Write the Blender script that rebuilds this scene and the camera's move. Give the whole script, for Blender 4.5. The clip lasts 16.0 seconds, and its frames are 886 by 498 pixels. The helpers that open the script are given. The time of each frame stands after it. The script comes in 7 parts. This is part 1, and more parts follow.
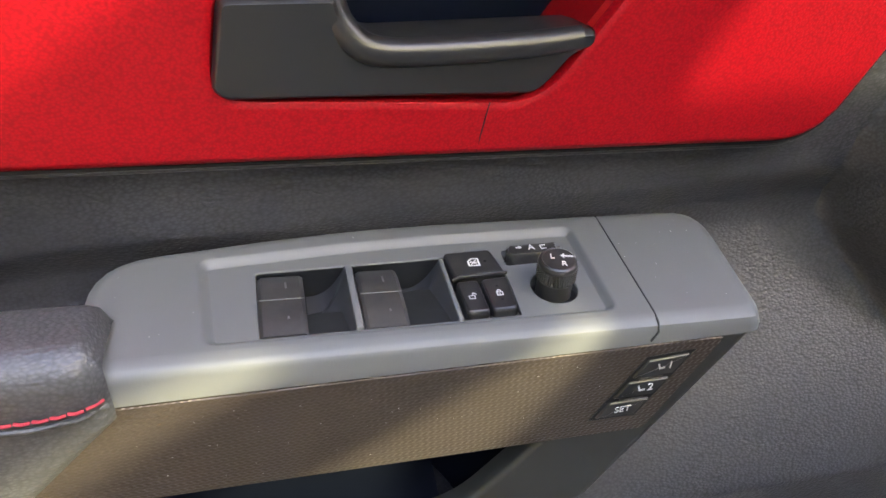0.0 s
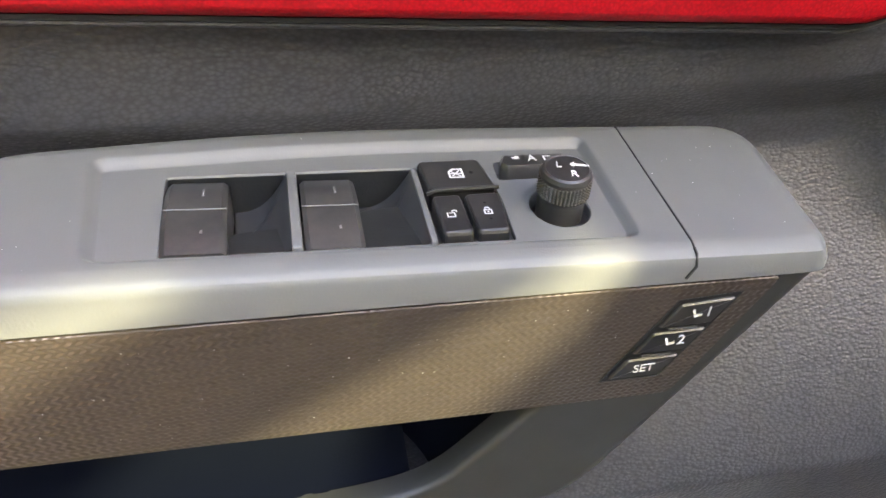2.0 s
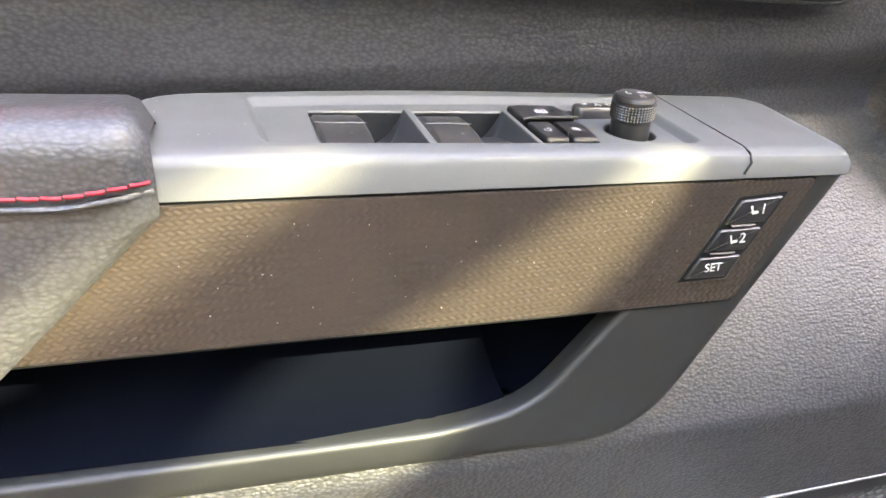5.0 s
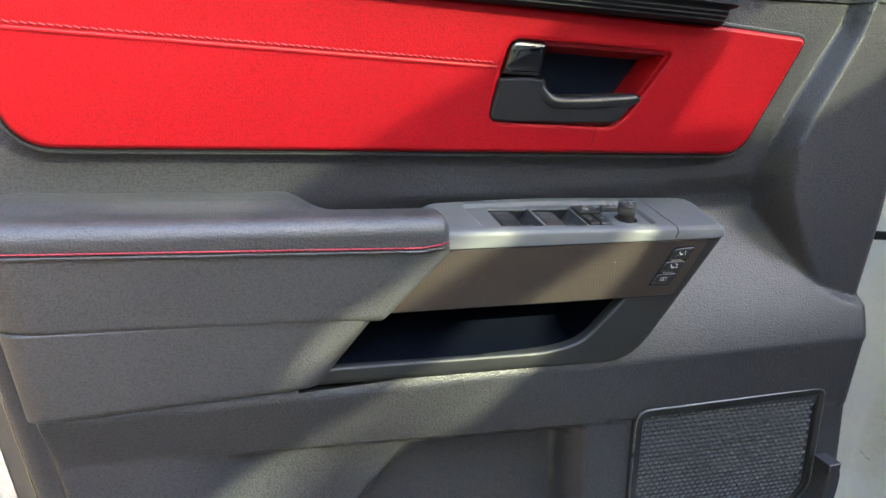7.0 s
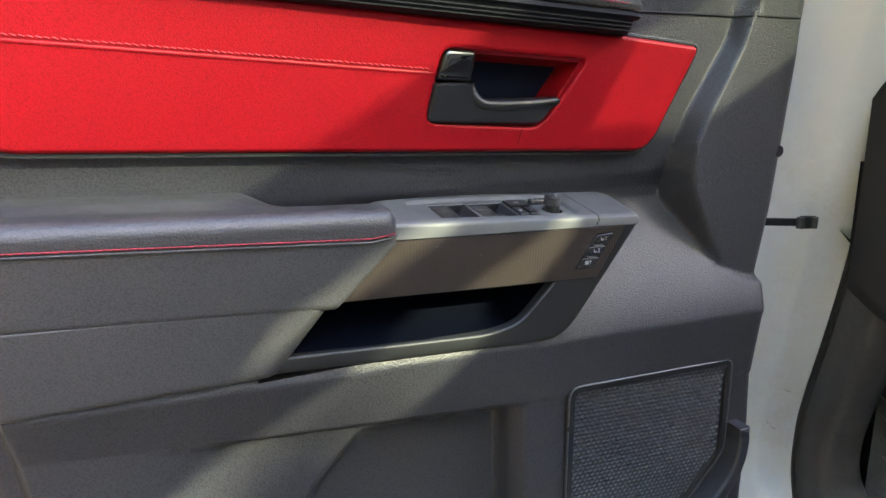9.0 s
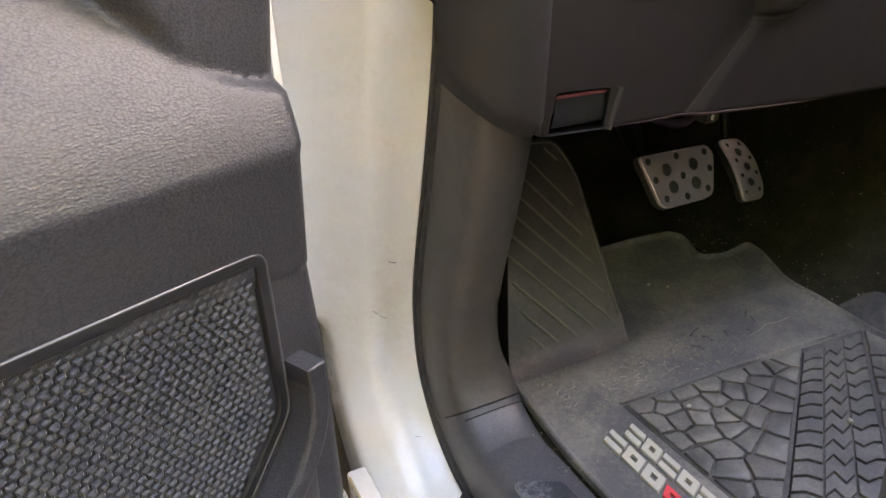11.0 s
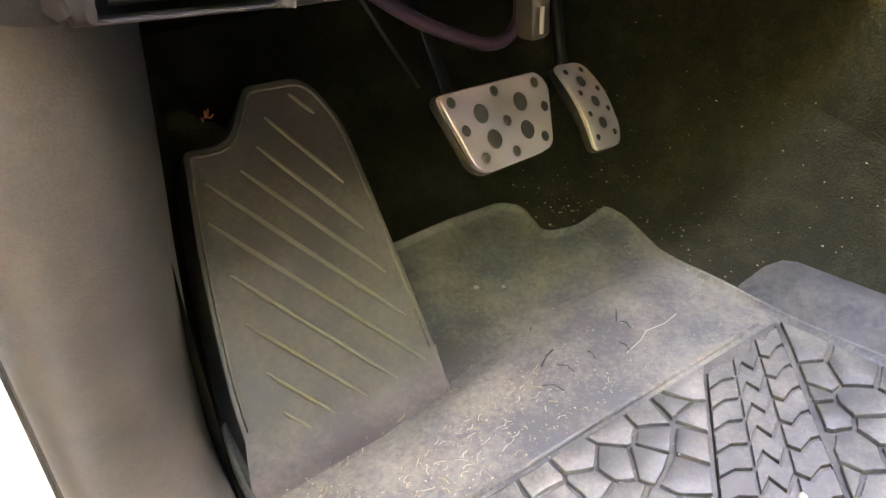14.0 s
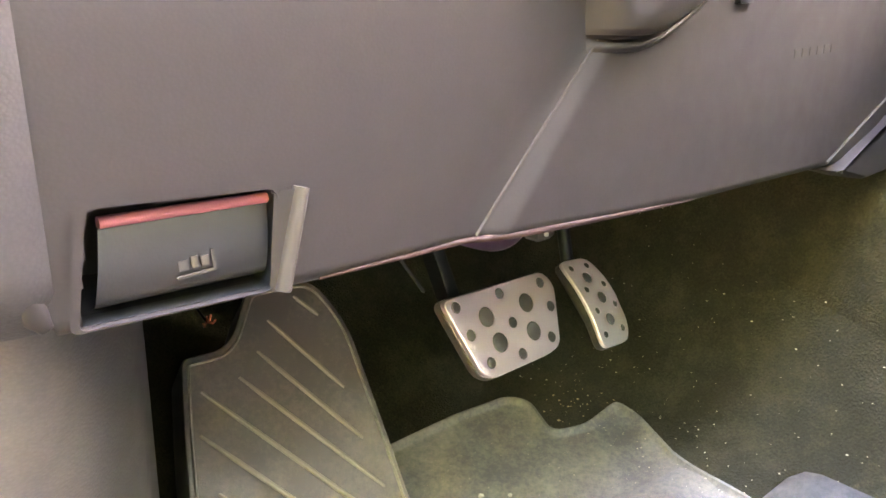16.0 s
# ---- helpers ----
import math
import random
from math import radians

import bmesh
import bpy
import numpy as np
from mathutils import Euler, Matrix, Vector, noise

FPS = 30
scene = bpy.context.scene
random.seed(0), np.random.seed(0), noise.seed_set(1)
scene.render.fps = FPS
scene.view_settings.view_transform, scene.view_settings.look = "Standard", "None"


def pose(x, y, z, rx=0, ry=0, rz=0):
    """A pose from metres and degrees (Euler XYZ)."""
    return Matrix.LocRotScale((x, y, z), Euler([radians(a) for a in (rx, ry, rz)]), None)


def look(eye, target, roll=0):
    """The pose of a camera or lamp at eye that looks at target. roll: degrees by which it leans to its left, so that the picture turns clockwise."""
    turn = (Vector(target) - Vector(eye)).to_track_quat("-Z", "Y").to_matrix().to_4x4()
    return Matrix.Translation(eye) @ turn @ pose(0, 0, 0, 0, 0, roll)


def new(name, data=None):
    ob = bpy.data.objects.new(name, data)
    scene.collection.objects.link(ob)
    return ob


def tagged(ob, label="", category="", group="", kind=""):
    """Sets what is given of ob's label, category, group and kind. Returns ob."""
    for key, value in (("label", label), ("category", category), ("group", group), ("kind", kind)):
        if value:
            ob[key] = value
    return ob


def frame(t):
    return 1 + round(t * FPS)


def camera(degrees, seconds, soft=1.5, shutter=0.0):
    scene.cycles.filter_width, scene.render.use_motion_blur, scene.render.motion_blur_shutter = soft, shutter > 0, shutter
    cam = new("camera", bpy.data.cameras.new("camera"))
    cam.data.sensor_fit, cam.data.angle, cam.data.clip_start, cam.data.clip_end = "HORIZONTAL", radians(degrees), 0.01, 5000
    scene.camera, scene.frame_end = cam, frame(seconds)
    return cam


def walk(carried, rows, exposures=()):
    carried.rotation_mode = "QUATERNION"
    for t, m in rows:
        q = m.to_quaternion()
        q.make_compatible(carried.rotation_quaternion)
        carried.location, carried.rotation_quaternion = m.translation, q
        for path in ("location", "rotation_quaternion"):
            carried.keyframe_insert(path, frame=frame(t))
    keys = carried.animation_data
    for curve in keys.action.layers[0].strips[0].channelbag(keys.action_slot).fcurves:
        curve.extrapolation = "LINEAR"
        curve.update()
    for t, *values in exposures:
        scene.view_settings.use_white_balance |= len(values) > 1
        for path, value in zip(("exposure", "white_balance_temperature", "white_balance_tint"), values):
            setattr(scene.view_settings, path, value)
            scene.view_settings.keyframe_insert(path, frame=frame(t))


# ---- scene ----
cam = camera(63.7, 16.0)
EXPOSURES = [(0, 4.68, 7100, 20), (1.5, 4.98, 7300, 19), (2.5, 5.18, 7500, 19), (4.0, 5.3, 7500, 21), (5.0, 5.62, 7200, 20), (7.5, 4.3, 6250, 14), (9, 4.2, 6350, 17), (10.2, 4.85, 6900, 27), (12.5, 5.35, 9100, 18), (13.5, 6.22, 9100, 22), (14.2, 7.2, 8200, 27), (16, 8.05, 7800, 28)]
PATH = [
    (0, (0.003, -0.008, 1.282), (0.403, 1.671, 0.272), -0.0),
    (0.5, (0.015, 0.013, 1.265), (0.37, 1.664, 0.193), -0.2),
    (1, (0.012, 0.039, 1.253), (0.358, 1.658, 0.13), 0.5),
    (1.5, (0.014, 0.044, 1.248), (0.343, 1.667, 0.127), 0.6),
    (2, (0.027, 0.04, 1.226), (0.398, 1.681, 0.146), 0.9),
    (2.5, (0.059, 0.03, 1.199), (0.444, 1.725, 0.209), -0.1),
    (3, (0.072, 0.027, 1.165), (0.431, 1.79, 0.293), -1.8),
    (3.5, (0.061, 0.038, 1.133), (0.481, 1.833, 0.357), -2.0),
    (4, (0.05, 0.036, 1.127), (0.528, 1.843, 0.416), -1.9),
    (4.5, (0.026, 0.026, 1.139), (0.566, 1.824, 0.447), -1.1),
    (5, (-0.044, -0.018, 1.164), (0.491, 1.781, 0.473), -0.5),
    (7.3, (-0.252, -0.359, 1.282), (0.287, 1.487, 0.732), -0.3),
    (7.5, (-0.268, -0.376, 1.29), (0.255, 1.477, 0.75), -0.7),
    (8, (-0.296, -0.394, 1.301), (0.229, 1.466, 0.787), -1.2),
    (8.2, (-0.303, -0.397, 1.299), (0.241, 1.46, 0.795), -1.3),
    (8.5, (-0.302, -0.397, 1.289), (0.305, 1.442, 0.791), -1.1),
    (9, (-0.269, -0.371, 1.254), (0.491, 1.408, 0.748), -1.0),
    (9.5, (-0.176, -0.274, 1.211), (0.801, 1.38, 0.656), -1.2),
    (10, (-0.07, -0.204, 1.184), (1.123, 1.279, 0.57), -2.3),
    (10.2, (-0.027, -0.178, 1.173), (1.228, 1.232, 0.512), -2.5),
    (12.3, (0.313, -0.072, 0.931), (1.763, 0.704, -0.207), -2.9),
    (12.5, (0.336, -0.072, 0.921), (1.789, 0.682, -0.227), -2.9),
    (13, (0.383, -0.045, 0.92), (1.861, 0.68, -0.215), -2.9),
    (13.5, (0.416, -0.031, 0.936), (1.934, 0.71, -0.135), -3.5),
    (14, (0.448, -0.017, 0.958), (2.014, 0.756, -0.016), -3.9),
    (14.5, (0.475, -0.003, 0.976), (2.091, 0.799, 0.113), -4.1),
    (15, (0.471, -0.002, 0.965), (2.137, 0.83, 0.235), -3.8),
    (15.5, (0.474, -0.005, 0.967), (2.164, 0.838, 0.31), -3.4),
    (16, (0.477, -0.011, 0.996), (2.187, 0.836, 0.398), -3.1),
]
walk(cam, [(t, look(eye, target, roll)) for t, eye, target, roll in PATH], EXPOSURES)

# ---- light ----
world = bpy.data.worlds.new("sky")
scene.world = world
world.use_nodes = True
wn = world.node_tree
sky = wn.nodes.new("ShaderNodeTexSky")
sky.sky_type = "NISHITA"
sky.sun_disc = False
sky.dust_density, sky.air_density = 2.0, 1.0
SUN_TRAVEL = Vector((-0.60, 1.0, -0.616)).normalized()
sky.sun_elevation = math.asin(-SUN_TRAVEL.z)
sky.sun_rotation = math.atan2(-SUN_TRAVEL.x, -SUN_TRAVEL.y)
wn.links.new(sky.outputs[0], wn.nodes["Background"].inputs[0])
wn.nodes["Background"].inputs[1].default_value = 0.125
sun = new("sun", bpy.data.lights.new("sun", "SUN"))
sun.data.energy, sun.data.angle, sun.data.color = 0.95, radians(0.6), (1.0, 0.95, 0.84)
sun.rotation_euler = SUN_TRAVEL.to_track_quat("-Z", "Y").to_euler()
sun.location = (2, -1, 4)

# ---- frames of reference: the door stands square to y, the cab is turned from it by the opening angle ----
CAB = Matrix.Rotation(radians(-27.0), 4, "Z")


# ---- materials ----
def material(name, base, rough=0.5, metal=0.0, vary=0.12, vary_scale=9.0, grain=0.0, grain_size=0.0016, kind="leather",
             coat=0.0, dust=0.0, dust_colour=(0.35, 0.31, 0.25), spec=0.5, rough_vary=0.08, dust_scale=6.0, per_object=0.0, stretch=0.7, dust_range=(0.42, 0.75)):
    m = bpy.data.materials.new(name)
    m.use_nodes = True
    nt = m.node_tree
    n, l = nt.nodes, nt.links
    bsdf = n["Principled BSDF"]
    tc = n.new("ShaderNodeTexCoord")
    big = n.new("ShaderNodeTexNoise")
    big.inputs["Scale"].default_value, big.inputs["Detail"].default_value = vary_scale, 5
    l.new(tc.outputs["Object"], big.inputs["Vector"])
    mix = n.new("ShaderNodeMix")
    mix.data_type = "RGBA"
    mix.inputs["A"].default_value = (*[c * (1 - vary) for c in base], 1)
    mix.inputs["B"].default_value = (*[min(1, c * (1 + vary)) for c in base], 1)
    l.new(big.outputs["Fac"], mix.inputs["Factor"])
    colour = mix.outputs["Result"]
    if per_object:
        info = n.new("ShaderNodeObjectInfo")
        hsv = n.new("ShaderNodeHueSaturation")
        mr = n.new("ShaderNodeMapRange")
        mr.inputs["To Min"].default_value, mr.inputs["To Max"].default_value = 1 - per_object, 1 + per_object
        l.new(info.outputs["Random"], mr.inputs["Value"])
        l.new(mr.outputs["Result"], hsv.inputs["Value"])
        l.new(colour, hsv.inputs["Color"])
        colour = hsv.outputs["Color"]
    rr = n.new("ShaderNodeMapRange")
    fine = n.new("ShaderNodeTexNoise")
    fine.inputs["Scale"].default_value, fine.inputs["Detail"].default_value = 60, 6
    l.new(tc.outputs["Object"], fine.inputs["Vector"])
    rr.inputs["To Min"].default_value, rr.inputs["To Max"].default_value = max(0.02, rough - rough_vary), min(1, rough + rough_vary)
    l.new(fine.outputs["Fac"], rr.inputs["Value"])
    rough_out = rr.outputs["Result"]
    if dust:
        d1 = n.new("ShaderNodeTexNoise")
        d1.inputs["Scale"].default_value, d1.inputs["Detail"].default_value, d1.inputs["Roughness"].default_value = dust_scale, 9, 0.7
        l.new(tc.outputs["Object"], d1.inputs["Vector"])
        ramp = n.new("ShaderNodeMapRange")
        ramp.inputs["From Min"].default_value, ramp.inputs["From Max"].default_value = dust_range
        ramp.inputs["To Max"].default_value = dust
        speck = n.new("ShaderNodeTexNoise")
        speck.inputs["Scale"].default_value, speck.inputs["Detail"].default_value, speck.inputs["Roughness"].default_value = dust_scale * 22, 6, 0.75
        l.new(tc.outputs["Object"], speck.inputs["Vector"])
        both = n.new("ShaderNodeMath")
        both.operation = "MULTIPLY_ADD"
        both.inputs[1].default_value = 0.55
        l.new(speck.outputs["Fac"], both.inputs[0])
        lower = n.new("ShaderNodeMath")
        lower.operation = "SUBTRACT"
        lower.inputs[1].default_value = 0.27
        l.new(d1.outputs["Fac"], lower.inputs[0])
        l.new(lower.outputs[0], both.inputs[2])
        l.new(both.outputs[0], ramp.inputs["Value"])
        dm = n.new("ShaderNodeMix")
        dm.data_type = "RGBA"
        dm.inputs["B"].default_value = (*dust_colour, 1)
        l.new(ramp.outputs["Result"], dm.inputs["Factor"])
        l.new(colour, dm.inputs["A"])
        colour = dm.outputs["Result"]
        ra = n.new("ShaderNodeMath")
        ra.operation = "MULTIPLY_ADD"
        ra.inputs[1].default_value = 0.35
        l.new(ramp.outputs["Result"], ra.inputs[0])
        l.new(rough_out, ra.inputs[2])
        rough_out = ra.outputs[0]
    l.new(colour, bsdf.inputs["Base Color"])
    l.new(rough_out, bsdf.inputs["Roughness"])
    bsdf.inputs["Metallic"].default_value = metal
    bsdf.inputs["Specular IOR Level"].default_value = spec
    bsdf.inputs["Coat Weight"].default_value = coat
    bsdf.inputs["Coat Roughness"].default_value = 0.08
    if grain:
        bump = n.new("ShaderNodeBump")
        bump.inputs["Strength"].default_value = grain
        if kind == "leather":
            warp = n.new("ShaderNodeTexNoise")
            warp.inputs["Scale"].default_value = 0.35 / grain_size
            l.new(tc.outputs["Object"], warp.inputs["Vector"])
            add = n.new("ShaderNodeMix")
            add.data_type = "VECTOR"
            add.inputs["Factor"].default_value = 0.001
            l.new(tc.outputs["Object"], add.inputs["A"])
            l.new(warp.outputs["Color"], add.inputs["B"])
            vor = n.new("ShaderNodeTexVoronoi")
            vor.feature = "SMOOTH_F1"
            vor.inputs["Scale"].default_value, vor.inputs["Smoothness"].default_value = 1 / grain_size, 0.35
            long = n.new("ShaderNodeMapping")
            long.inputs["Scale"].default_value = (stretch, 1.0, 1.0)
            l.new(add.outputs["Result"], long.inputs["Vector"])
            l.new(long.outputs["Vector"], vor.inputs["Vector"])
            inv = n.new("ShaderNodeMath")
            inv.operation = "SUBTRACT"
            inv.inputs[0].default_value = 1.0
            l.new(vor.outputs["Distance"], inv.inputs[1])
            l.new(inv.outputs[0], bump.inputs["Height"])
            # Shade in the grain's hollows, multiplied into the base colour.
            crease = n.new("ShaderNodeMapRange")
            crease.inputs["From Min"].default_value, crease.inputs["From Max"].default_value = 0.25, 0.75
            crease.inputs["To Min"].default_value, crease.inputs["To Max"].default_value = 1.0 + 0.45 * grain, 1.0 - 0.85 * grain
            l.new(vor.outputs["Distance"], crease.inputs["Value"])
            uneven = n.new("ShaderNodeMix")
            uneven.data_type, uneven.blend_type = "RGBA", "MULTIPLY"
            uneven.inputs["Factor"].default_value = 1.0
            l.new(colour, uneven.inputs["A"])
            l.new(crease.outputs["Result"], uneven.inputs["B"])
            l.new(uneven.outputs["Result"], bsdf.inputs["Base Color"])
            bump.inputs["Distance"].default_value = grain_size * 0.5
        else:
            nz = n.new("ShaderNodeTexNoise")
            nz.inputs["Scale"].default_value, nz.inputs["Detail"].default_value = 1 / grain_size, 5
            l.new(tc.outputs["Object"], nz.inputs["Vector"])
            l.new(nz.outputs["Fac"], bump.inputs["Height"])
            bump.inputs["Distance"].default_value = grain_size
        l.new(bump.outputs["Normal"], bsdf.inputs["Normal"])
    return m


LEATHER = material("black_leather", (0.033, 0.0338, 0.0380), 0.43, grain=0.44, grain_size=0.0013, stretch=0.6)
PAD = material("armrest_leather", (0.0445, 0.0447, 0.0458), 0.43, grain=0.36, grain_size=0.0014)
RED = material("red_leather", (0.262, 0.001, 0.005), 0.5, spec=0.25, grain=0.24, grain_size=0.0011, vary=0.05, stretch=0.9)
RED_PLAIN = material("red_plastic", (0.22, 0.002, 0.004), 0.4, grain=0.1, grain_size=0.001, vary=0.05)
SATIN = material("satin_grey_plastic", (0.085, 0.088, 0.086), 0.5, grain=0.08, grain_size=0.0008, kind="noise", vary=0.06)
PLASTIC = material("black_plastic", (0.014, 0.0145, 0.0155), 0.33, grain=0.05, grain_size=0.0008, kind="noise")
DARK = material("dark_plastic", (0.006, 0.007, 0.008), 0.5, spec=0.25, grain=0.1, grain_size=0.001, kind="noise")
NAVY = material("glossy_navy_plastic", (0.003, 0.005, 0.012), 0.4, spec=0.12)
RIB = material("matte_rib_plastic", (0.008, 0.009, 0.012), 0.65, spec=0.12)
SWITCH = material("switch_plastic", (0.012, 0.0122, 0.013), 0.34, grain=0.05, grain_size=0.0006, kind="noise", dust=0.06)
CHROME = material("smoked_chrome", (0.12, 0.12, 0.125), 0.3, metal=1.0, vary=0.05)
STEEL = material("brushed_steel", (0.84, 0.74, 0.80), 0.38, metal=0.9, grain=0.15, grain_size=0.002, kind="noise", vary=0.08)
WHITE = material("white_paint", (0.78, 0.77, 0.73), 0.24, coat=0.6, vary=0.06, dust=0.45, dust_colour=(0.56, 0.48, 0.33), dust_scale=7, dust_range=(0.47, 0.72))
RUBBER = material("black_rubber", (0.02, 0.02, 0.021), 0.55, grain=0.2, grain_size=0.001, kind="noise", dust=0.25)
MATTE_RUBBER = material("mat_rubber", (0.062, 0.0615, 0.061), 0.5, grain=0.25, grain_size=0.0009, kind="noise", dust=0.55, dust_colour=(0.30, 0.27, 0.205), dust_scale=9, dust_range=(0.44, 0.72))
REST_RUBBER = material("footrest_rubber", (0.046, 0.040, 0.0425), 0.5, grain=0.25, grain_size=0.0009, kind="noise", dust=0.3, dust_colour=(0.23, 0.20, 0.155), dust_scale=10, dust_range=(0.46, 0.7))
# Tan, paler than the footrest: highlights along the ribs are in the colour.
RIB_LIT = material("lit_rib_rubber", (0.15, 0.133, 0.11), 0.6, vary=0.3, vary_scale=60)
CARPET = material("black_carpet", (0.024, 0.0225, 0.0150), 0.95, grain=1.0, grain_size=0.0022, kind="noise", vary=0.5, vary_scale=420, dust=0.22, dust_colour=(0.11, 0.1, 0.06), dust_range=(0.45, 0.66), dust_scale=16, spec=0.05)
# The same carpet with the shade under the dash put into its colour.
CARPET_SHADED = material("shaded_carpet", (0.010, 0.0095, 0.0085), 0.95, grain=1.0, grain_size=0.0022, kind="noise", vary=0.3, vary_scale=300, spec=0.05)
KICK = material("kick_panel_plastic", (0.043, 0.0395, 0.0385), 0.46, grain=0.12, grain_size=0.0011, dust=0.1)
SILLM = material("scuff_plate_plastic", (0.050, 0.053, 0.060), 0.40, grain=0.3, grain_size=0.0012, dust=0.3, dust_colour=(0.20, 0.17, 0.14), dust_scale=13, dust_range=(0.5, 0.75))
DASH = material("dash_plastic", (0.0140, 0.0121, 0.0126), 0.62, grain=0.05, grain_size=0.001, vary=0.08, spec=0.18)
POST = material("dash_end_plastic", (0.0165, 0.0155, 0.0162), 0.56, grain=0.16, grain_size=0.001, vary=0.08, spec=0.3)
PRINT = material("white_print", (0.48, 0.48, 0.47), 0.5, vary=0.03)
PRINT_DASH = material("dull_print", (0.2, 0.2, 0.2), 0.6)
GRILLE_MAT = material("grille_plastic", (0.060, 0.063, 0.068), 0.3, spec=0.7)
PRINT_DIM = material("grey_print", (0.13, 0.13, 0.13), 0.5, vary=0.03)
THREAD = material("red_thread", (0.29, 0.010, 0.020), 0.7, vary=0.1)
THREAD_PINK = material("pink_thread", (0.42, 0.02, 0.03), 0.7, vary=0.1)
LETTER = material("cream_rubber", (0.36, 0.345, 0.28), 0.55, dust=0.3, vary=0.05)
LETTER_RED = material("red_rubber", (0.6, 0.02, 0.03), 0.5, dust=0.15, vary=0.05)
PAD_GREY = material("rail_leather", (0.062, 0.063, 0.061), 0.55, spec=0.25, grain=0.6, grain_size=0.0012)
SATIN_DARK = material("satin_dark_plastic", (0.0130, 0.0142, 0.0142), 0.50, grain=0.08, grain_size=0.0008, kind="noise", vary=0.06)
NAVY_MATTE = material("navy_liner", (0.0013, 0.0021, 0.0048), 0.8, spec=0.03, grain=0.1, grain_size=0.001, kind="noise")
ROCKER = material("rocker_plastic", (0.017, 0.0175, 0.0185), 0.30, grain=0.05, grain_size=0.0006, kind="noise", dust=0.08)
SWITCH_SATIN = material("switch_recess_plastic", (0.026, 0.027, 0.029), 0.36, grain=0.05, grain_size=0.0006, kind="noise")


def relief_material():
    """Bronze-grey plastic with a fine herringbone relief."""
    m = material("bronze_relief_plastic", (0.070, 0.056, 0.047), 0.3, metal=0.6, vary=0.1)
    nt = m.node_tree
    n, l = nt.nodes, nt.links
    tc = n.new("ShaderNodeTexCoord")
    sep = n.new("ShaderNodeSeparateXYZ")
    l.new(tc.outputs["Object"], sep.inputs[0])

    def op(kind, a, b=None):
        o = n.new("ShaderNodeMath")
        o.operation = kind
        for i, v in enumerate((a, b)):
            if v is None:
                continue
            if isinstance(v, (int, float)):
                o.inputs[i].default_value = v
            else:
                l.new(v, o.inputs[i])
        return o.outputs[0]

    fold = op("PINGPONG", sep.outputs["Z"], 0.0017)
    phase = op("MULTIPLY", op("ADD", sep.outputs["X"], op("MULTIPLY", fold, 0.9)), 2 * math.pi / 0.0030)
    height = op("ADD", op("SINE", phase), op("MULTIPLY", op("SINE", op("MULTIPLY", sep.outputs["Z"], 2 * math.pi / 0.0017)), 0.35))
    bump = n.new("ShaderNodeBump")
    bump.inputs["Strength"].default_value, bump.inputs["Distance"].default_value = 0.34, 0.0003
    l.new(height, bump.inputs["Height"])
    l.new(bump.outputs["Normal"], n["Principled BSDF"].inputs["Normal"])
    for k in list(n["Principled BSDF"].inputs["Roughness"].links):
        l.remove(k)
    n["Principled BSDF"].inputs["Roughness"].default_value = 0.32
    return m


STRIP_MAT = relief_material()
STEP_PAD = material("worn_step_pad", (0.026, 0.029, 0.035), 0.30, dust=0.5, dust_colour=(0.32, 0.34, 0.35), dust_scale=7, dust_range=(0.52, 0.66))
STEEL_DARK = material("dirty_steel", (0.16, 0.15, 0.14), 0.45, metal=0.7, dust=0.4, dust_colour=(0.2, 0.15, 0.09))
STRAW = material("pine_straw", (0.25, 0.17, 0.1), 0.9, vary=0.45, vary_scale=40, grain=0.8, grain_size=0.02, kind="noise", dust=0.5, dust_colour=(0.12, 0.12, 0.05), dust_scale=0.7)
MIRROR = material("mirror_glass", (0.9, 0.9, 0.9), 0.02, metal=1.0, vary=0.0, rough_vary=0.0)
SEALANT = material("yellowed_sealant", (0.42, 0.34, 0.18), 0.6, vary=0.2)
DUSTY = material("pale_scuff", (0.32, 0.29, 0.24), 0.8, vary=0.2)
RUBBER_CLEAN = material("groove_rubber", (0.009, 0.009, 0.0095), 0.6, grain=0.2, grain_size=0.001, kind="noise", dust=0.12)
TREAD = material("tread_rubber", (0.064, 0.062, 0.057), 0.46, grain=0.2, grain_size=0.001, kind="noise", dust=0.5, dust_colour=(0.33, 0.3, 0.24), dust_scale=14, per_object=0.12)
BLUE_BLACK = material("blue_black_plastic", (0.02, 0.026, 0.033), 0.2, dust=0.15)
RUBBER_GREY = material("stud_rubber", (0.045, 0.043, 0.042), 0.5)
PURPLE = material("purple_tape", (0.05, 0.028, 0.055), 0.4)
# Dash colour lightened to paint edge highlights; also used for printed marks.
DASH_PALE = material("dash_highlight_and_print", (0.034, 0.031, 0.028), 0.75, spec=0.15)
# Red light bounced onto the dash lip, put into its colour.
DASH_ROSE_LIT = material("rose_lit_dash_lip", (0.025, 0.0135, 0.0135), 0.7, spec=0.15)
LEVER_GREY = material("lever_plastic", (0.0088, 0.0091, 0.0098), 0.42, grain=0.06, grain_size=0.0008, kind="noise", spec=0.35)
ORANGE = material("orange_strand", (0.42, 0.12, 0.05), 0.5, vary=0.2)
# Reddish light along the lever's edge, put into its colour.
LIT_PINK_EDGE = material("rose_lit_lever_edge", (0.16, 0.055, 0.075), 0.7, spec=0.1)
SWITCH_BROWN = material("brown_black_plastic", (0.03, 0.022, 0.022), 0.4)
SEAT_LEATHER = material("seat_leather", (0.12, 0.113, 0.115), 0.5, grain=0.25, grain_size=0.0016)
GRIT = material("pale_grit", (0.34, 0.3, 0.22), 0.8, vary=0.3, vary_scale=200)
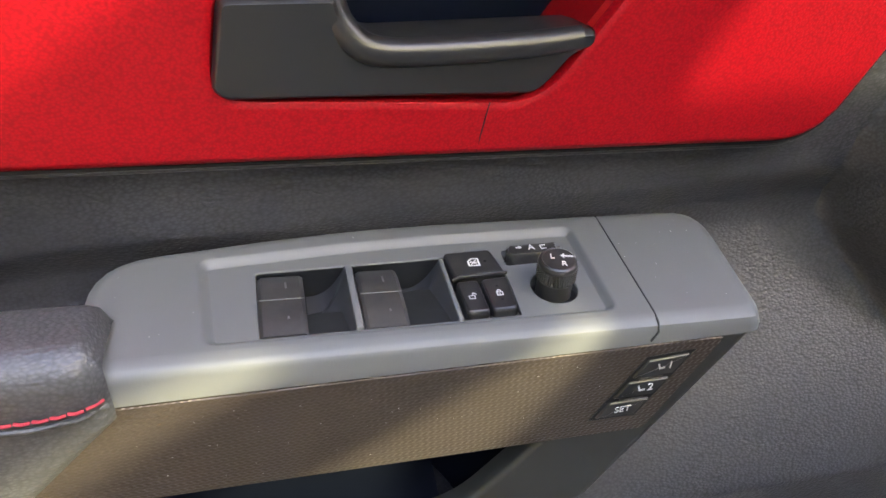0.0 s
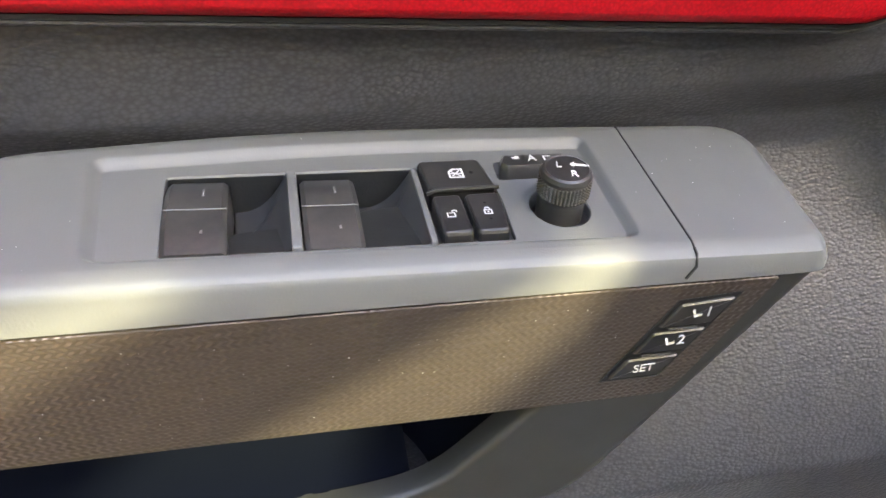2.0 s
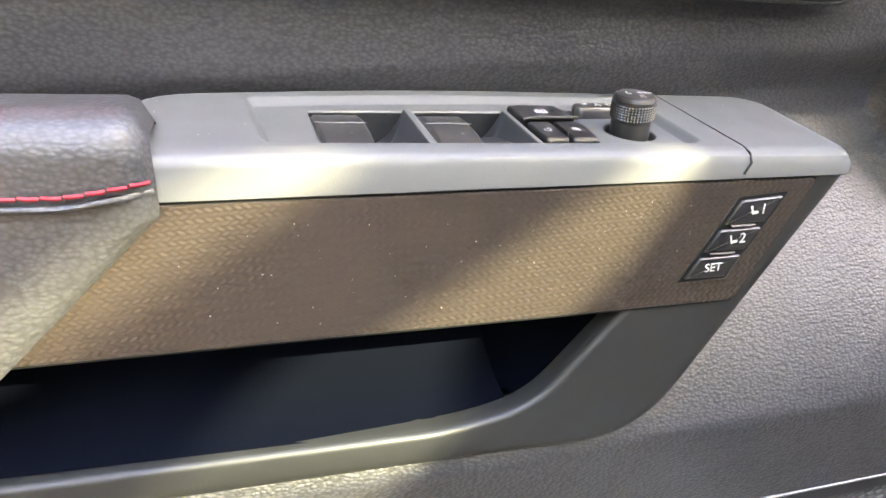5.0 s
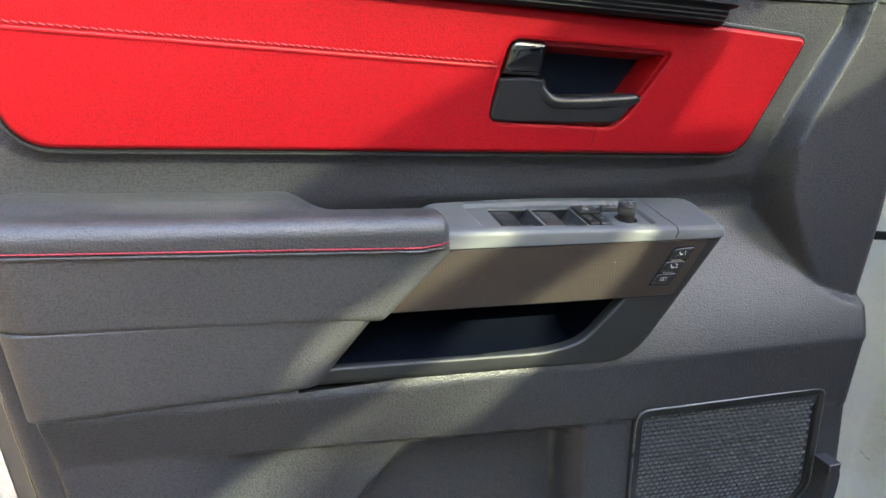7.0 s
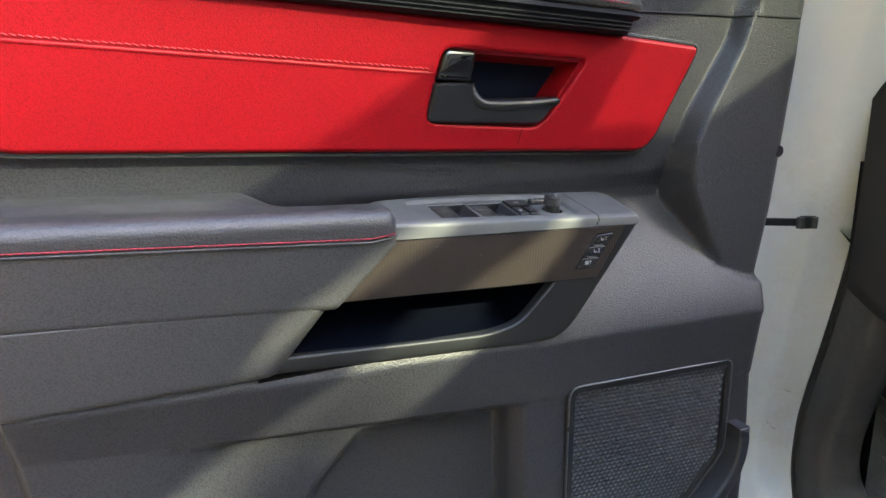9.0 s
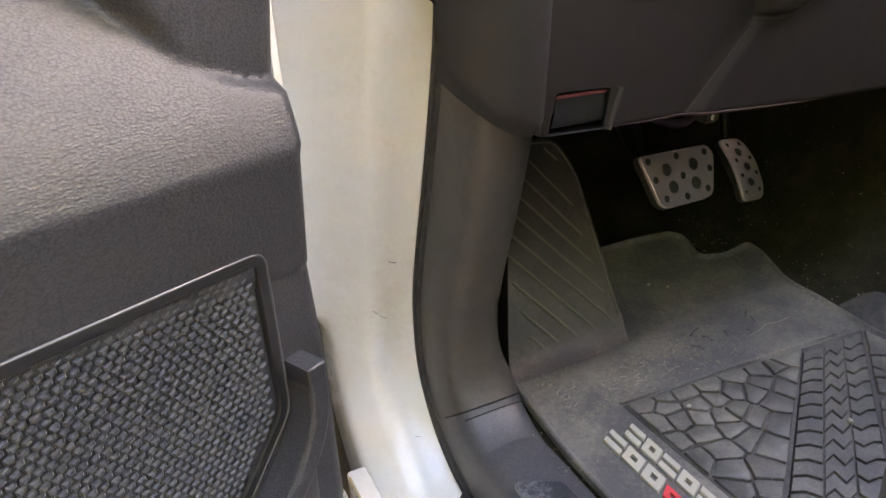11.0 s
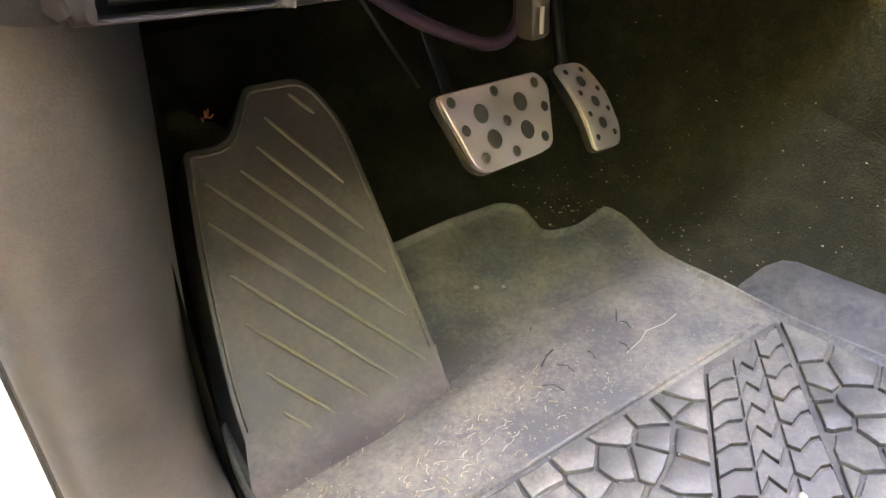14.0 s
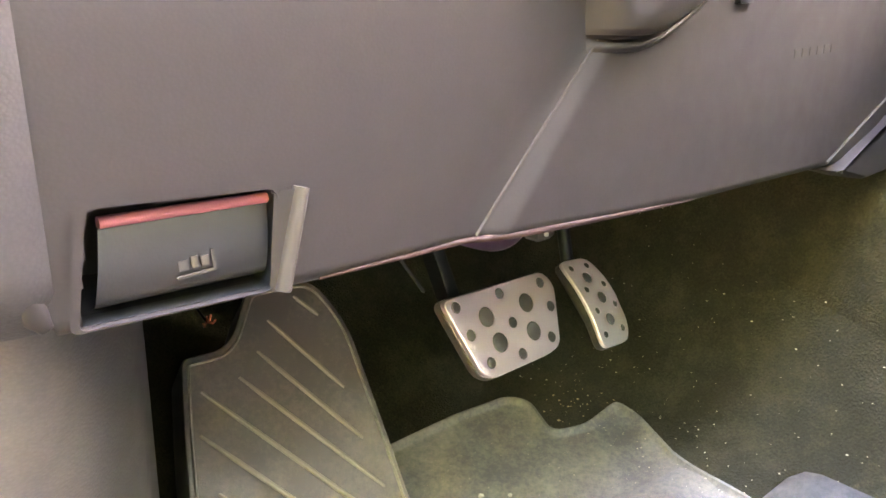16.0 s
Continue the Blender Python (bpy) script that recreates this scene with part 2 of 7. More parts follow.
NEEDLE = material("dry_grass", (0.27, 0.20, 0.11), 0.7, vary=0.3, vary_scale=100)
LEAF_DARK = material("dark_dry_leaf", (0.12, 0.07, 0.05), 0.6)
LEAF_TAN = material("tan_dry_leaf", (0.42, 0.3, 0.2), 0.6)


def tinted_glass(name, tint):
    m = bpy.data.materials.new(name)
    m.use_nodes = True
    n, l = m.node_tree.nodes, m.node_tree.links
    clear = n.new("ShaderNodeBsdfTransparent")
    clear.inputs[0].default_value = (*tint, 1)
    gloss = n.new("ShaderNodeBsdfGlossy")
    gloss.inputs["Roughness"].default_value = 0.03
    mix = n.new("ShaderNodeMixShader")
    mix.inputs[0].default_value = 0.06
    l.new(clear.outputs[0], mix.inputs[1])
    l.new(gloss.outputs[0], mix.inputs[2])
    l.new(mix.outputs[0], n["Material Output"].inputs[0])
    return m


# Tints of the added roof panes set how bright their sun bands are.
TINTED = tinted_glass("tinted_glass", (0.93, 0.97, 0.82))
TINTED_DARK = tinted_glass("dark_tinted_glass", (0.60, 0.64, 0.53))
# Tint set to keep window light off the dash.
PRIVACY = tinted_glass("privacy_glass", (0.06, 0.065, 0.06))
GOLD = material("tan_edge", (0.2, 0.15, 0.08), 0.5)


# ---- mesh helpers ----
def link(name, bm, mat, smooth=None):
    """A mesh object from a bmesh; smooth: the angle in degrees under which edges are shaded smooth."""
    bmesh.ops.recalc_face_normals(bm, faces=bm.faces)
    me = bpy.data.meshes.new(name)
    if smooth is not None:
        lim = radians(smooth)
        for f in bm.faces:
            f.smooth = True
        for e in bm.edges:
            if len(e.link_faces) == 2 and e.calc_face_angle(0) > lim:
                e.smooth = False
    bm.to_mesh(me)
    bm.free()
    me.materials.append(mat)
    ob = new(name, me)
    areas = sorted(p.area for p in me.polygons)
    if smooth is not None and len(areas) < 2500 and max(ob.dimensions) > 0.09 and areas[-1] > 12 * areas[len(areas) // 2]:
        ob.modifiers.new("normals", "WEIGHTED_NORMAL").keep_sharp = True
    return ob


def part(name, bm, mat, parent, label="", smooth=40):
    ob = link(name, bm, mat, smooth)
    under(ob, parent)
    if label:
        ob["label"] = label
    return ob


def world_of(ob):
    m = ob.matrix_parent_inverse @ ob.matrix_basis if ob.parent else ob.matrix_basis
    return world_of(ob.parent) @ m if ob.parent else m.copy()


def under(ob, parent):
    """Makes ob a child of parent without moving it."""
    ob.parent = parent
    ob.matrix_parent_inverse = world_of(parent).inverted()
    return ob


def thing(name, at, label, category, group="", kind=""):
    ob = new(name)
    ob.location = at
    ob.empty_display_size = 0.05
    return tagged(ob, label, category, group, kind)


def lerp(a, b, t):
    return a + (b - a) * t


def smooth01(t):
    t = max(0.0, min(1.0, t))
    return t * t * (3 - 2 * t)


def piece(x, pts):
    """Piecewise-linear function through (x, y) pairs in rising x."""
    if x <= pts[0][0]:
        return pts[0][1]
    for (a, b), (c, d) in zip(pts, pts[1:]):
        if x <= c:
            return lerp(b, d, (x - a) / (c - a))
    return pts[-1][1]


def rounded(poly, r, n=4):
    """Polygon corners rounded; r: one radius or one for each corner."""
    out, k = [], len(poly)
    for i in range(k):
        rad = r[i] if isinstance(r, (list, tuple)) else r
        p, a, b = Vector(poly[i]), Vector(poly[i - 1]), Vector(poly[(i + 1) % k])
        da, db = a - p, b - p
        c = min(rad, 0.45 * da.length, 0.45 * db.length)
        if c < 1e-6:
            out.append(tuple(p))
            continue
        s, e = p + da.normalized() * c, p + db.normalized() * c
        for j in range(n + 1):
            t = j / n
            q = s * (1 - t) ** 2 + p * 2 * t * (1 - t) + e * t * t
            out.append((q.x, q.y))
    return out


def area2(poly):
    return sum(poly[i - 1][0] * poly[i][1] - poly[i][0] * poly[i - 1][1] for i in range(len(poly)))


def inset(poly, d):
    """Each corner moved inwards by d."""
    k, sign, out = len(poly), 1 if area2(poly) > 0 else -1, []
    for i in range(k):
        p, a, b = Vector(poly[i]), Vector(poly[i - 1]), Vector(poly[(i + 1) % k])
        e1, e2 = (p - a), (b - p)
        if e1.length < 1e-9 or e2.length < 1e-9:
            out.append(tuple(p))
            continue
        n1, n2 = Vector((-e1.y, e1.x)).normalized() * sign, Vector((-e2.y, e2.x)).normalized() * sign
        m = n1 + n2
        m = m / max(0.4, m.dot(n1)) if m.length > 1e-6 else n1
        q = p + m * d
        out.append((q.x, q.y))
    return out


def rings(bm, poly, steps, place):
    """Rings of vertices for (inset, depth) steps, joined by quads. Returns the rings."""
    made = []
    for ins, dep in steps:
        pts = inset(poly, ins) if ins else poly
        made.append([bm.verts.new(place(a, b, dep)) for a, b in pts])
    for r0, r1 in zip(made, made[1:]):
        k = len(r0)
        for i in range(k):
            bm.faces.new((r0[i], r0[(i + 1) % k], r1[(i + 1) % k], r1[i]))
    return made


def fill(bm, loops):
    edges = []
    for loop in loops:
        for i in range(len(loop)):
            e = bm.edges.get((loop[i - 1], loop[i])) or bm.edges.new((loop[i - 1], loop[i]))
            edges.append(e)
    bmesh.ops.triangle_fill(bm, use_beauty=True, edges=edges)


def slab(poly, steps, place, back=True, bm=None):
    """A closed body: rings from back to front, capped."""
    bm = bm or bmesh.new()
    made = rings(bm, poly, steps, place)
    bm.faces.new(made[-1])
    if back:
        bm.faces.new(made[0])
    return bm


def panel(outer, steps, holes, place, bm=None):
    """A front face with holes: rings for the outside, and (polygon, steps) for each hole, whose first ring lies in the front."""
    bm = bm or bmesh.new()
    made = rings(bm, outer, steps, place)
    loops = [made[-1]]
    for poly, hsteps in holes:
        loops.append(rings(bm, poly, hsteps, place)[0])
    fill(bm, loops)
    return bm


def grid(nu, nv, f, bm=None):
    bm = bm or bmesh.new()
    vs = [[bm.verts.new(f(i / nu, j / nv)) for j in range(nv + 1)] for i in range(nu + 1)]
    for i in range(nu):
        for j in range(nv):
            bm.faces.new((vs[i][j], vs[i + 1][j], vs[i + 1][j + 1], vs[i][j + 1]))
    return bm


def tube(points, r, n=8, closed=False, bm=None, ends=True):
    """A round tube along points; r: a radius or a function of the share of the way."""
    bm = bm or bmesh.new()
    pts = [Vector(p) for p in points]
    k, prev, loops = len(pts), None, []
    for i, p in enumerate(pts):
        a = pts[(i - 1) % k] if closed or i else p
        b = pts[(i + 1) % k] if closed or i < k - 1 else p
        d = (b - a).normalized()
        up = prev if prev and abs(prev.dot(d)) < 0.95 else (Vector((0, 0, 1)) if abs(d.z) < 0.9 else Vector((1, 0, 0)))
        s = d.cross(up).normalized()
        prev = s.cross(d).normalized()
        rad = r(i / max(1, k - 1)) if callable(r) else r
        loops.append([bm.verts.new(p + (s * math.cos(2 * math.pi * j / n) + prev * math.sin(2 * math.pi * j / n)) * rad) for j in range(n)])
    for i in range(k if closed else k - 1):
        r0, r1 = loops[i], loops[(i + 1) % k]
        for j in range(n):
            bm.faces.new((r0[j], r0[(j + 1) % n], r1[(j + 1) % n], r1[j]))
    if ends and not closed:
        bm.faces.new(loops[0])
        bm.faces.new(loops[-1])
    return bm


def spline3(pts, n):
    """Catmull-Rom points through pts."""
    p = [Vector(q) for q in pts]
    p = [p[0] * 2 - p[1]] + p + [p[-1] * 2 - p[-2]]
    out = []
    for i in range(1, len(p) - 2):
        for j in range(n):
            t = j / n
            a, b, c, d = p[i - 1:i + 3]
            out.append(0.5 * ((2 * b) + (c - a) * t + (2 * a - 5 * b + 4 * c - d) * t * t + (3 * b - a - 3 * c + d) * t ** 3))
    return out + [p[-2]]


def circle(cx, cy, r, n=24):
    return [(cx + r * math.cos(2 * math.pi * i / n), cy + r * math.sin(2 * math.pi * i / n)) for i in range(n)]


def box(x0, x1, y0, y1, z0, z1, bevel=0.002, bm=None, place=None):
    bm = bm or bmesh.new()
    place = place or (lambda a, b, c: (a, b, c))
    b = min(bevel, 0.4 * (z1 - z0), 0.4 * (x1 - x0), 0.4 * (y1 - y0))
    poly = [(x0, y0), (x1, y0), (x1, y1), (x0, y1)]
    steps = [(b, z0), (0, z0 + b), (0, z1 - b), (b * 0.3, z1 - b * 0.3), (b, z1)]
    return slab(rounded(poly, b, 2), steps, place, bm=bm)


def lettering(name, text, size, place_matrix, mat, parent, depth=0.0002):
    """Flat letters of the built-in font as a mesh part."""
    cu = bpy.data.curves.new(name, "FONT")
    cu.body, cu.size, cu.align_x, cu.align_y, cu.extrude = text, size, "CENTER", "CENTER", depth
    tmp = bpy.data.objects.new(name, cu)
    me = bpy.data.meshes.new_from_object(tmp)
    bpy.data.objects.remove(tmp)
    me.transform(place_matrix)
    me.materials.append(mat)
    return under(new(name, me), parent)


def stitches(name, points, mat, parent, length=0.0042, gap=0.0016, r=0.0007, tilt=0.0):
    """Sewn stitches along a line, one joined mesh."""
    bm = bmesh.new()
    pts = [Vector(p) for p in points]
    for a, b in zip(pts, pts[1:]):
        d = b - a
        n = max(1, int(d.length / (length + gap)))
        for i in range(n):
            p, q = a + d * (i / n), a + d * ((i + length / (length + gap)) / n)
            off = Vector((0, 0, tilt))
            tube([p + off, (p + q) / 2 + Vector((0, -0.0006, 0)), q - off], r, 5, bm=bm)
    ob = part(name, bm, mat, parent, smooth=60)
    ob["kind"] = "stuff"
    return ob


def door_plane(y0, slope=0.0, z0=0.0):
    """Maps (x, z, depth towards the cab's inside) to the world, on a plane that may lean with height."""
    return lambda a, b, d: (a, y0 + slope * (b - z0) - d, b)


# ================= the open door =================
door = thing("car_door", (0.35, 0.3, 0.62), "open white pickup door with black trim and red insert", "car door")


def z_top(x, y=0.213):
    """Height of the switch panel's top, which falls forwards and towards the cab."""
    return 1.114 - 0.07 * x + 0.16 * (y - 0.213)


def door_left(z):
    return piece(z, [(0.55, -0.37), (0.9, -0.411), (1.16, -0.443), (1.3, -0.4605), (1.45, -0.4615)])


def door_right(z):
    return piece(z, [(0.5, 0.42), (0.78, 0.425), (0.95, 0.416), (0.985, 0.421), (1.08, 0.436), (1.25, 0.450), (1.45, 0.456)])


def facet_a(z):
    return piece(z, [(0.985, 0.42), (1.0, 0.374), (1.012, 0.348), (1.05, 0.321), (1.098, 0.288), (1.148, 0.286), (1.195, 0.303), (1.275, 0.350), (1.45, 0.40)])


def facet_b(z):
    return piece(z, [(0.985, 0.43), (1.0, 0.390), (1.012, 0.360), (1.05, 0.334), (1.107, 0.307), (1.16, 0.302), (1.194, 0.318), (1.265, 0.356), (1.45, 0.41)])


def trim_y(x, z):
    zc1, zc2 = 0.972 - 0.035 * x, 0.908 - 0.09 * x
    if z >= 1.10:
        y = piece(z, [(1.10, 0.289), (1.114, 0.2875), (1.132, 0.277), (1.19, 0.268), (1.30, 0.262), (1.36, 0.256)])
    elif z >= zc1:
        k = (z - zc1) / (1.10 - zc1)
        y = lerp(0.222, 0.289, smooth01(k) * 0.35 + 0.65 * k)
    elif z >= zc2:
        y = lerp(0.236, 0.222, (z - zc2) / (zc1 - zc2))
    else:
        y = 0.236 + 0.016 * smooth01((zc2 - z) / 0.010) * smooth01((x + 0.285) / 0.09)
        if x > 0.074:
            y = lerp(y, 0.238, smooth01((x - 0.074) / 0.012))
        ramp = smooth01(((x + 0.140) - (z - 0.86) * 0.9) / 0.03)
        y += 0.026 * ramp * (1 - smooth01((x - 0.064) / 0.012)) * smooth01((zc2 - z - 0.012) / 0.012)
    # a deep hollow behind the storage opening
    if -0.192 < x < 0.108 and 0.984 < z < 1.075:
        return 0.315
    if -0.03 < x < 0.155 and 1.184 < z < 1.276:
        return 0.315
    right = 0.246 - 0.02 * (z - 1.1)
    if z > 0.96:
        a, b = facet_a(z), facet_b(z)
        y = lerp(y, right, max(0.0, min(1.0, (x - a) / (b - a))) * smooth01((z - 0.985) / 0.014))
    # the column of leather beside the latch edge
    if z < 1.06:
        y = lerp(0.256, y, smooth01((x - door_left(z) - 0.022) / 0.012))
    # edges turn back to the shell
    dl, dr = x - door_left(z), door_right(z) - x
    if dl < 0.016:
        y += 0.012 * (1 - math.sqrt(max(0, 1 - (1 - dl / 0.016) ** 2)))
    if dr < 0.02:
        y += 0.03 * (1 - math.sqrt(max(0, 1 - (1 - dr / 0.02) ** 2)))
    return y


def trim_point(s, t):
    z = lerp(0.58, 1.302, t)
    s2 = lerp(s, 0.5 - 0.5 * math.cos(math.pi * s), 0.35)
    x = lerp(door_left(z), door_right(z), s2)
    if t > 0.93:
        z += 0.11 * (t - 0.93) / 0.07 * (1 - smooth01((x + 0.432) / 0.022))
        x = lerp(door_left(z), door_right(z), s2)
    return (x, trim_y(x, z), z)


trim_panel = part("trim_panel", grid(300, 220, trim_point), LEATHER, door, "black grained leather-look door trim panel", smooth=50)


def corner_point(s, t):
    x = lerp(0.13, 0.452, s)
    z = lerp(1.304 - 0.03 * (x - 0.2) * smooth01((x - 0.2) / 0.05), 1.50, t)
    x2 = x + (z - 1.304) * 0.35 * (1 - s)
    y = trim_y(max(x2, 0.3), min(z, 1.44)) + 0.012 * (1 - smooth01((x2 - 0.27) / 0.05)) - 0.001
    return (x2, y, z)


part("mirror_corner_trim", grid(40, 30, corner_point), LEATHER, door, "black grained cover inside the mirror mount", smooth=50)
part("trim_joint", tube([(x, trim_y(x, 1.300) - 0.0004, 1.3025 - 0.03 * (x - 0.2)) for x in [0.205 + 0.01 * i for i in range(24)]], 0.0013, 6), DARK, trim_panel, smooth=60)
part("edge_piping", tube([(door_left(z) - 0.0005, trim_y(door_left(z) + 0.0005, z) + 0.001, z) for z in [0.6 + 0.014 * i for i in range(58)]], 0.0007, 6), GOLD, trim_panel, "thin tan edge line", smooth=60)
screw = part("screw_hole", tube([(0.427, 0.2615, 1.146), (0.427, 0.2452, 1.146)], lambda k: 0.0085 if k < 0.5 else 0.0068, 16), DARK, door)

# red insert with the opening of the handle
red_place = door_plane(0.262, -0.2, 1.157)
RED_OUT = rounded([(-0.4185, 1.328), (-0.3765, 1.1935), (0.245, 1.1565), (0.2885, 1.2655), (0.197, 1.276)], [0.007, 0.026, 0.022, 0.010, 0.002], 6)
CUT = rounded([(-0.0065, 1.2675), (-0.0205, 1.2005), (0.1045, 1.1895), (0.1485, 1.2545)], [0.012, 0.014, 0.016, 0.008], 5)
insert = part("red_insert", panel(RED_OUT, [(0, -0.02), (0, 0.0005), (0.0006, 0.0026), (0.0018, 0.0046), (0.0034, 0.0057), (0.0044, 0.006)],
                                  [(CUT, [(-0.0045, 0.006), (-0.003, 0.006), (-0.001, 0.005), (0, 0.003), (0, 0.0)])], red_place), RED, door, "bright red grained leather insert", smooth=30)


def red_at(x, z, d=0.007):
    return red_place(x, z, d)


part("seam_fold", tube([red_at(lerp(-0.400, -0.016, i / 30), lerp(1.2795, 1.2445, i / 30), 0.0058) for i in range(31)], 0.0016, 6), RED, insert, "folded seam", smooth=60)
stitches("stitching", [red_at(lerp(-0.399, -0.018, i / 8), lerp(1.2835, 1.2485, i / 8), 0.0064) for i in range(9)], THREAD_PINK, insert, 0.0034, 0.0016, 0.0006, 0.0005)
part("insert_gap", tube([red_place(a, b, 0.0008) for a, b in inset(RED_OUT, -0.0007)], 0.0014, 6, closed=True), DARK, insert, "dark gap round the insert", smooth=60)
part("insert_lip", tube([red_place(a, b, 0.0) for a, b in inset(RED_OUT, -0.0024)], 0.0013, 8, closed=True), LEATHER, trim_panel, "turned leather lip round the insert", smooth=70)
part("panel_joint", tube([red_at(0.083, 1.191, 0.0062), red_at(0.081, 1.18, 0.0062), red_at(0.0795, 1.1695, 0.0055)], 0.0003, 5), DARK, insert, smooth=60)

# inner handle in its opening
handle = part("handle_recess", panel(inset(CUT, -0.003), [(0, -0.006), (0, -0.001), (0.001, 0.0)], [(inset(CUT, 0.003), [(0, 0.0), (0.001, -0.012), (0.006, -0.03)])], red_place), RED_PLAIN, door, "red surround of the handle opening", smooth=35)
part("recess_back", slab(inset(CUT, -0.002), [(0, -0.036), (0, -0.028)], red_place), NAVY, handle, "glossy dark blue back plate")
HX, HZ = 0.0055, -0.004


def shifted(poly):
    return [(a + HX, b + HZ) for a, b in poly]


LEVER = rounded(shifted([(-0.0185, 1.2405), (-0.0255, 1.208), (-0.021, 1.2035), (0.095, 1.197), (0.101, 1.202), (0.109, 1.2125), (0.1175, 1.2155), (0.1175, 1.2225), (0.03, 1.2235), (0.023, 1.229), (0.0205, 1.2395)]),
                [0.004, 0.008, 0.004, 0.012, 0.004, 0.006, 0.003, 0.003, 0.01, 0.008, 0.003], 4)
lever = part("door_handle", slab(LEVER, [(0.001, -0.022), (0, -0.018), (0, 0.003), (0.0006, 0.0056), (0.0014, 0.0074), (0.0024, 0.0084)], red_place), PLASTIC, door, "black satin plastic pull handle", smooth=45)
part("grip_bar", tube(spline3([red_place(a + HX, b + HZ, d) for a, b, d in ((0.0175, 1.237, 0.001), (0.0215, 1.2275, 0.0035), (0.031, 1.2195, 0.0055), (0.05, 1.2175, 0.006), (0.09, 1.2178, 0.006), (0.1110, 1.2190, 0.005))], 5), lambda k: 0.0060 - 0.0012 * k, 14), PLASTIC, lever, "rounded grip bar", smooth=70)
LOCK = rounded(shifted([(-0.0095, 1.270), (-0.0165, 1.243), (0.0185, 1.240), (0.0225, 1.2675)]), [0.007, 0.003, 0.003, 0.005], 4)
tab = part("lock_tab", slab(LOCK, [(0, -0.02), (0, 0.002), (0.0015, 0.0045), (0.004, 0.0055)], red_place), CHROME, door, "smoked chrome lock tab", smooth=45)
part("thumb_dish", panel(inset(LOCK, 0.0065), [(0, 0.0054), (0.0006, 0.006)], [(inset(LOCK, 0.008), [(0, 0.006), (0.002, 0.0052), (0.004, 0.0049), (0.006, 0.0048)])], red_place), CHROME, tab)

# padded rail along the window
def rail_line(t):
    x = lerp(-0.423, 0.200, t)
    return x, piece(x, [(-0.452, 1.3490), (-0.15, 1.3290), (0.2, 1.3010)])


RAIL = [(0.06, 0.016), (0.03, 0.020), (0.012, 0.018), (0.004, 0.0125), (0.0, 0.006), (0.0, 0.0), (0.0015, -0.0035), (0.0075, -0.0055)]
RAIL2 = [(0.0060, -0.0036), (0.0030, -0.006), (0.002, -0.0095), (0.006, -0.0115)]
RAIL3 = [(0.005, -0.0115), (0.007, -0.0135), (0.0065, -0.015), (0.009, -0.0172), (0.0085, -0.0185), (0.0115, -0.0207), (0.011, -0.022), (0.018, -0.0245), (0.05, -0.0245)]


def rail_sheet(profile, y0=0.203):
    def f(s, t):
        x, z = rail_line(s)
        i = t * (len(profile) - 1)
        k = min(int(i), len(profile) - 2)
        dy, dz = (lerp(profile[k][c], profile[k + 1][c], i - k) for c in (0, 1))
        e = max(0.0, (s - 0.955) / 0.045)
        pull = 1 - math.sqrt(max(0.0, 1 - e * e))
        low = 1.0 if dz < -0.011 else 0.0
        return (x - 0.010 * low * s, y0 + dy + 0.03 * pull * (1 - 0.5 * low), z + dz - 0.013 * pull * (dz > 0.004))
    return grid(90, (len(profile) - 1) * 4, f)


rail = part("window_rail", rail_sheet(RAIL), PAD_GREY, door, "grey padded leather rail under the window", smooth=60)
part("rail_lip", rail_sheet(RAIL2), RIB, rail, smooth=60)
part("ribbed_strip", rail_sheet(RAIL3), RIB, rail, "black ribbed plastic strip", smooth=25)
stitches("stitching", [(rail_line(i / 10.5)[0], 0.2025, rail_line(i / 10.5)[1] + 0.001) for i in range(11)], THREAD, rail, 0.0034, 0.0020, 0.00055)


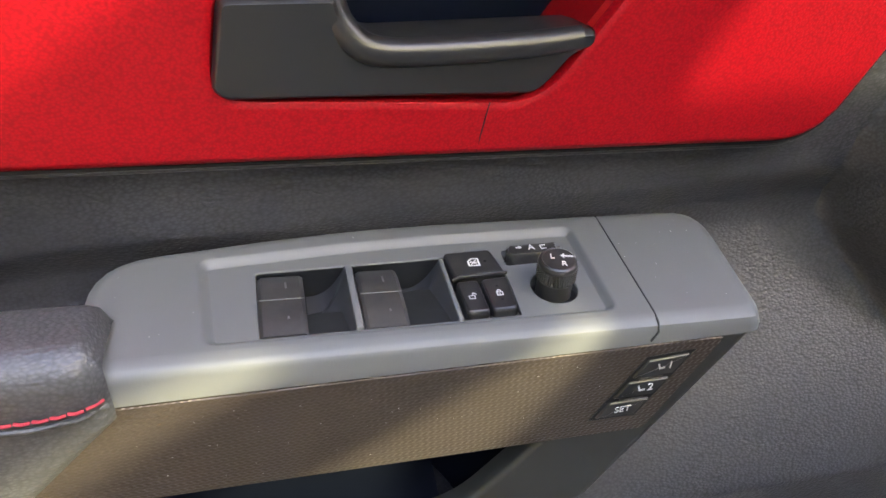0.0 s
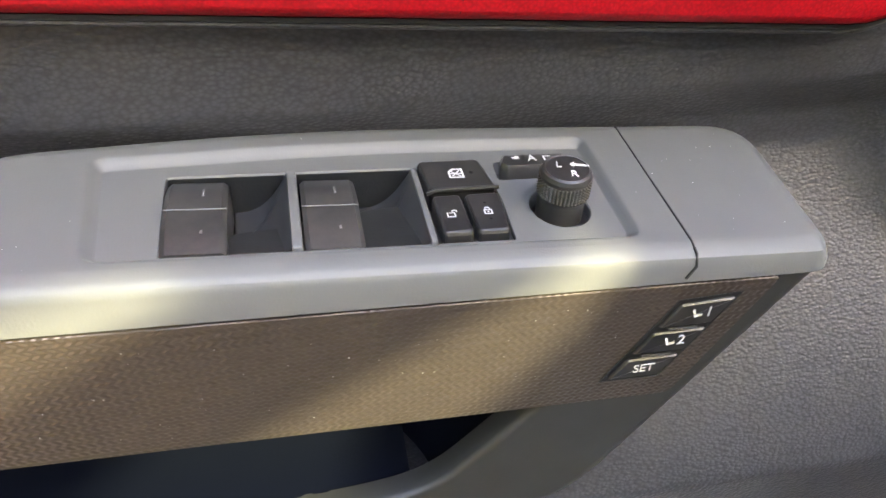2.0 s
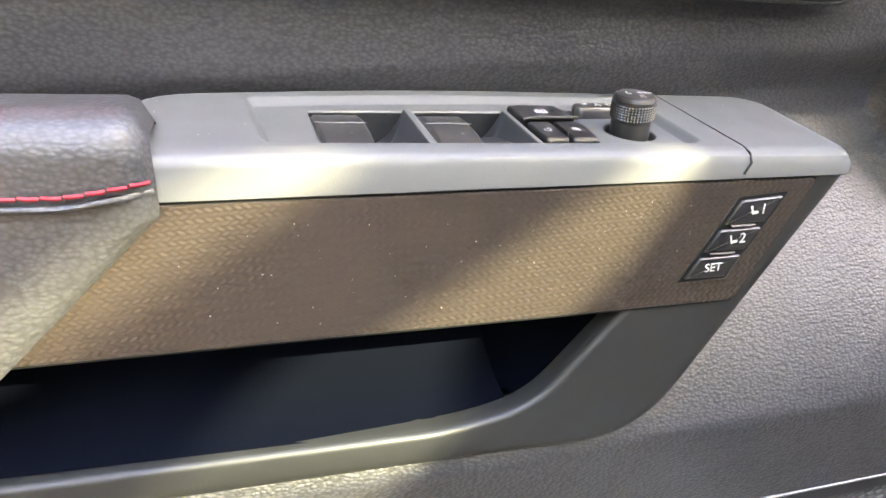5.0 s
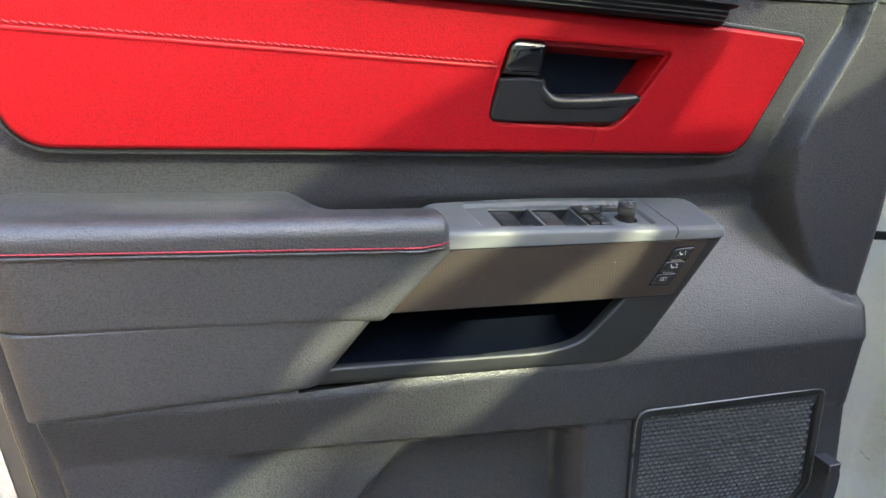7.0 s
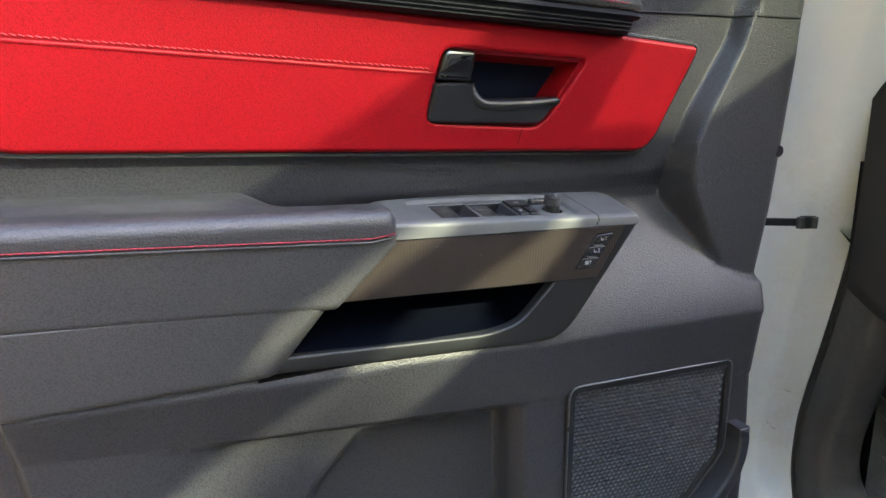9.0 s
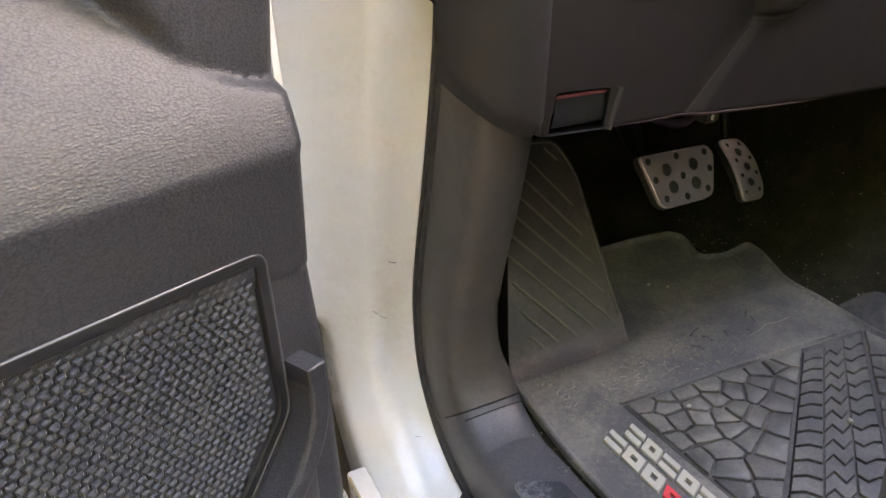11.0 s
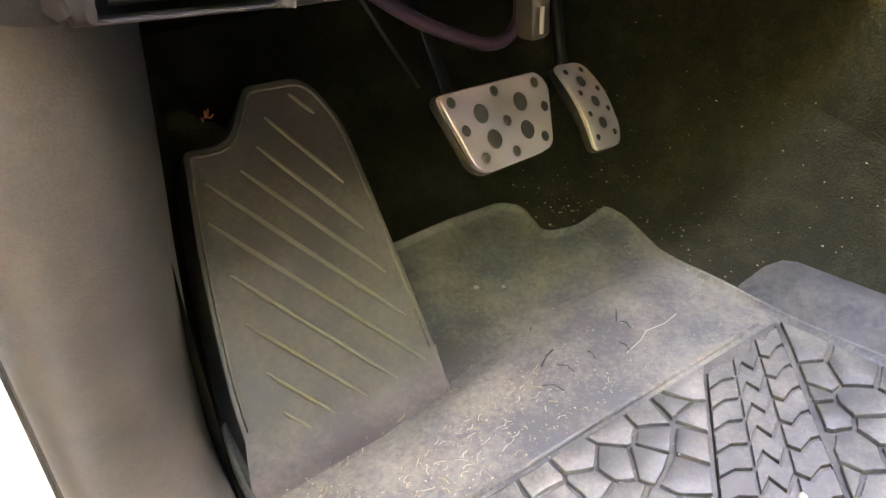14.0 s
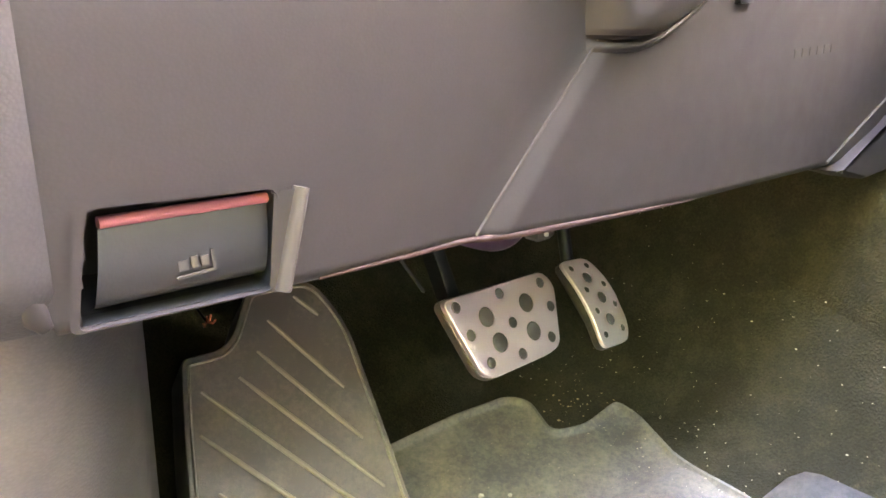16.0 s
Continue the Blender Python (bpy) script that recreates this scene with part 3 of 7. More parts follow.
# armrest pad and the padded panel beneath it
def pad_body(x_left, x_right, top, bottom, front, n=100, round_l=0.03, round_r=0.012, r_top=0.014, r_bot=0.008, lean=0.0, raise_back=0.0, top_tilt=0.0, back=lambda x: 0.292):
    def f(s, t):
        # t runs from the back of the top over the front down to the back of the bottom
        if t < 0.3:
            yb = back(lerp(x_left(1.0), x_right(1.0), s))
            y, zf, dz = lerp(yb, front + r_top, max(0.0, t - 0.05) / 0.25), 1.0, -0.03 * max(0.0, 0.05 - t) / 0.05
            if t < 0.12:
                dz -= 0.006 * (1 - (t - 0.05) / 0.07) ** 2 if t > 0.05 else 0.006
        elif t < 0.5:
            a = (t - 0.3) / 0.2 * math.pi / 2
            y, zf, dz = front + r_top * (1 - math.sin(a)), 1.0, -r_top * (1 - math.cos(a))
        elif t < 0.8:
            y, zf, dz = front + lean * (t - 0.5) / 0.3, 1 - (t - 0.5) / 0.3, 0.0
        elif t < 0.9:
            a = (t - 0.8) / 0.1 * math.pi / 2
            y, zf, dz = front + lean + r_bot * (1 - math.cos(a)), 0.0, -r_bot * math.sin(a)
        else:
            y, zf, dz = lerp(front + lean + r_bot, 0.292, (t - 0.9) / 0.1), 0.0, -r_bot
        mid = lerp(x_left(0.5), x_right(0.5), s)
        ztop, zbot = top(mid), bottom(mid) + r_bot
        z = (lerp(zbot, ztop - r_top, zf) if 0.5 <= t <= 0.9 else (ztop if t < 0.5 else zbot)) + dz
        h = max(0.0, min(1.0, (z - bottom(mid)) / max(1e-4, ztop - bottom(mid))))
        xl, xr = x_left(h), x_right(h)
        x = lerp(xl, xr, s)
        if t < 0.5:
            z += top_tilt * max(0.0, y - front - r_top)
        if t < 0.3:
            z += raise_back * (1 - smooth01((x + 0.19) / 0.025)) * smooth01((y - 0.225) / 0.02)
        for d, r in ((x - xl, round_l), (xr - x, round_r)):
            if d < r:
                k = 1 - math.sqrt(max(0.0, 1 - (1 - d / r) ** 2))
                y = lerp(y, max(y, front + r * 0.9), k)
                if t < 0.5:
                    z -= 0.6 * r_top * k
        return (x, y, z)
    return grid(n, 80, f)


pad = part("armrest", pad_body(lambda h: -0.405 - 0.012 * h, lambda h: lerp(-0.126, -0.0672, min(1.0, h / 0.62)), lambda x: 1.1315 - 0.06 * (x + 0.074), lambda x: 1.049 - 0.062 * (x + 0.131),
                               0.199, lean=0.006, raise_back=0.005, top_tilt=0.03, round_l=0.034, round_r=0.008, back=lambda x: lerp(0.292, 0.2365, smooth01((x + 0.195) / 0.04))), PAD, door, "black leather armrest pad", smooth=50)
lower_pad = part("lower_pad", pad_body(lambda h: -0.396 - 0.008 * h, lambda h: lerp(-0.177, -0.122, h), lambda x: 1.052 - 0.062 * (x + 0.131), lambda x: 0.9905 - 0.005 * (x + 0.182), 0.207,
                           round_l=0.022, round_r=0.02, r_top=0.003, r_bot=0.008, lean=0.004), PAD, door, "black leather panel below the armrest", smooth=50)


def pad_line(t, up=0.0):
    x = lerp(-0.414, -0.0680, t)
    k = 1 - smooth01((x + 0.414) / 0.034)
    e = max(0.0, (x + 0.0755) / 0.0075)
    return (x, 0.1985 + 0.026 * k * k + 0.0052 * e * e, 1.1065 - 0.0715 * (x + 0.067) + up + 0.0035 * smooth01((x + 0.095) / 0.027))


part("seam_fold", tube([pad_line(i / 40, -0.0028) for i in range(41)], 0.0011, 6), PAD, pad, "folded leather seam", smooth=60)
stitches("stitching", [pad_line(i / 60, 0.0005) for i in range(61)], THREAD, pad, 0.0040, 0.0006, 0.0007, 0.0002)

# console frame with its storage opening
flat = door_plane(0.209, -0.08, 1.1)
POCKET = rounded([(-0.165, 1.060), (0.107, 1.043), (0.065, 0.9985), (0.03, 0.9930), (-0.182, 1.0065)], [0.004, 0.004, 0.03, 0.03, 0.004], 6)
FRAME = rounded([(-0.2, 1.08), (-0.2, 0.9915), (0.03, 0.977), (0.119, 0.971), (0.2022, 1.0925), (0.1992, 1.098), (-0.07, 1.115)], [0.002, 0.002, 0.02, 0.03, 0.006, 0.003, 0.002], 6)
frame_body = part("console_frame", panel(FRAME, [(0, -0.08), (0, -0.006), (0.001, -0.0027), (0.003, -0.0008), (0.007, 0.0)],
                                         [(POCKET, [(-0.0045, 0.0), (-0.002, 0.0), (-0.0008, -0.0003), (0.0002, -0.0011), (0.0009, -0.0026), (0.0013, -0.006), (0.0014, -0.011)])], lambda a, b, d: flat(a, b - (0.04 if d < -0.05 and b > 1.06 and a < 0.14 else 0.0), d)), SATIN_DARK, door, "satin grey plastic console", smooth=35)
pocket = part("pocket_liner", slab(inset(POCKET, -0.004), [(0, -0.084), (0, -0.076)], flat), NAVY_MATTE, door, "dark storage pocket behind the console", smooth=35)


def pocket_cove(s, t):
    a = t * math.pi / 2
    x = lerp(-0.183, 0.058, s)
    z0 = 0.9985 - 0.07 * (x - 0.02) * (x < 0.02)
    return (x, 0.222 + 0.062 * math.sin(a), z0 - 0.004 + 0.07 * (1 - math.cos(a)))


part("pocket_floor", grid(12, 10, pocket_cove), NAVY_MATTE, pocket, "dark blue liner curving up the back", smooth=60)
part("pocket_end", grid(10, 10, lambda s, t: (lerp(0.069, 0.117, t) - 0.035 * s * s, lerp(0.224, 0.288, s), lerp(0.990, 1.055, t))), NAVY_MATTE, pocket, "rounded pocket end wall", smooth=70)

# trim strip with the memory buttons
STRIP = rounded([(-0.069, 1.1015), (0.1830, 1.0897), (0.1530, 1.0380), (-0.120, 1.0520)], [0.001, 0.003, 0.003, 0.001], 2)
strip = part("trim_strip", slab(STRIP, [(0, -0.01), (0, 0.0010), (0.0003, 0.0014)], flat), STRIP_MAT, door, "bronze-grey trim strip with fine relief", smooth=35)
part("shadow_gap", slab(inset(STRIP, -0.0011), [(0, -0.01), (0, 0.0003)], flat), DARK, strip)
MEM = [[(0.1465, 1.0838), (0.1672, 1.0843), (0.1602, 1.0730), (0.1397, 1.0735)], [(0.1390, 1.0720), (0.1595, 1.0715), (0.1528, 1.0615), (0.1325, 1.0620)], [(0.1318, 1.0605), (0.1520, 1.0600), (0.1455, 1.0500), (0.1252, 1.0510)]]
mem_face = part("button_surround", slab(rounded(inset([MEM[0][0], MEM[0][1], MEM[2][2], MEM[2][3]], -0.0010), 0.001, 2), [(0, 0.0008), (0, 0.0017)], flat), DARK, strip, "black surround of the memory buttons")
part("surround_edge", tube([flat(*p, 0.0018) for p in inset([MEM[0][0], MEM[0][1], MEM[2][2], MEM[2][3]], -0.0011)], 0.0002, 5, closed=True), SATIN_DARK, strip, smooth=60)


def on_flat(x, z, d, size=1.0):
    """A matrix that lays a drawing, drawn in x and y, on the console's front."""
    return Matrix.Translation(flat(x, z, d)) @ Matrix.Rotation(math.pi / 2 + 0.08, 4, "X") @ Matrix.Scale(size, 4)


def drawing(name, polys, m, mat, parent, depth=0.0002):
    bm = bmesh.new()
    for poly in polys:
        slab(poly, [(0, 0.0), (0, depth)], lambda a, b, d: m @ Vector((a, b, d)), bm=bm)
    return part(name, bm, mat, parent, smooth=None)


SEAT = [(-0.9, 0.9), (-0.5, 1.0), (-0.15, -0.15), (0.9, -0.1), (0.95, -0.6), (-0.35, -0.75)]
for i, q in enumerate(MEM):
    b = part("memory_button", slab(rounded(inset(q, 0.0004), 0.0008, 2), [(0, 0.0008), (0, 0.0024), (0.0006, 0.003)], flat), SWITCH, strip, "black seat memory button", smooth=20)
    cx, cz = sum(p[0] for p in q) / 4, sum(p[1] for p in q) / 4
    if i < 2:
        drawing("seat_symbol", [SEAT], on_flat(cx - 0.0002, cz + 0.0002, 0.003, 0.0022), PRINT, b)
        lettering("numeral", "12"[i], 0.0062, on_flat(cx + 0.0042, cz + 0.0004, 0.003), PRINT, b)
        part("ridge", tube([flat(q[3][0] + 0.004, q[3][1] - 0.0006, 0.0026), flat(q[2][0] - 0.005, q[2][1] - 0.0006, 0.0026)], 0.0007, 6), SWITCH, b)
    else:
        lettering("word", "SET", 0.0052, on_flat(cx, cz, 0.003), PRINT, b)


# switch panel on top
def top_place(a, b, d):
    return (a, b, z_top(a, b) + d)


def skirt_place(a, b, d):
    """As top_place, with the front skirt running down to the trim strip."""
    if d < -0.005:
        d = -0.005 + (d + 0.005) * (0.0084 - 0.0216 * a) / 0.0115
    return top_place(a, b - 0.0016 * (b < 0.212), d)


TOP = rounded([(-0.081, 0.271), (-0.081, 0.2085), (0.2015, 0.2095), (0.2110, 0.288), (0.03, 0.287)], [0.026, 0.004, 0.008, 0.022, 0.05], 6)
RECESS = rounded([(-0.039, 0.2675), (-0.035, 0.2170), (0.1345, 0.2180), (0.1355, 0.2775), (0.04, 0.2755)], [0.006, 0.006, 0.006, 0.006, 0.03], 4)
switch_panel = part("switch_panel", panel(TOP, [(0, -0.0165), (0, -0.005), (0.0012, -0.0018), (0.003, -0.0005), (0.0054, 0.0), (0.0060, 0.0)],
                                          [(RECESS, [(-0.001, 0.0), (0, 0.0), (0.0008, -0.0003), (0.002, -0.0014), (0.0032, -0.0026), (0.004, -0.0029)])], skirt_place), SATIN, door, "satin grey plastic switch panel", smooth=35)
WELL = rounded([(-0.0155, 0.2605), (-0.0150, 0.2215), (0.0925, 0.2228), (0.0935, 0.2455), (0.0905, 0.2640)], [0.002, 0.001, 0.001, 0.001, 0.002], 2)
SLOT = rounded([(0.0955, 0.2655), (0.0950, 0.2545), (0.1245, 0.2560), (0.1265, 0.2665)], 0.002, 2)
KNOB = (0.1125, 0.2385)
HOLE = circle(KNOB[0], KNOB[1], 0.0108, 28)
part("switch_plate", panel(inset(RECESS, 0.0040), [(0, -0.0029)], [(WELL, [(0, -0.0029), (0.0003, -0.0036)]), (SLOT, [(0, -0.0029), (0, -0.009)]), (HOLE, [(0, -0.0029), (0.0004, -0.0034), (0.0008, -0.012)])], top_place), SATIN, switch_panel, smooth=30)
well_wall = bmesh.new()
rings(well_wall, inset(WELL, 0.0003), [(0, -0.0036), (0, -0.018), (0.003, -0.019)], top_place)
part("well_wall", well_wall, DARK, switch_panel, smooth=30)
part("well_floor", slab(inset(WELL, -0.001), [(0, -0.022), (0, -0.0175)], top_place), DARK, switch_panel)
part("slot_floor", slab(inset(SLOT, -0.001), [(0, -0.012), (0, -0.0088)], top_place), DARK, switch_panel)
part("knob_well", slab(circle(KNOB[0], KNOB[1], 0.0112, 24), [(0, -0.015), (0, -0.0118)], top_place), DARK, switch_panel)
part("panel_joint", tube([(0.1515, 0.284, z_top(0.1515, 0.284) - 0.0003), (0.1495, 0.2155, z_top(0.1495, 0.2155) - 0.0001), (0.1490, 0.2098, z_top(0.149, 0.2098) - 0.0010), (0.1485, 0.2076, z_top(0.1485, 0.2076) - 0.004), (0.1455, 0.2074, z_top(0.1455, 0.2074) - 0.0085)], 0.0005, 5), DARK, switch_panel, smooth=60)


def rocker(x0, x1):
    """A window switch: two shallow halves that meet in a crest."""
    def f(s, t):
        y = lerp(0.2225, 0.2585, t)
        x = lerp(x0, x1, s)
        e = max(0.0, abs(s - 0.5) - 0.44) / 0.06
        crest = -0.0010 - 0.0030 * abs(t - 0.5) * 2 * (0.6 + 0.4 * t) + 0.0010 * math.sin(math.pi * ((t * 2) % 1.0))
        return (x, y, z_top(x, y) + crest - 0.0012 * e * e)
    bm = grid(12, 20, f)
    border = [e for e in bm.edges if len(e.link_faces) == 1]
    ext = bmesh.ops.extrude_edge_only(bm, edges=border)
    for v in (g for g in ext["geom"] if isinstance(g, bmesh.types.BMVert)):
        v.co.z -= 0.013
    return bm


for x0, x1 in ((-0.0148, 0.0040), (0.0265, 0.0445)):
    r = part("window_switch", rocker(x0, x1), ROCKER, switch_panel, "black two-way window switch", smooth=35)
    xm = lerp(x0, x1, 0.62)
    part("crest_line", tube([(lerp(x0, x1, k / 6), 0.2405, z_top(lerp(x0, x1, k / 6), 0.2405) - 0.0008) for k in range(7)], 0.00022, 5), SATIN, r, smooth=60)
    for y in (0.2495, 0.2315):
        part("printed_dash", box(-0.0004, 0.0004, -0.0022, 0.0022, 0, 0.0003, 0.0001, place=lambda a, b, c, y=y, xm=xm: (xm + a, y + b, z_top(xm, y) - 0.0015 + c)), PRINT_DIM, r)


def scoop(x0, x1):
    def f(s, t):
        x = lerp(x0, x1, s)
        y = lerp(0.2225, 0.2600, t)
        up = s ** 2.4
        back = smooth01((t - 0.55 - 0.4 * s * s) / 0.06)
        return (x, y, z_top(x, y) - 0.0135 + 0.0115 * up - 0.003 * back * (1 - up))
    return grid(14, 26, f)


for x0, x1 in ((0.0045, 0.0225), (0.0450, 0.0645)):
    part("finger_scoop", scoop(x0, x1), SWITCH_SATIN, switch_panel, "curved finger recess beside the switch", smooth=50)
for x0, x1 in ((0.0225, 0.0258), (0.0645, 0.0668)):
    part("divider", box(x0, x1, 0.2218, 0.2605, -0.014, -0.0012, 0.0008, place=top_place), SATIN, switch_panel, smooth=40)


def button(name, poly, d, label):
    return part(name, slab(rounded(poly, 0.0022, 4), [(0, -0.016), (0, d - 0.0012), (0.0004, d - 0.0003), (0.0010, d)], top_place), SWITCH, switch_panel, label, smooth=15)


def on_top(x, y, d, size=1.0, turn=0.0):
    return Matrix.Translation(top_place(x, y, d)) @ Matrix.Rotation(0.16, 4, "X") @ Matrix.Rotation(-0.07 * -1.0, 4, "Y") @ Matrix.Rotation(turn, 4, "Z") @ Matrix.Scale(size, 4)


wl = button("window_lock_button", [(0.0672, 0.2625), (0.0685, 0.2455), (0.0922, 0.2470), (0.0895, 0.2635)], 0.0002, "black window lock button with white symbol")
ul = button("unlock_button", [(0.0685, 0.2435), (0.0690, 0.2240), (0.0790, 0.2243), (0.0787, 0.2440)], -0.0004, "black unlock button with white symbol")
lk = button("lock_button", [(0.0798, 0.2440), (0.0801, 0.2244), (0.0912, 0.2247), (0.0925, 0.2450)], -0.0004, "black lock button with white symbol")
part("button_ridge", tube([top_place(0.0668, 0.2430, 0.0002), top_place(0.0705, 0.2448, 0.0005), top_place(0.0925, 0.2462, 0.0003)], 0.0008, 6), SATIN_DARK, switch_panel, smooth=60)
part("button_bar", box(0.0791, 0.0797, 0.2275, 0.2405, -0.003, 0.0006, 0.0003, place=top_place), DARK, switch_panel)
FRAME_SYM = [[(-1, -1), (1, -1), (1, -0.75), (-1, -0.75)], [(-1, -0.75), (-0.75, -0.75), (-0.75, 0.5), (-1, 0.3)], [(0.75, -0.75), (1, -0.75), (1, 1), (0.75, 1)], [(-1, 0.3), (-0.3, 1), (-0.1, 0.8), (-0.75, 0.2)], [(-0.3, 1), (1, 1), (1, 0.75), (-0.3, 0.75)], [(-0.6, -0.6), (-0.45, -0.7), (0.65, 0.55), (0.5, 0.65)], [(-0.6, 0.3), (-0.45, 0.4), (0.65, -0.6), (0.5, -0.7)], [(-0.75, -0.15), (0.75, -0.15), (0.75, 0.02), (-0.75, 0.02)]]
drawing("window_symbol", FRAME_SYM, on_top(0.0795, 0.2545, 0.0003, 0.0027), PRINT, wl)
drawing("lamp_dot", [circle(0, 0, 0.3, 8)], on_top(0.0850, 0.2548, 0.0003, 0.0027), DARK, wl)
PADLOCK = [[(-0.8, -1), (0.8, -1), (0.8, -0.75), (-0.8, -0.75)], [(-0.8, -0.75), (-0.55, -0.75), (-0.55, 0.1), (-0.8, 0.1)], [(0.55, -0.75), (0.8, -0.75), (0.8, 0.1), (0.55, 0.1)], [(-0.8, 0.1), (0.8, 0.1), (0.8, 0.3), (-0.8, 0.3)]]
SHACKLE = [[(-0.5, 0.3), (-0.28, 0.3), (-0.28, 0.8), (-0.5, 0.9)], [(-0.5, 0.9), (-0.28, 0.75), (0.28, 0.75), (0.5, 0.9), (0.2, 1.05), (-0.2, 1.05)], [(0.28, 0.3), (0.5, 0.3), (0.5, 0.9), (0.28, 0.8)], [(-0.15, -0.5), (0.15, -0.5), (0.15, -0.1), (-0.15, -0.1)]]
OPEN_SHACKLE = [[(a + 0.75, b) for a, b in q] for q in SHACKLE[:3]]
drawing("open_padlock_symbol", PADLOCK + OPEN_SHACKLE, on_top(0.0732, 0.2335, -0.0003, 0.0018), PRINT, ul)
drawing("padlock_symbol", PADLOCK + SHACKLE, on_top(0.0858, 0.2345, -0.0003, 0.0018), PRINT, lk)
for dy in (0.0042, -0.0042):
    drawing("lamp_dot", [circle(0, 0, 0.28, 8)], on_top(0.0858, 0.2345 + dy, -0.0003, 0.0018), DARK, lk)

# mirror controls
slider = part("mirror_selector", slab(rounded([(0.0985, 0.2640), (0.0962, 0.2585), (0.0990, 0.2558), (0.1220, 0.2572), (0.1225, 0.2650)], 0.001, 2), [(0, -0.008), (0, -0.0005), (0.001, 0.0012)], top_place), SWITCH, switch_panel, "small black mirror selector with white marks", smooth=40)
lettering("letter", "A", 0.0048, on_top(0.1090, 0.2610, 0.0014), PRINT, slider)
drawing("mirror_symbol", [[(-1, -0.4), (0.2, -0.7), (1, -0.5), (1, 0.5), (0.2, 0.7), (-0.3, 0.2), (-1, 0.3)]], on_top(0.1030, 0.2615, 0.0014, 0.0014), PRINT, slider)
drawing("curved_mark", [[(-1, -1), (1, -1), (1, -0.6), (-0.6, -0.6), (-0.6, 0.6), (1, 0.6), (1, 1), (-1, 1)]], on_top(0.1150, 0.2610, 0.0014, 0.0015), PRINT, slider)


def knob_mesh():
    prof = [(0.0080, -0.012), (0.0080, 0.0026), (0.0082, 0.0030)] + [(0.0083, 0.0034 + 0.00052 * i) for i in range(13)] + [(0.0083, 0.0101), (0.0087, 0.0104), (0.0087, 0.0112), (0.0081, 0.0124), (0.0072, 0.0129), (0.0069, 0.0127)]
    n = 84
    def f(s, t):
        k = round(t * (len(prof) - 1))
        r, h = prof[k]
        i = round(s * n)
        if 3 <= k <= 15 and (i + k) % 2 and k % 2 == 0:
            r += 0.0008
        a = 2 * math.pi * s
        b = top_place(KNOB[0], KNOB[1], h)
        return (b[0] + r * math.cos(a), b[1] + r * math.sin(a) - 0.12 * (h + 0.003) * 0 - 0.16 * h, b[2] + 0.16 * r * math.sin(a))
    bm = grid(n, len(prof) - 1, f)
    bmesh.ops.remove_doubles(bm, verts=bm.verts, dist=1e-6)
    rim = [e for e in bm.edges if len(e.link_faces) == 1]
    bmesh.ops.holes_fill(bm, edges=rim, sides=0)
    return bm


knob = part("mirror_knob", knob_mesh(), SWITCH, switch_panel, "black knurled mirror knob with white letters", smooth=18)


def on_knob(dx, dy, size=1.0, turn=0.0):
    b = top_place(KNOB[0], KNOB[1], 0.0128)
    return Matrix.Translation((b[0], b[1] - 0.16 * 0.0128, b[2])) @ Matrix.Rotation(0.16, 4, "X") @ Matrix.Translation((dx, dy, 0)) @ Matrix.Rotation(turn, 4, "Z") @ Matrix.Scale(size, 4)


lettering("letter", "L", 0.0042, on_knob(-0.0022, 0.0022, turn=-0.25), PRINT, knob)
lettering("letter", "R", 0.0042, on_knob(0.0014, -0.0034, turn=-0.25), PRINT, knob)
drawing("pointer", [[(-0.5, -0.25), (1.6, -0.25), (1.6, 0.25), (-0.5, 0.25)], [(-0.5, -0.7), (-0.5, 0.7), (-1.2, 0)]], on_knob(0.0042, 0.0014, 0.0023, -0.3), PRINT, knob)

# speaker grille
low = door_plane(0.2365, -0.02, 0.9)
GRILLE = rounded([(0.1355, 0.9085), (0.1355, 0.66), (0.29, 0.68), (0.373, 0.772), (0.3725, 0.8995)], [0.018, 0.02, 0.03, 0.012, 0.014], 6)
grille = part("speaker_grille", panel(GRILLE, [(0, -0.012), (0, 0.002), (0.0012, 0.004), (0.003, 0.0045)], [(inset(GRILLE, 0.0085), [(0, 0.0045), (0.001, 0.003), (0.0015, -0.004)])], low), PLASTIC, door, "black speaker grille of woven mesh", smooth=40)
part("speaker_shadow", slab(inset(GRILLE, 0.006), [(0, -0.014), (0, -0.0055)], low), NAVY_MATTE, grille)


def inside(poly, x, y):
    c = False
    for i in range(len(poly)):
        (x1, y1), (x2, y2) = poly[i - 1], poly[i]
        if (y1 > y) != (y2 > y) and x < (x2 - x1) * (y - y1) / (y2 - y1) + x1:
            c = not c
    return c


def grille_mesh():
    """Rows of small raised bars, each row set half a bar along from the last."""
    bm, area = bmesh.new(), inset(GRILLE, 0.0095)
    p, q = 0.0068, 0.0051
    for j in range(56):
        z = 0.668 + q * j
        for i in range(38):
            x = 0.14 + p * (i + 0.5 * (j % 2)) 
            zz = z - 0.12 * (x - 0.14) * 0.55
            if not inside(area, x, zz) or not inside(area, x + 0.003, zz):
                continue
            w, h = 0.0026, 0.00135
            b, m, t = ([bm.verts.new(low(x + a * f, zz + c * f + 0.25 * a, e)) for a, c in ((-w, -h), (w, -h), (w, h), (-w, h))] for f, e in ((0.6, -0.006), (1.0, 0.0012), (0.6, 0.0030)))
            bm.faces.new(t)
            for k in range(4):
                bm.faces.new((b[k], b[(k + 1) % 4], m[(k + 1) % 4], m[k]))
                bm.faces.new((m[k], m[(k + 1) % 4], t[(k + 1) % 4], t[k]))
    return bm


gm = part("bar_mesh", grille_mesh(), GRILLE_MAT, grille, "small raised mesh bars", smooth=None)
gm["kind"] = "stuff"
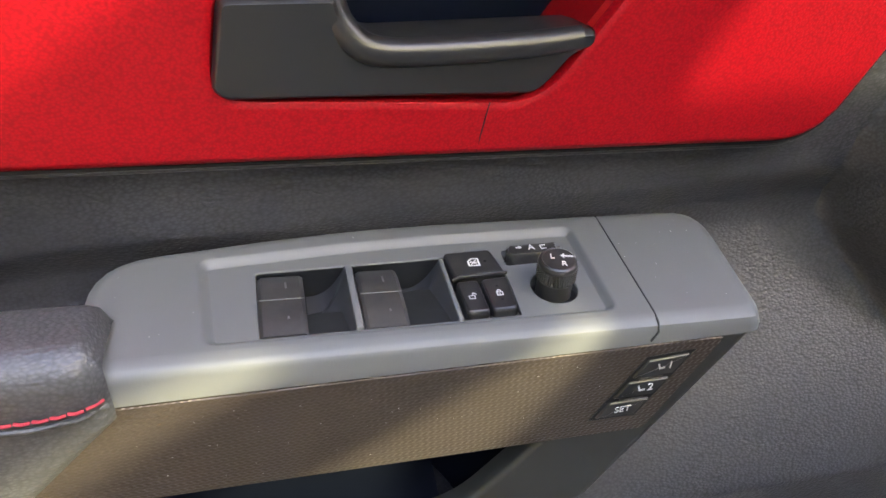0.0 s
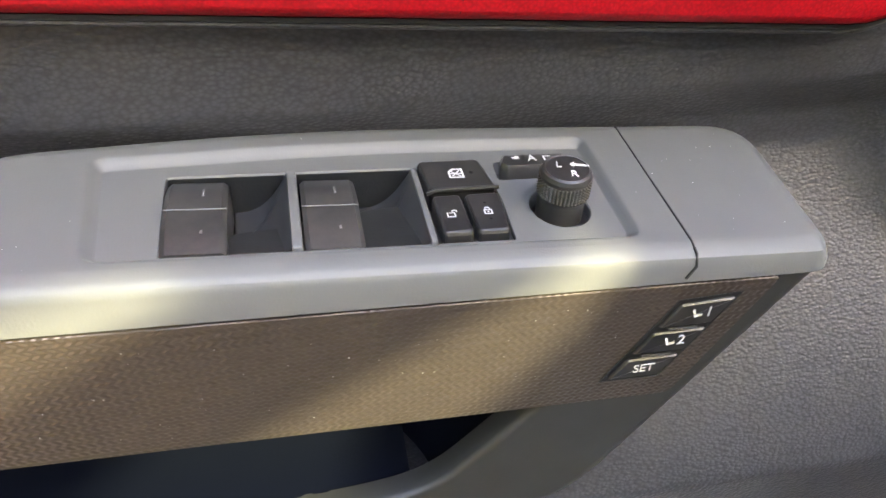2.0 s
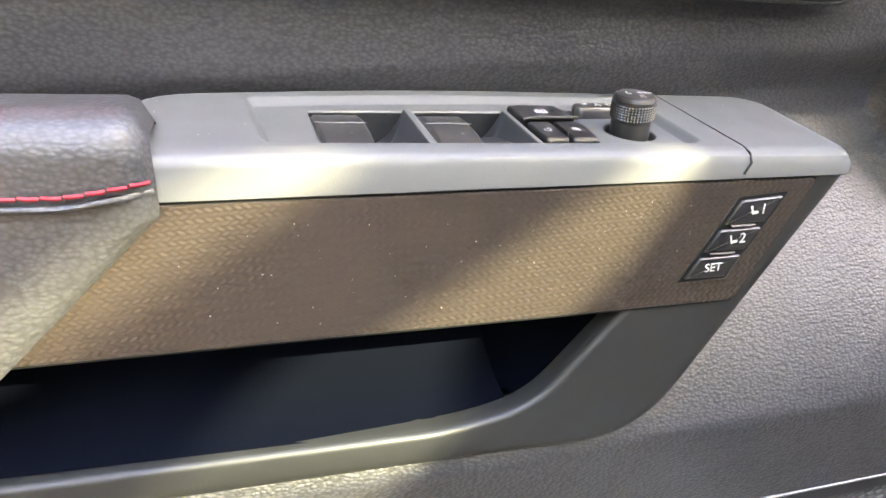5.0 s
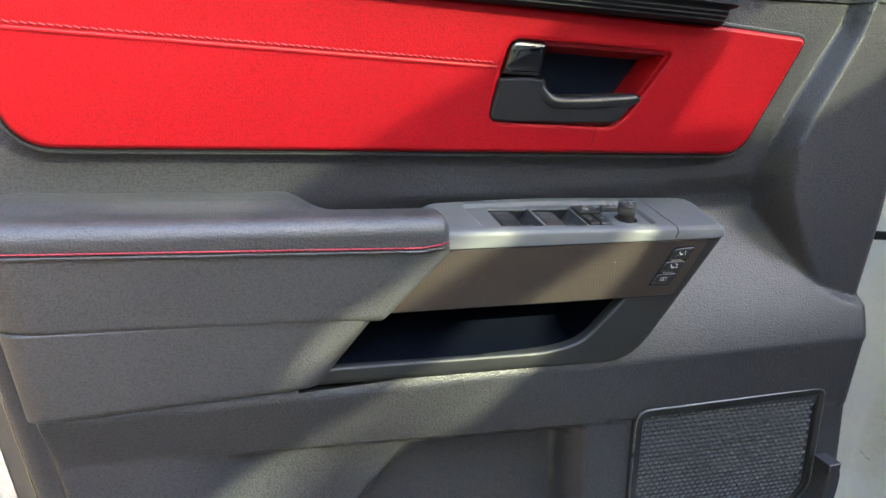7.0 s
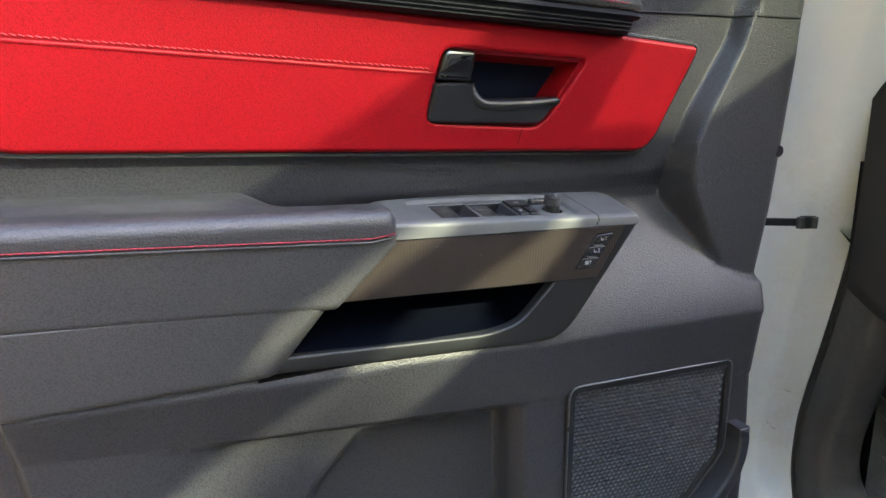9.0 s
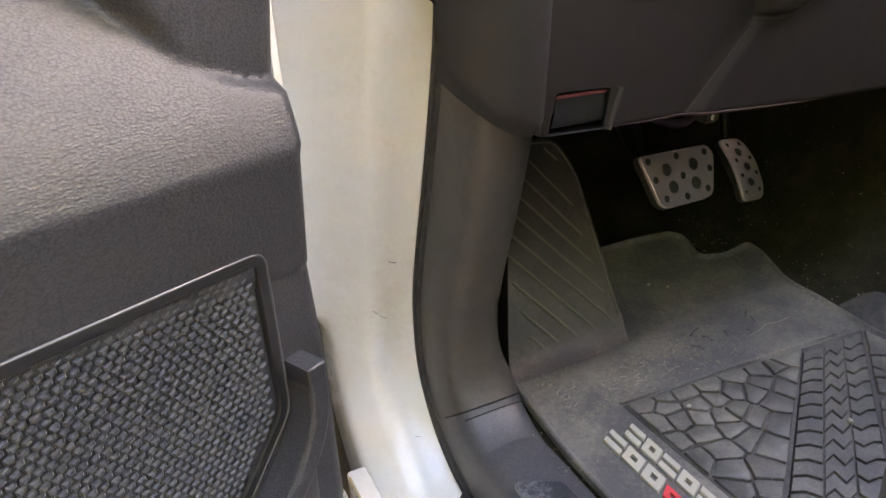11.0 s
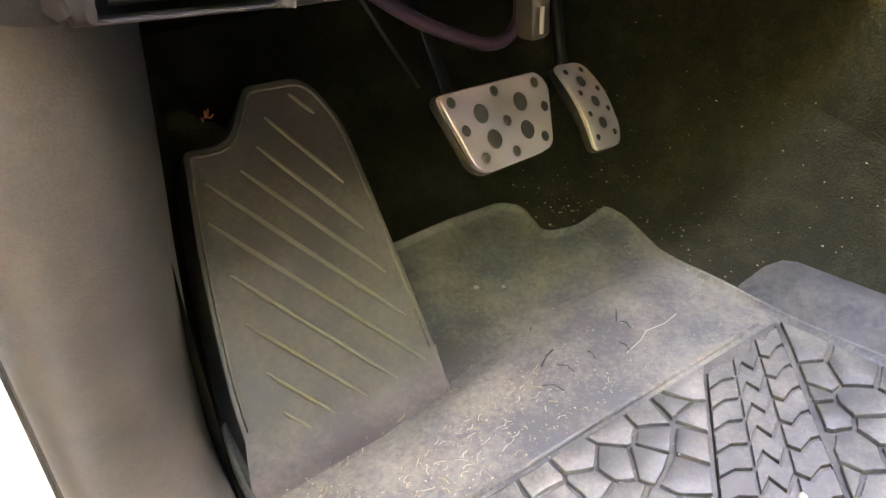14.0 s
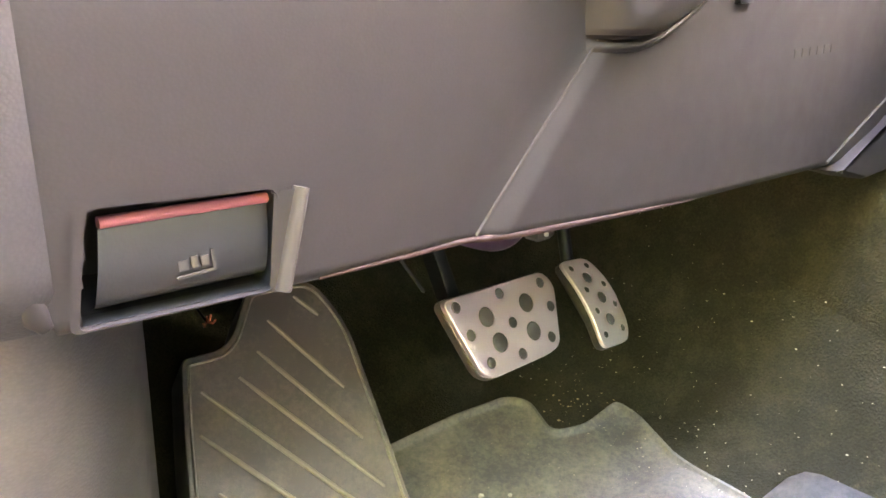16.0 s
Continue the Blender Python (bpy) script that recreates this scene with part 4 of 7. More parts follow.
# The frame's highlight, drawn as a tube in the paler grille plastic.
part("grille_rim", tube([low(a, b, 0.0036) for a, b in inset(GRILLE, 0.0012)], 0.0011, 6, closed=True), GRILLE_MAT, grille, "thin rim with its highlight painted pale", smooth=60)
bin_line = spline3([(0.3832, 0.222, 0.800), (0.3838, 0.220, 0.790), (0.3800, 0.213, 0.765), (0.3660, 0.210, 0.738), (0.34, 0.208, 0.712), (0.30, 0.207, 0.69), (0.18, 0.207, 0.672), (0.0, 0.208, 0.680), (-0.2, 0.21, 0.70)], 6)
BIN_SECTION = [(-0.0075, 0.256), (-0.0075, 0.2150), (-0.0062, 0.2130), (-0.0040, 0.2122), (0.0050, 0.2126), (0.0075, 0.2142), (0.0085, 0.2175), (0.0105, 0.245)]


def bin_lip(s, t):
    """A squared lip carried along the bin's edge."""
    i = round(s * (len(bin_line) - 1))
    p, d = bin_line[i], bin_line[min(i + 1, len(bin_line) - 1)] - bin_line[max(i - 1, 0)]
    n = Vector((d.z, -d.x)).normalized()
    o, y = BIN_SECTION[round(t * (len(BIN_SECTION) - 1))]
    return (p.x + n.x * o, y, p.z + n.y * o)


part("bin_lip", grid(len(bin_line) - 1, len(BIN_SECTION) - 1, bin_lip), LEATHER, door, "black moulded lip of the lower door bin", smooth=50)
part("lip_end", slab([(0.3755, 0.8105), (0.3915, 0.8105), (0.3905, 0.795), (0.3765, 0.795)][::-1], [(0, -0.018), (0, 0.0232), (0.001, 0.0242)], low), LEATHER, door, "squared end of the bin lip", smooth=40)
part("bin_front", grid(40, 3, lambda s, t: (Vector(bin_line[round(s * (len(bin_line) - 1))]) + Vector((0, 0.012 + 0.006 * t, -0.11 * t)))[:]), LEATHER, door, "black lower door bin", smooth=60)


# dust caught on the console
dust_rng = random.Random(12)
bm = bmesh.new()
for k in range(150):
    r = 0.00015 * dust_rng.uniform(0.6, 1.8)
    if k < 60:
        x, z = dust_rng.uniform(-0.09, 0.135), dust_rng.uniform(1.052, 1.094)
        base = Vector(flat(x, z, 0.0015)) if inside(inset(STRIP, 0.004), x, z) else None
        up = Vector((0, -1, 0))
    else:
        x, y = dust_rng.uniform(-0.07, 0.195), dust_rng.uniform(0.215, 0.284)
        base = Vector(top_place(x, y, 0.0001)) if not inside(inset(RECESS, -0.002), x, y) else None
        up = Vector((0, 0, 1))
    if base is None:
        continue
    side = up.orthogonal().normalized()
    ring_v = [bm.verts.new(base + (side * math.cos(a * 1.257) + up.cross(side) * math.sin(a * 1.257)) * r * dust_rng.uniform(0.5, 1.4)) for a in range(5)]
    tip = bm.verts.new(base + up * r * 0.8)
    for a in range(5):
        bm.faces.new((ring_v[a], ring_v[(a + 1) % 5], tip))
tagged(link("dust_specks", bm, PRINT), "pale dust specks on the door console", "dust", kind="stuff")

# ---- painted shell of the door, latch edge and mirror ----
def end_in(z):
    return piece(z, [(0.55, -0.392), (0.889, -0.434), (1.147, -0.462), (1.3, -0.480), (1.45, -0.484)])


def end_out(z):
    return piece(z, [(0.55, -0.39), (0.70, -0.435), (0.855, -0.482), (0.908, -0.496), (0.976, -0.510), (1.031, -0.517), (1.136, -0.521), (1.45, -0.521)])


part("edge_strip", grid(3, 40, lambda s, t: (lerp(door_left(lerp(0.58, 1.4, t)), end_in(lerp(0.58, 1.4, t)) - 0.001, s), lerp(trim_y(door_left(lerp(0.58, 1.4, t)) + 0.001, lerp(0.58, 1.4, t)) + 0.0015, 0.292, s), lerp(0.58, 1.4, t))), PAD, door, "black leather-look edge of the trim", smooth=60)
LATCH = rounded([(-0.4985, 1.1215), (-0.4785, 1.1195), (-0.4775, 1.1025), (-0.484, 1.0975), (-0.5045, 1.0965)], [0.003, 0.006, 0.006, 0.004, 0.001], 4)


def end_face(a, b, d):
    """The painted latch end: (x, z, depth) on a face that runs outwards and back."""
    k = (a - end_in(b)) / (end_out(b) - end_in(b))
    return (a, lerp(0.290, 0.362, k) - d, b)


def shell_end():
    zs = [0.58 + 0.041 * i for i in range(21)]
    inner = [(end_in(z), z) for z in zs]
    outer = [(end_out(z), z) for z in reversed(zs)]
    return panel(inner + outer, [(0, 0)], [(LATCH, [(0, 0), (0.0, -0.003), (0.001, -0.02)])], end_face)


shell = part("door_shell", shell_end(), WHITE, door, "white painted latch edge of the door", smooth=60)
part("outer_flange", grid(4, 40, lambda s, t: (end_out(lerp(0.58, 1.4, t)) - 0.004 * s, 0.362 + 0.05 * s, lerp(0.58, 1.4, t))), WHITE, shell, smooth=60)
part("outer_skin", grid(6, 40, lambda s, t: (lerp(end_out(lerp(0.58, 1.36, t)) - 0.026, end_out(lerp(0.58, 1.36, t)) - 0.075, s), 0.385 + 0.016 * s + 0.02 * s * s, lerp(0.58, 1.36, t))), WHITE, door, "white outer skin with a turned-in flange", smooth=60)
part("skin_panel", slab([(-0.595, 0.56), (0.46, 0.56), (0.47, 1.34), (-0.595, 1.36)], [(0, 0.0), (0.0, 0.006), (0.006, 0.008)], lambda a, b, d: (a, 0.43 - d, b)), WHITE, door, "white outer door skin")
part("edge_seal", tube([(end_out(z) - 0.014, 0.372, z) for z in [0.58 + 0.02 * i for i in range(41)]], 0.0115, 10), RUBBER, door, "black rubber door seal", smooth=60)
for z in (0.93, 1.0, 1.072):
    part("seal_clip", tube([(end_out(z) - 0.012, 0.362, z), (end_out(z) - 0.0125, 0.3595, z)], 0.0015, 8), DARK, door)
part("latch", box(-0.505, -0.474, 0.325, 0.345, 1.094, 1.124, 0.002), DARK, door, "black door latch in its opening")
part("latch_claw", tube([(-0.498, 0.324, 1.115), (-0.491, 0.322, 1.109), (-0.488, 0.322, 1.102)], 0.0028, 8), STEEL_DARK, door)
part("latch_lip", tube([end_face(a, b, 0.0004) for a, b in inset(LATCH, -0.0008)][12:], 0.0016, 6), SATIN, shell, smooth=60)
bolt = part("bolt_hole", tube([end_face(-0.466, 0.9655, 0.004), end_face(-0.466, 0.9655, -0.012)], lambda k: 0.0098, 20), SATIN, shell, "grey plug with a dark socket")
part("bolt_socket", tube([end_face(-0.4664, 0.9650, 0.0048), end_face(-0.4664, 0.9650, -0.004)], lambda k: 0.0062, 16), DARK, bolt)
part("hinge_end", slab([(0.25, 0.56), (0.43, 0.56), (0.43, 1.32), (0.25, 1.32)], [(0, 0), (0, 0.006)], lambda a, b, d: (0.43 + d + 0.02 * (a - 0.25), 0.02 + a, b)), WHITE, door, "white hinge edge of the door")
part("door_glass_run", box(-0.45, 0.26, 0.292, 0.312, 1.27, 1.325, 0.003), RUBBER, door, "black window seal")

mirror = thing("side_mirror", (0.25, 0.5, 1.3), "black door mirror with folding arm outside the window", "mirror")
MIR = rounded([(0.085, 1.52), (0.101, 1.357), (0.217, 1.347), (0.230, 1.52)], [0.03, 0.018, 0.016, 0.03], 6)
housing = part("mirror_housing", panel(inset(MIR, -0.009), [(0.02, -0.09), (0.003, -0.05), (0, -0.006), (0.002, -0.001), (0.004, 0)], [(inset(MIR, 0.001), [(0, 0), (0.001, -0.004)])], lambda a, b, d: (a, 0.555 - d - 0.5 * (a - 0.1), b)), NAVY, mirror, "glossy black housing", smooth=50)
part("mirror_glass", slab(MIR, [(0, -0.008), (0, -0.004)], lambda a, b, d: (a, 0.555 - d - 0.5 * (a - 0.1), b)), MIRROR, mirror, "mirror glass")
part("mirror_arm", slab(rounded([(0.238, 1.335), (0.300, 1.335), (0.300, 1.43), (0.25, 1.43)], 0.006, 3), [(0.003, -0.04), (0, -0.035), (0, 0.02), (0.003, 0.024)], lambda a, b, d: (a, 0.56 - d, b)), NAVY, mirror, "glossy black folding arm", smooth=40)
part("arm_cover", slab(rounded([(0.305, 1.32), (0.43, 1.32), (0.42, 1.362), (0.310, 1.364)], 0.006, 3), [(0.003, -0.04), (0, -0.035), (0, 0.02), (0.003, 0.024)], lambda a, b, d: (a, 0.55 - d, b)), SATIN, mirror, "grey arm cover", smooth=40)
part("arm_cover", slab(rounded([(0.310, 1.368), (0.418, 1.367), (0.41, 1.46), (0.318, 1.46)], 0.006, 3), [(0.003, -0.04), (0, -0.035), (0, 0.02), (0.003, 0.024)], lambda a, b, d: (a, 0.55 - d, b)), SATIN, mirror, "grey arm cover", smooth=40)


# ================= the cab =================
def cp(u, v, w):
    return tuple(CAB @ Vector((u, v, w)))


# edge of the door opening, in the cab's (v, w), from the windscreen pillar down and back along the sill
OPENING = spline3([(0.33, 1.48, 0), (0.405, 1.28, 0), (0.444, 1.165, 0), (0.473, 1.06, 0), (0.489, 0.98, 0), (0.522, 0.869, 0), (0.556, 0.769, 0), (0.572, 0.70, 0), (0.568, 0.622, 0), (0.528, 0.56, 0), (0.465, 0.527, 0), (0.394, 0.523, 0), (0.2, 0.523, 0), (-0.1, 0.523, 0), (-0.6, 0.523, 0)], 8)


def opening_normals():
    out = []
    for i in range(len(OPENING)):
        d = (OPENING[min(i + 1, len(OPENING) - 1)] - OPENING[max(i - 1, 0)]).normalized()
        out.append(Vector((d.y, -d.x, 0)))
    return out


NORMALS = opening_normals()


def sweep(profile, i0, i1, twist=None):
    """A profile of (u, inward offset) carried along the opening's edge."""
    bm = bmesh.new()
    rows = []
    for i in range(i0, i1 + 1):
        p, n = OPENING[i], NORMALS[i]
        prof = profile(i, p) if callable(profile) else profile
        rows.append([bm.verts.new(cp(u, p.x + n.x * o, p.y + n.y * o)) for u, o in prof])
    for r0, r1 in zip(rows, rows[1:]):
        for k in range(len(r0) - 1):
            bm.faces.new((r0[k], r1[k], r1[k + 1], r0[k + 1]))
    return bm


def index_near(v, w):
    return min(range(len(OPENING)), key=lambda i: (OPENING[i].x - v) ** 2 + (OPENING[i].y - w) ** 2)


LAST = len(OPENING) - 1
I_TOP, I_KICK, I_SEAM = index_near(0.41, 1.26), index_near(0.494, 0.965), index_near(0.545, 0.575)
cab = thing("pickup_cab", cp(1.1, -0.3, 0.3), "white pickup cab with an open driver's doorway", "pickup truck")
JAMB = [(0.408, 0.001), (0.403, -0.003), (0.372, -0.006), (0.352, -0.007), (0.345, -0.010), (0.325, -0.030), (0.31, -0.032), (0.285, -0.034), (0.275, -0.05), (0.272, -0.1)]
JAMB_LOW = JAMB[:6] + [(0.3195, -0.034), (0.3165, -0.045), (0.316, -0.075), (0.316, -0.1)]


def jamb_profile(i, p):
    """Narrower at the foot of the pillar, where the hinge cavity begins."""
    k = smooth01((0.74 - p.y) / 0.08)
    return [(lerp(a[0], b[0], k), lerp(a[1], b[1], k)) for a, b in zip(JAMB, JAMB_LOW)]


jamb = part("door_jamb", sweep(jamb_profile, 0, LAST), WHITE, cab, "white painted door jamb with dirt", smooth=45)
seal = part("door_seal", tube([cp(0.4065, OPENING[i].x + NORMALS[i].x * 0.006, OPENING[i].y + NORMALS[i].y * 0.006) for i in range(LAST + 1)], 0.0062, 10), RUBBER_CLEAN, cab, "black rubber seal round the doorway", smooth=60)
part("seal_lip", tube([cp(0.4005, OPENING[i].x + NORMALS[i].x * 0.002, OPENING[i].y + NORMALS[i].y * 0.002) for i in range(LAST + 1)], 0.0028, 8), RUBBER_CLEAN, seal, smooth=60)


def trim_profile(i, p):
    h = smooth01((p.y - 0.9) / 0.3)
    o = lerp(0.078, 0.05, h)
    low = [(0.404, 0.0), (0.402, o * 0.5), (0.404, o * 0.8), (0.409, o * 0.94), (0.418, o), (0.445, o + 0.004), (0.464, o), (0.474, o * 0.93), (0.481, o * 0.8), (0.486, o * 0.4), (0.49, -0.05), (0.50, -0.16)]
    high = [(0.404, 0.0), (0.402, o * 0.5), (0.404, o * 0.8), (0.409, o * 0.94), (0.418, o), (0.432, o + 0.003), (0.444, o), (0.456, o * 0.92), (0.468, o * 0.74), (0.482, o * 0.46), (0.496, 0.002), (0.510, -0.2)]
    k = smooth01((p.y - 0.585) / 0.12)
    return [(lerp(a[0], b[0], k), lerp(a[1], b[1], k)) for a, b in zip(low, high)]


def pillar_profile(i, p):
    """Narrower than the kick panel that it stands on."""
    return [(0.404 + 0.42 * (u - 0.404), 0.42 * o) for u, o in trim_profile(i, p)[:9]] + [(0.442, -0.2)]


kick = part("kick_panel", sweep(trim_profile, I_KICK, I_SEAM), KICK, cab, "dark grey grained kick panel", smooth=50)
scuff = part("scuff_plate", sweep(trim_profile, I_SEAM, LAST), SILLM, cab, "dusty black scuff plate on the sill", smooth=50)
part("pillar_trim", sweep(pillar_profile, 0, I_KICK), DASH, cab, "black trim of the windscreen pillar", smooth=50)
for i, dark in ((I_KICK, 0), (I_SEAM, 1)):
    p, n = OPENING[i], NORMALS[i]
    part("trim_joint", tube([cp(u, p.x + n.x * (o + 0.0002), p.y + n.y * (o + 0.0002)) for u, o in trim_profile(i, p)[1:7 if i == I_KICK else 10]], 0.0011, 6), DARK, kick, smooth=60)
part("fold_line", tube([cp(u, OPENING[I_SEAM + 2].x + NORMALS[I_SEAM + 2].x * (o - 0.0001), OPENING[I_SEAM + 2].y + NORMALS[I_SEAM + 2].y * (o - 0.0001)) for u, o in trim_profile(I_SEAM + 2, OPENING[I_SEAM + 2])[3:9]], 0.0007, 6), DARK, scuff, smooth=60)
PADPLATE = rounded([(0.4125, 0.392), (0.4545, 0.372), (0.4585, -0.4), (0.4105, -0.4)], [0.008, 0.008, 0.004, 0.004], 4)
part("step_pad", slab(PADPLATE, [(0, -0.004), (0, 0.0012), (0.001, 0.0018)], lambda a, b, d: cp(a, b, 0.6035 + d)), STEP_PAD, scuff, "smooth black pad rubbed pale by shoes", smooth=40)
part("outer_sill_pad", slab(rounded([(0.399, 0.466), (0.376, 0.450), (0.352, 0.40), (0.345, -0.4), (0.399, -0.4)], [0.006, 0.02, 0.03, 0.002, 0.002], 5), [(0, -0.003), (0, 0.002), (0.002, 0.0035)], lambda a, b, d: cp(a, b, 0.5265 + d - 0.12 * (0.399 - a) + 0.25 * max(0.0, b - 0.43))), PLASTIC, cab, "black grained sill protector", smooth=40)

I_BEAD = index_near(0.555, 0.77)
scuff_rng = random.Random(31)
for k in range(6):
    i = I_BEAD + scuff_rng.randrange(0, 40)
    p, n = OPENING[min(i, LAST - 1)], NORMALS[min(i, LAST - 1)]
    d = OPENING[min(i, LAST - 1) + 1] - p
    u0, ln = scuff_rng.uniform(0.355, 0.392), scuff_rng.uniform(0.1, 0.35)
    part("paint_scuff", tube([cp(u0 + 0.004 * j * scuff_rng.uniform(0.4, 1.2), p.x + d.x * ln * j + n.x * -0.0052, p.y + d.y * ln * j + n.y * -0.0052) for j in range(3)], 0.00025, 4), DARK, jamb, smooth=60)

# check strap between jamb and door
strap = part("check_strap", slab(rounded([(-0.03, -0.006), (0.145, -0.006), (0.15, 0.006), (-0.03, 0.006)], 0.002, 2), [(0.001, -0.003), (0, -0.002), (0, 0.002), (0.001, 0.003)], lambda a, b, d: (0.405 + a * 0.72, 0.33 - a * 0.45 + d, 1.048 + b * 0.8)), DARK, cab, "black door check strap")
part("strap_bracket", box(-0.009, 0.011, -0.008, 0.008, -0.005, 0.005, 0.002, place=lambda a, b, c: cp(0.335 + a, 0.468 + c, 1.048 + b)), DARK, strap, "greasy black bracket")
part("strap_roller", tube([cp(0.325, 0.464, 1.041), cp(0.325, 0.464, 1.055)], 0.005, 10), RUBBER, strap)
part("strap_pin", tube([cp(0.341, 0.461, 1.042), cp(0.341, 0.461, 1.056)], 0.004, 10), RUBBER, strap)

# outer body, roof and pillars, partly unseen, that shade the doorway
part("front_fender", slab([(0.55, 0.38), (1.9, 0.38), (1.9, 1.22), (0.55, 1.30)], [(0, 0), (0, 0.01), (0.008, 0.014)], lambda a, b, d: cp(0.262 - d, a, b)), WHITE, cab, "white front wing")
# Dark steel colour stands in for body paint in shade.
part("gap_lining", slab([(0.24, 0.36), (0.40, 0.36), (0.40, 1.3), (0.24, 1.3)], [(0, 0), (0, 0.01)], lambda a, b, d: cp(a, 0.66 - d, b)), STEEL_DARK, cab, "lining behind the wing, coloured as paint in shade")
part("rocker_panel", slab(rounded([(0.275, 0.50), (0.29, 0.34), (0.38, 0.34), (0.38, 0.50)], 0.02, 4), [(0, -1.6), (0, 0.52), (0.004, 0.524)], lambda a, b, d: cp(a, d, b)), WHITE, cab, "white rocker panel", smooth=50)
for u0, u1, v1, w1 in ((0.297, 0.3195, 0.487, 0.541), (0.281, 0.2925, 0.485, 0.524)):
    flange_body = part("sill_flange", box(u0, u1, v1 - 0.07, v1 + 0.06, 0.40, w1, 0.004, place=cp), WHITE, cab, "folded white sill flange with cream edges", smooth=30)
    part("flange_edge", tube([cp(u0 + 0.001, v1 - 0.068, 0.41), cp(u0 + 0.001, v1 - 0.068, w1 - 0.002), cp(u0 + 0.001, v1 + 0.05, w1 - 0.001)], 0.0014, 6), SEALANT, flange_body, smooth=60)
bracket = part("hinge_bracket", box(0.0, 0.10, 0.0, 0.012, 0.0, 0.17, 0.006, place=lambda a, b, c: cp(0.20 + a * 0.9, 0.50 + b + 0.35 * a, 0.42 + c)), STEEL_DARK, cab, "grey steel hinge plate with bolt holes")
for a, c in ((0.02, 0.14), (0.075, 0.05)):
    part("bolt", tube([cp(0.20 + a * 0.9, 0.498 + 0.35 * a, 0.42 + c), cp(0.20 + a * 0.9, 0.494 + 0.35 * a, 0.42 + c)], 0.006, 8), DARK, bracket)
A_PILLAR = spline3([(0.395, 0.56, 1.26), (0.42, 0.40, 1.50), (0.47, 0.20, 1.74), (0.53, -0.01, 1.875)], 6)
part("windscreen_pillar", tube([cp(*p) for p in A_PILLAR], 0.055, 12), WHITE, cab, "white windscreen pillar", smooth=60)
# unseen roof, its four panes shaped to throw sun bands on the door
SUN_PANES = [rounded([(0.50, -0.20), (0.94, -0.20), (0.94, -0.70), (0.50, -0.70)], 0.02, 3),
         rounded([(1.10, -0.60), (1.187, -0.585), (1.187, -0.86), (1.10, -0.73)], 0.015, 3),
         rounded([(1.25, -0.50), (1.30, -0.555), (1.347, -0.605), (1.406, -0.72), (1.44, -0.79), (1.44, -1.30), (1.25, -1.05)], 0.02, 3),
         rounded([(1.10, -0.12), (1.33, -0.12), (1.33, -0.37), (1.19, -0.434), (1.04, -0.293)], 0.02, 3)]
ROOF = rounded([(0.44, 0.0), (2.03, 0.0), (2.03, -2.0), (0.44, -2.0)], 0.03, 3)
part("roof_panel", panel(ROOF, [(0, 1.885), (0, 1.905), (0.008, 1.912)], [(q, [(0, 1.912), (0, 1.890)]) for q in SUN_PANES], lambda a, b, d: cp(a, b, d)), WHITE, cab, "unseen white roof panel with openings that shape sun bands", smooth=50)
part("headliner", panel(inset(ROOF, 0.03), [(0, 1.880), (0, 1.870)], [(inset(q, -0.02), [(0, 1.870), (0, 1.882)]) for q in SUN_PANES], lambda a, b, d: cp(a, b, d)), PLASTIC, cab, "unseen dark headliner added to dim the cab")
for q, glass in zip(SUN_PANES, (TINTED_DARK, TINTED, TINTED, TINTED_DARK)):
    part("roof_sun_pane", slab(inset(q, -0.003), [(0, 1.894), (0, 1.899)], lambda a, b, d: cp(a, b, d)), glass, cab, "unseen tinted roof pane that lets a sun band onto the door")
# Unseen rail, linings, dark windows and rear door, added to block light.
part("roof_rail", slab([(1.93, 1.70), (2.05, 1.70), (2.05, 1.868), (1.93, 1.868)], [(0, -2.0), (0, 0.05)], lambda a, b, d: cp(a, d, b)), WHITE, cab, "unseen white roof rail added to block sun on the passenger side")
part("passenger_lining", slab([(0.60, 0.36), (0.60, 1.27), (-1.98, 1.29), (-1.98, 0.36)], [(0, -0.03), (0, -0.004)], lambda a, b, d: cp(2.0 + d, a, b)), PLASTIC, cab, "unseen dark lining added to the passenger side")
part("rear_window", slab([(0.42, 1.3), (2.0, 1.3), (2.0, 1.88), (0.42, 1.88)], [(0, 0), (0, 0.006)], lambda a, b, d: cp(a, -2.0 - d, b)), PRIVACY, cab, "unseen rear window tinted dark to block light")
part("passenger_window", slab([(0.35, 1.27), (-2.0, 1.29), (-2.0, 1.72), (0.05, 1.72)], [(0, 0), (0, 0.006)], lambda a, b, d: cp(1.99 + d, a, b)), PRIVACY, cab, "unseen passenger window tinted dark to dim the footwell")
part("rear_door", slab(rounded([(-0.95, 0.34), (-0.95, 1.3), (-2.04, 1.3), (-2.04, 0.34)], 0.04, 4), [(0, 0), (0, 0.06), (0.015, 0.075)], lambda a, b, d: cp(0.44 - d, a, b)), WHITE, cab, "unseen white rear door, closed to block light")
part("rear_door_glass", slab([(-0.97, 1.3), (-0.97, 1.88), (-2.0, 1.88), (-2.0, 1.3)], [(0, 0), (0, 0.006)], lambda a, b, d: cp(0.44 - d, a, b)), PRIVACY, cab, "unseen rear door glass tinted dark to block light")
part("passenger_pillar", tube([cp(2.4 - p.x, p.y, p.z) for p in A_PILLAR], 0.055, 12), WHITE, cab, "white passenger side windscreen pillar", smooth=60)
part("passenger_side", slab(rounded([(0.62, 0.34), (0.62, 1.28), (-2.0, 1.30), (-2.0, 0.34)], 0.05, 4), [(0, 0), (0, 0.08), (0.02, 0.1)], lambda a, b, d: cp(2.0 + d, a, b)), WHITE, cab, "white passenger side")
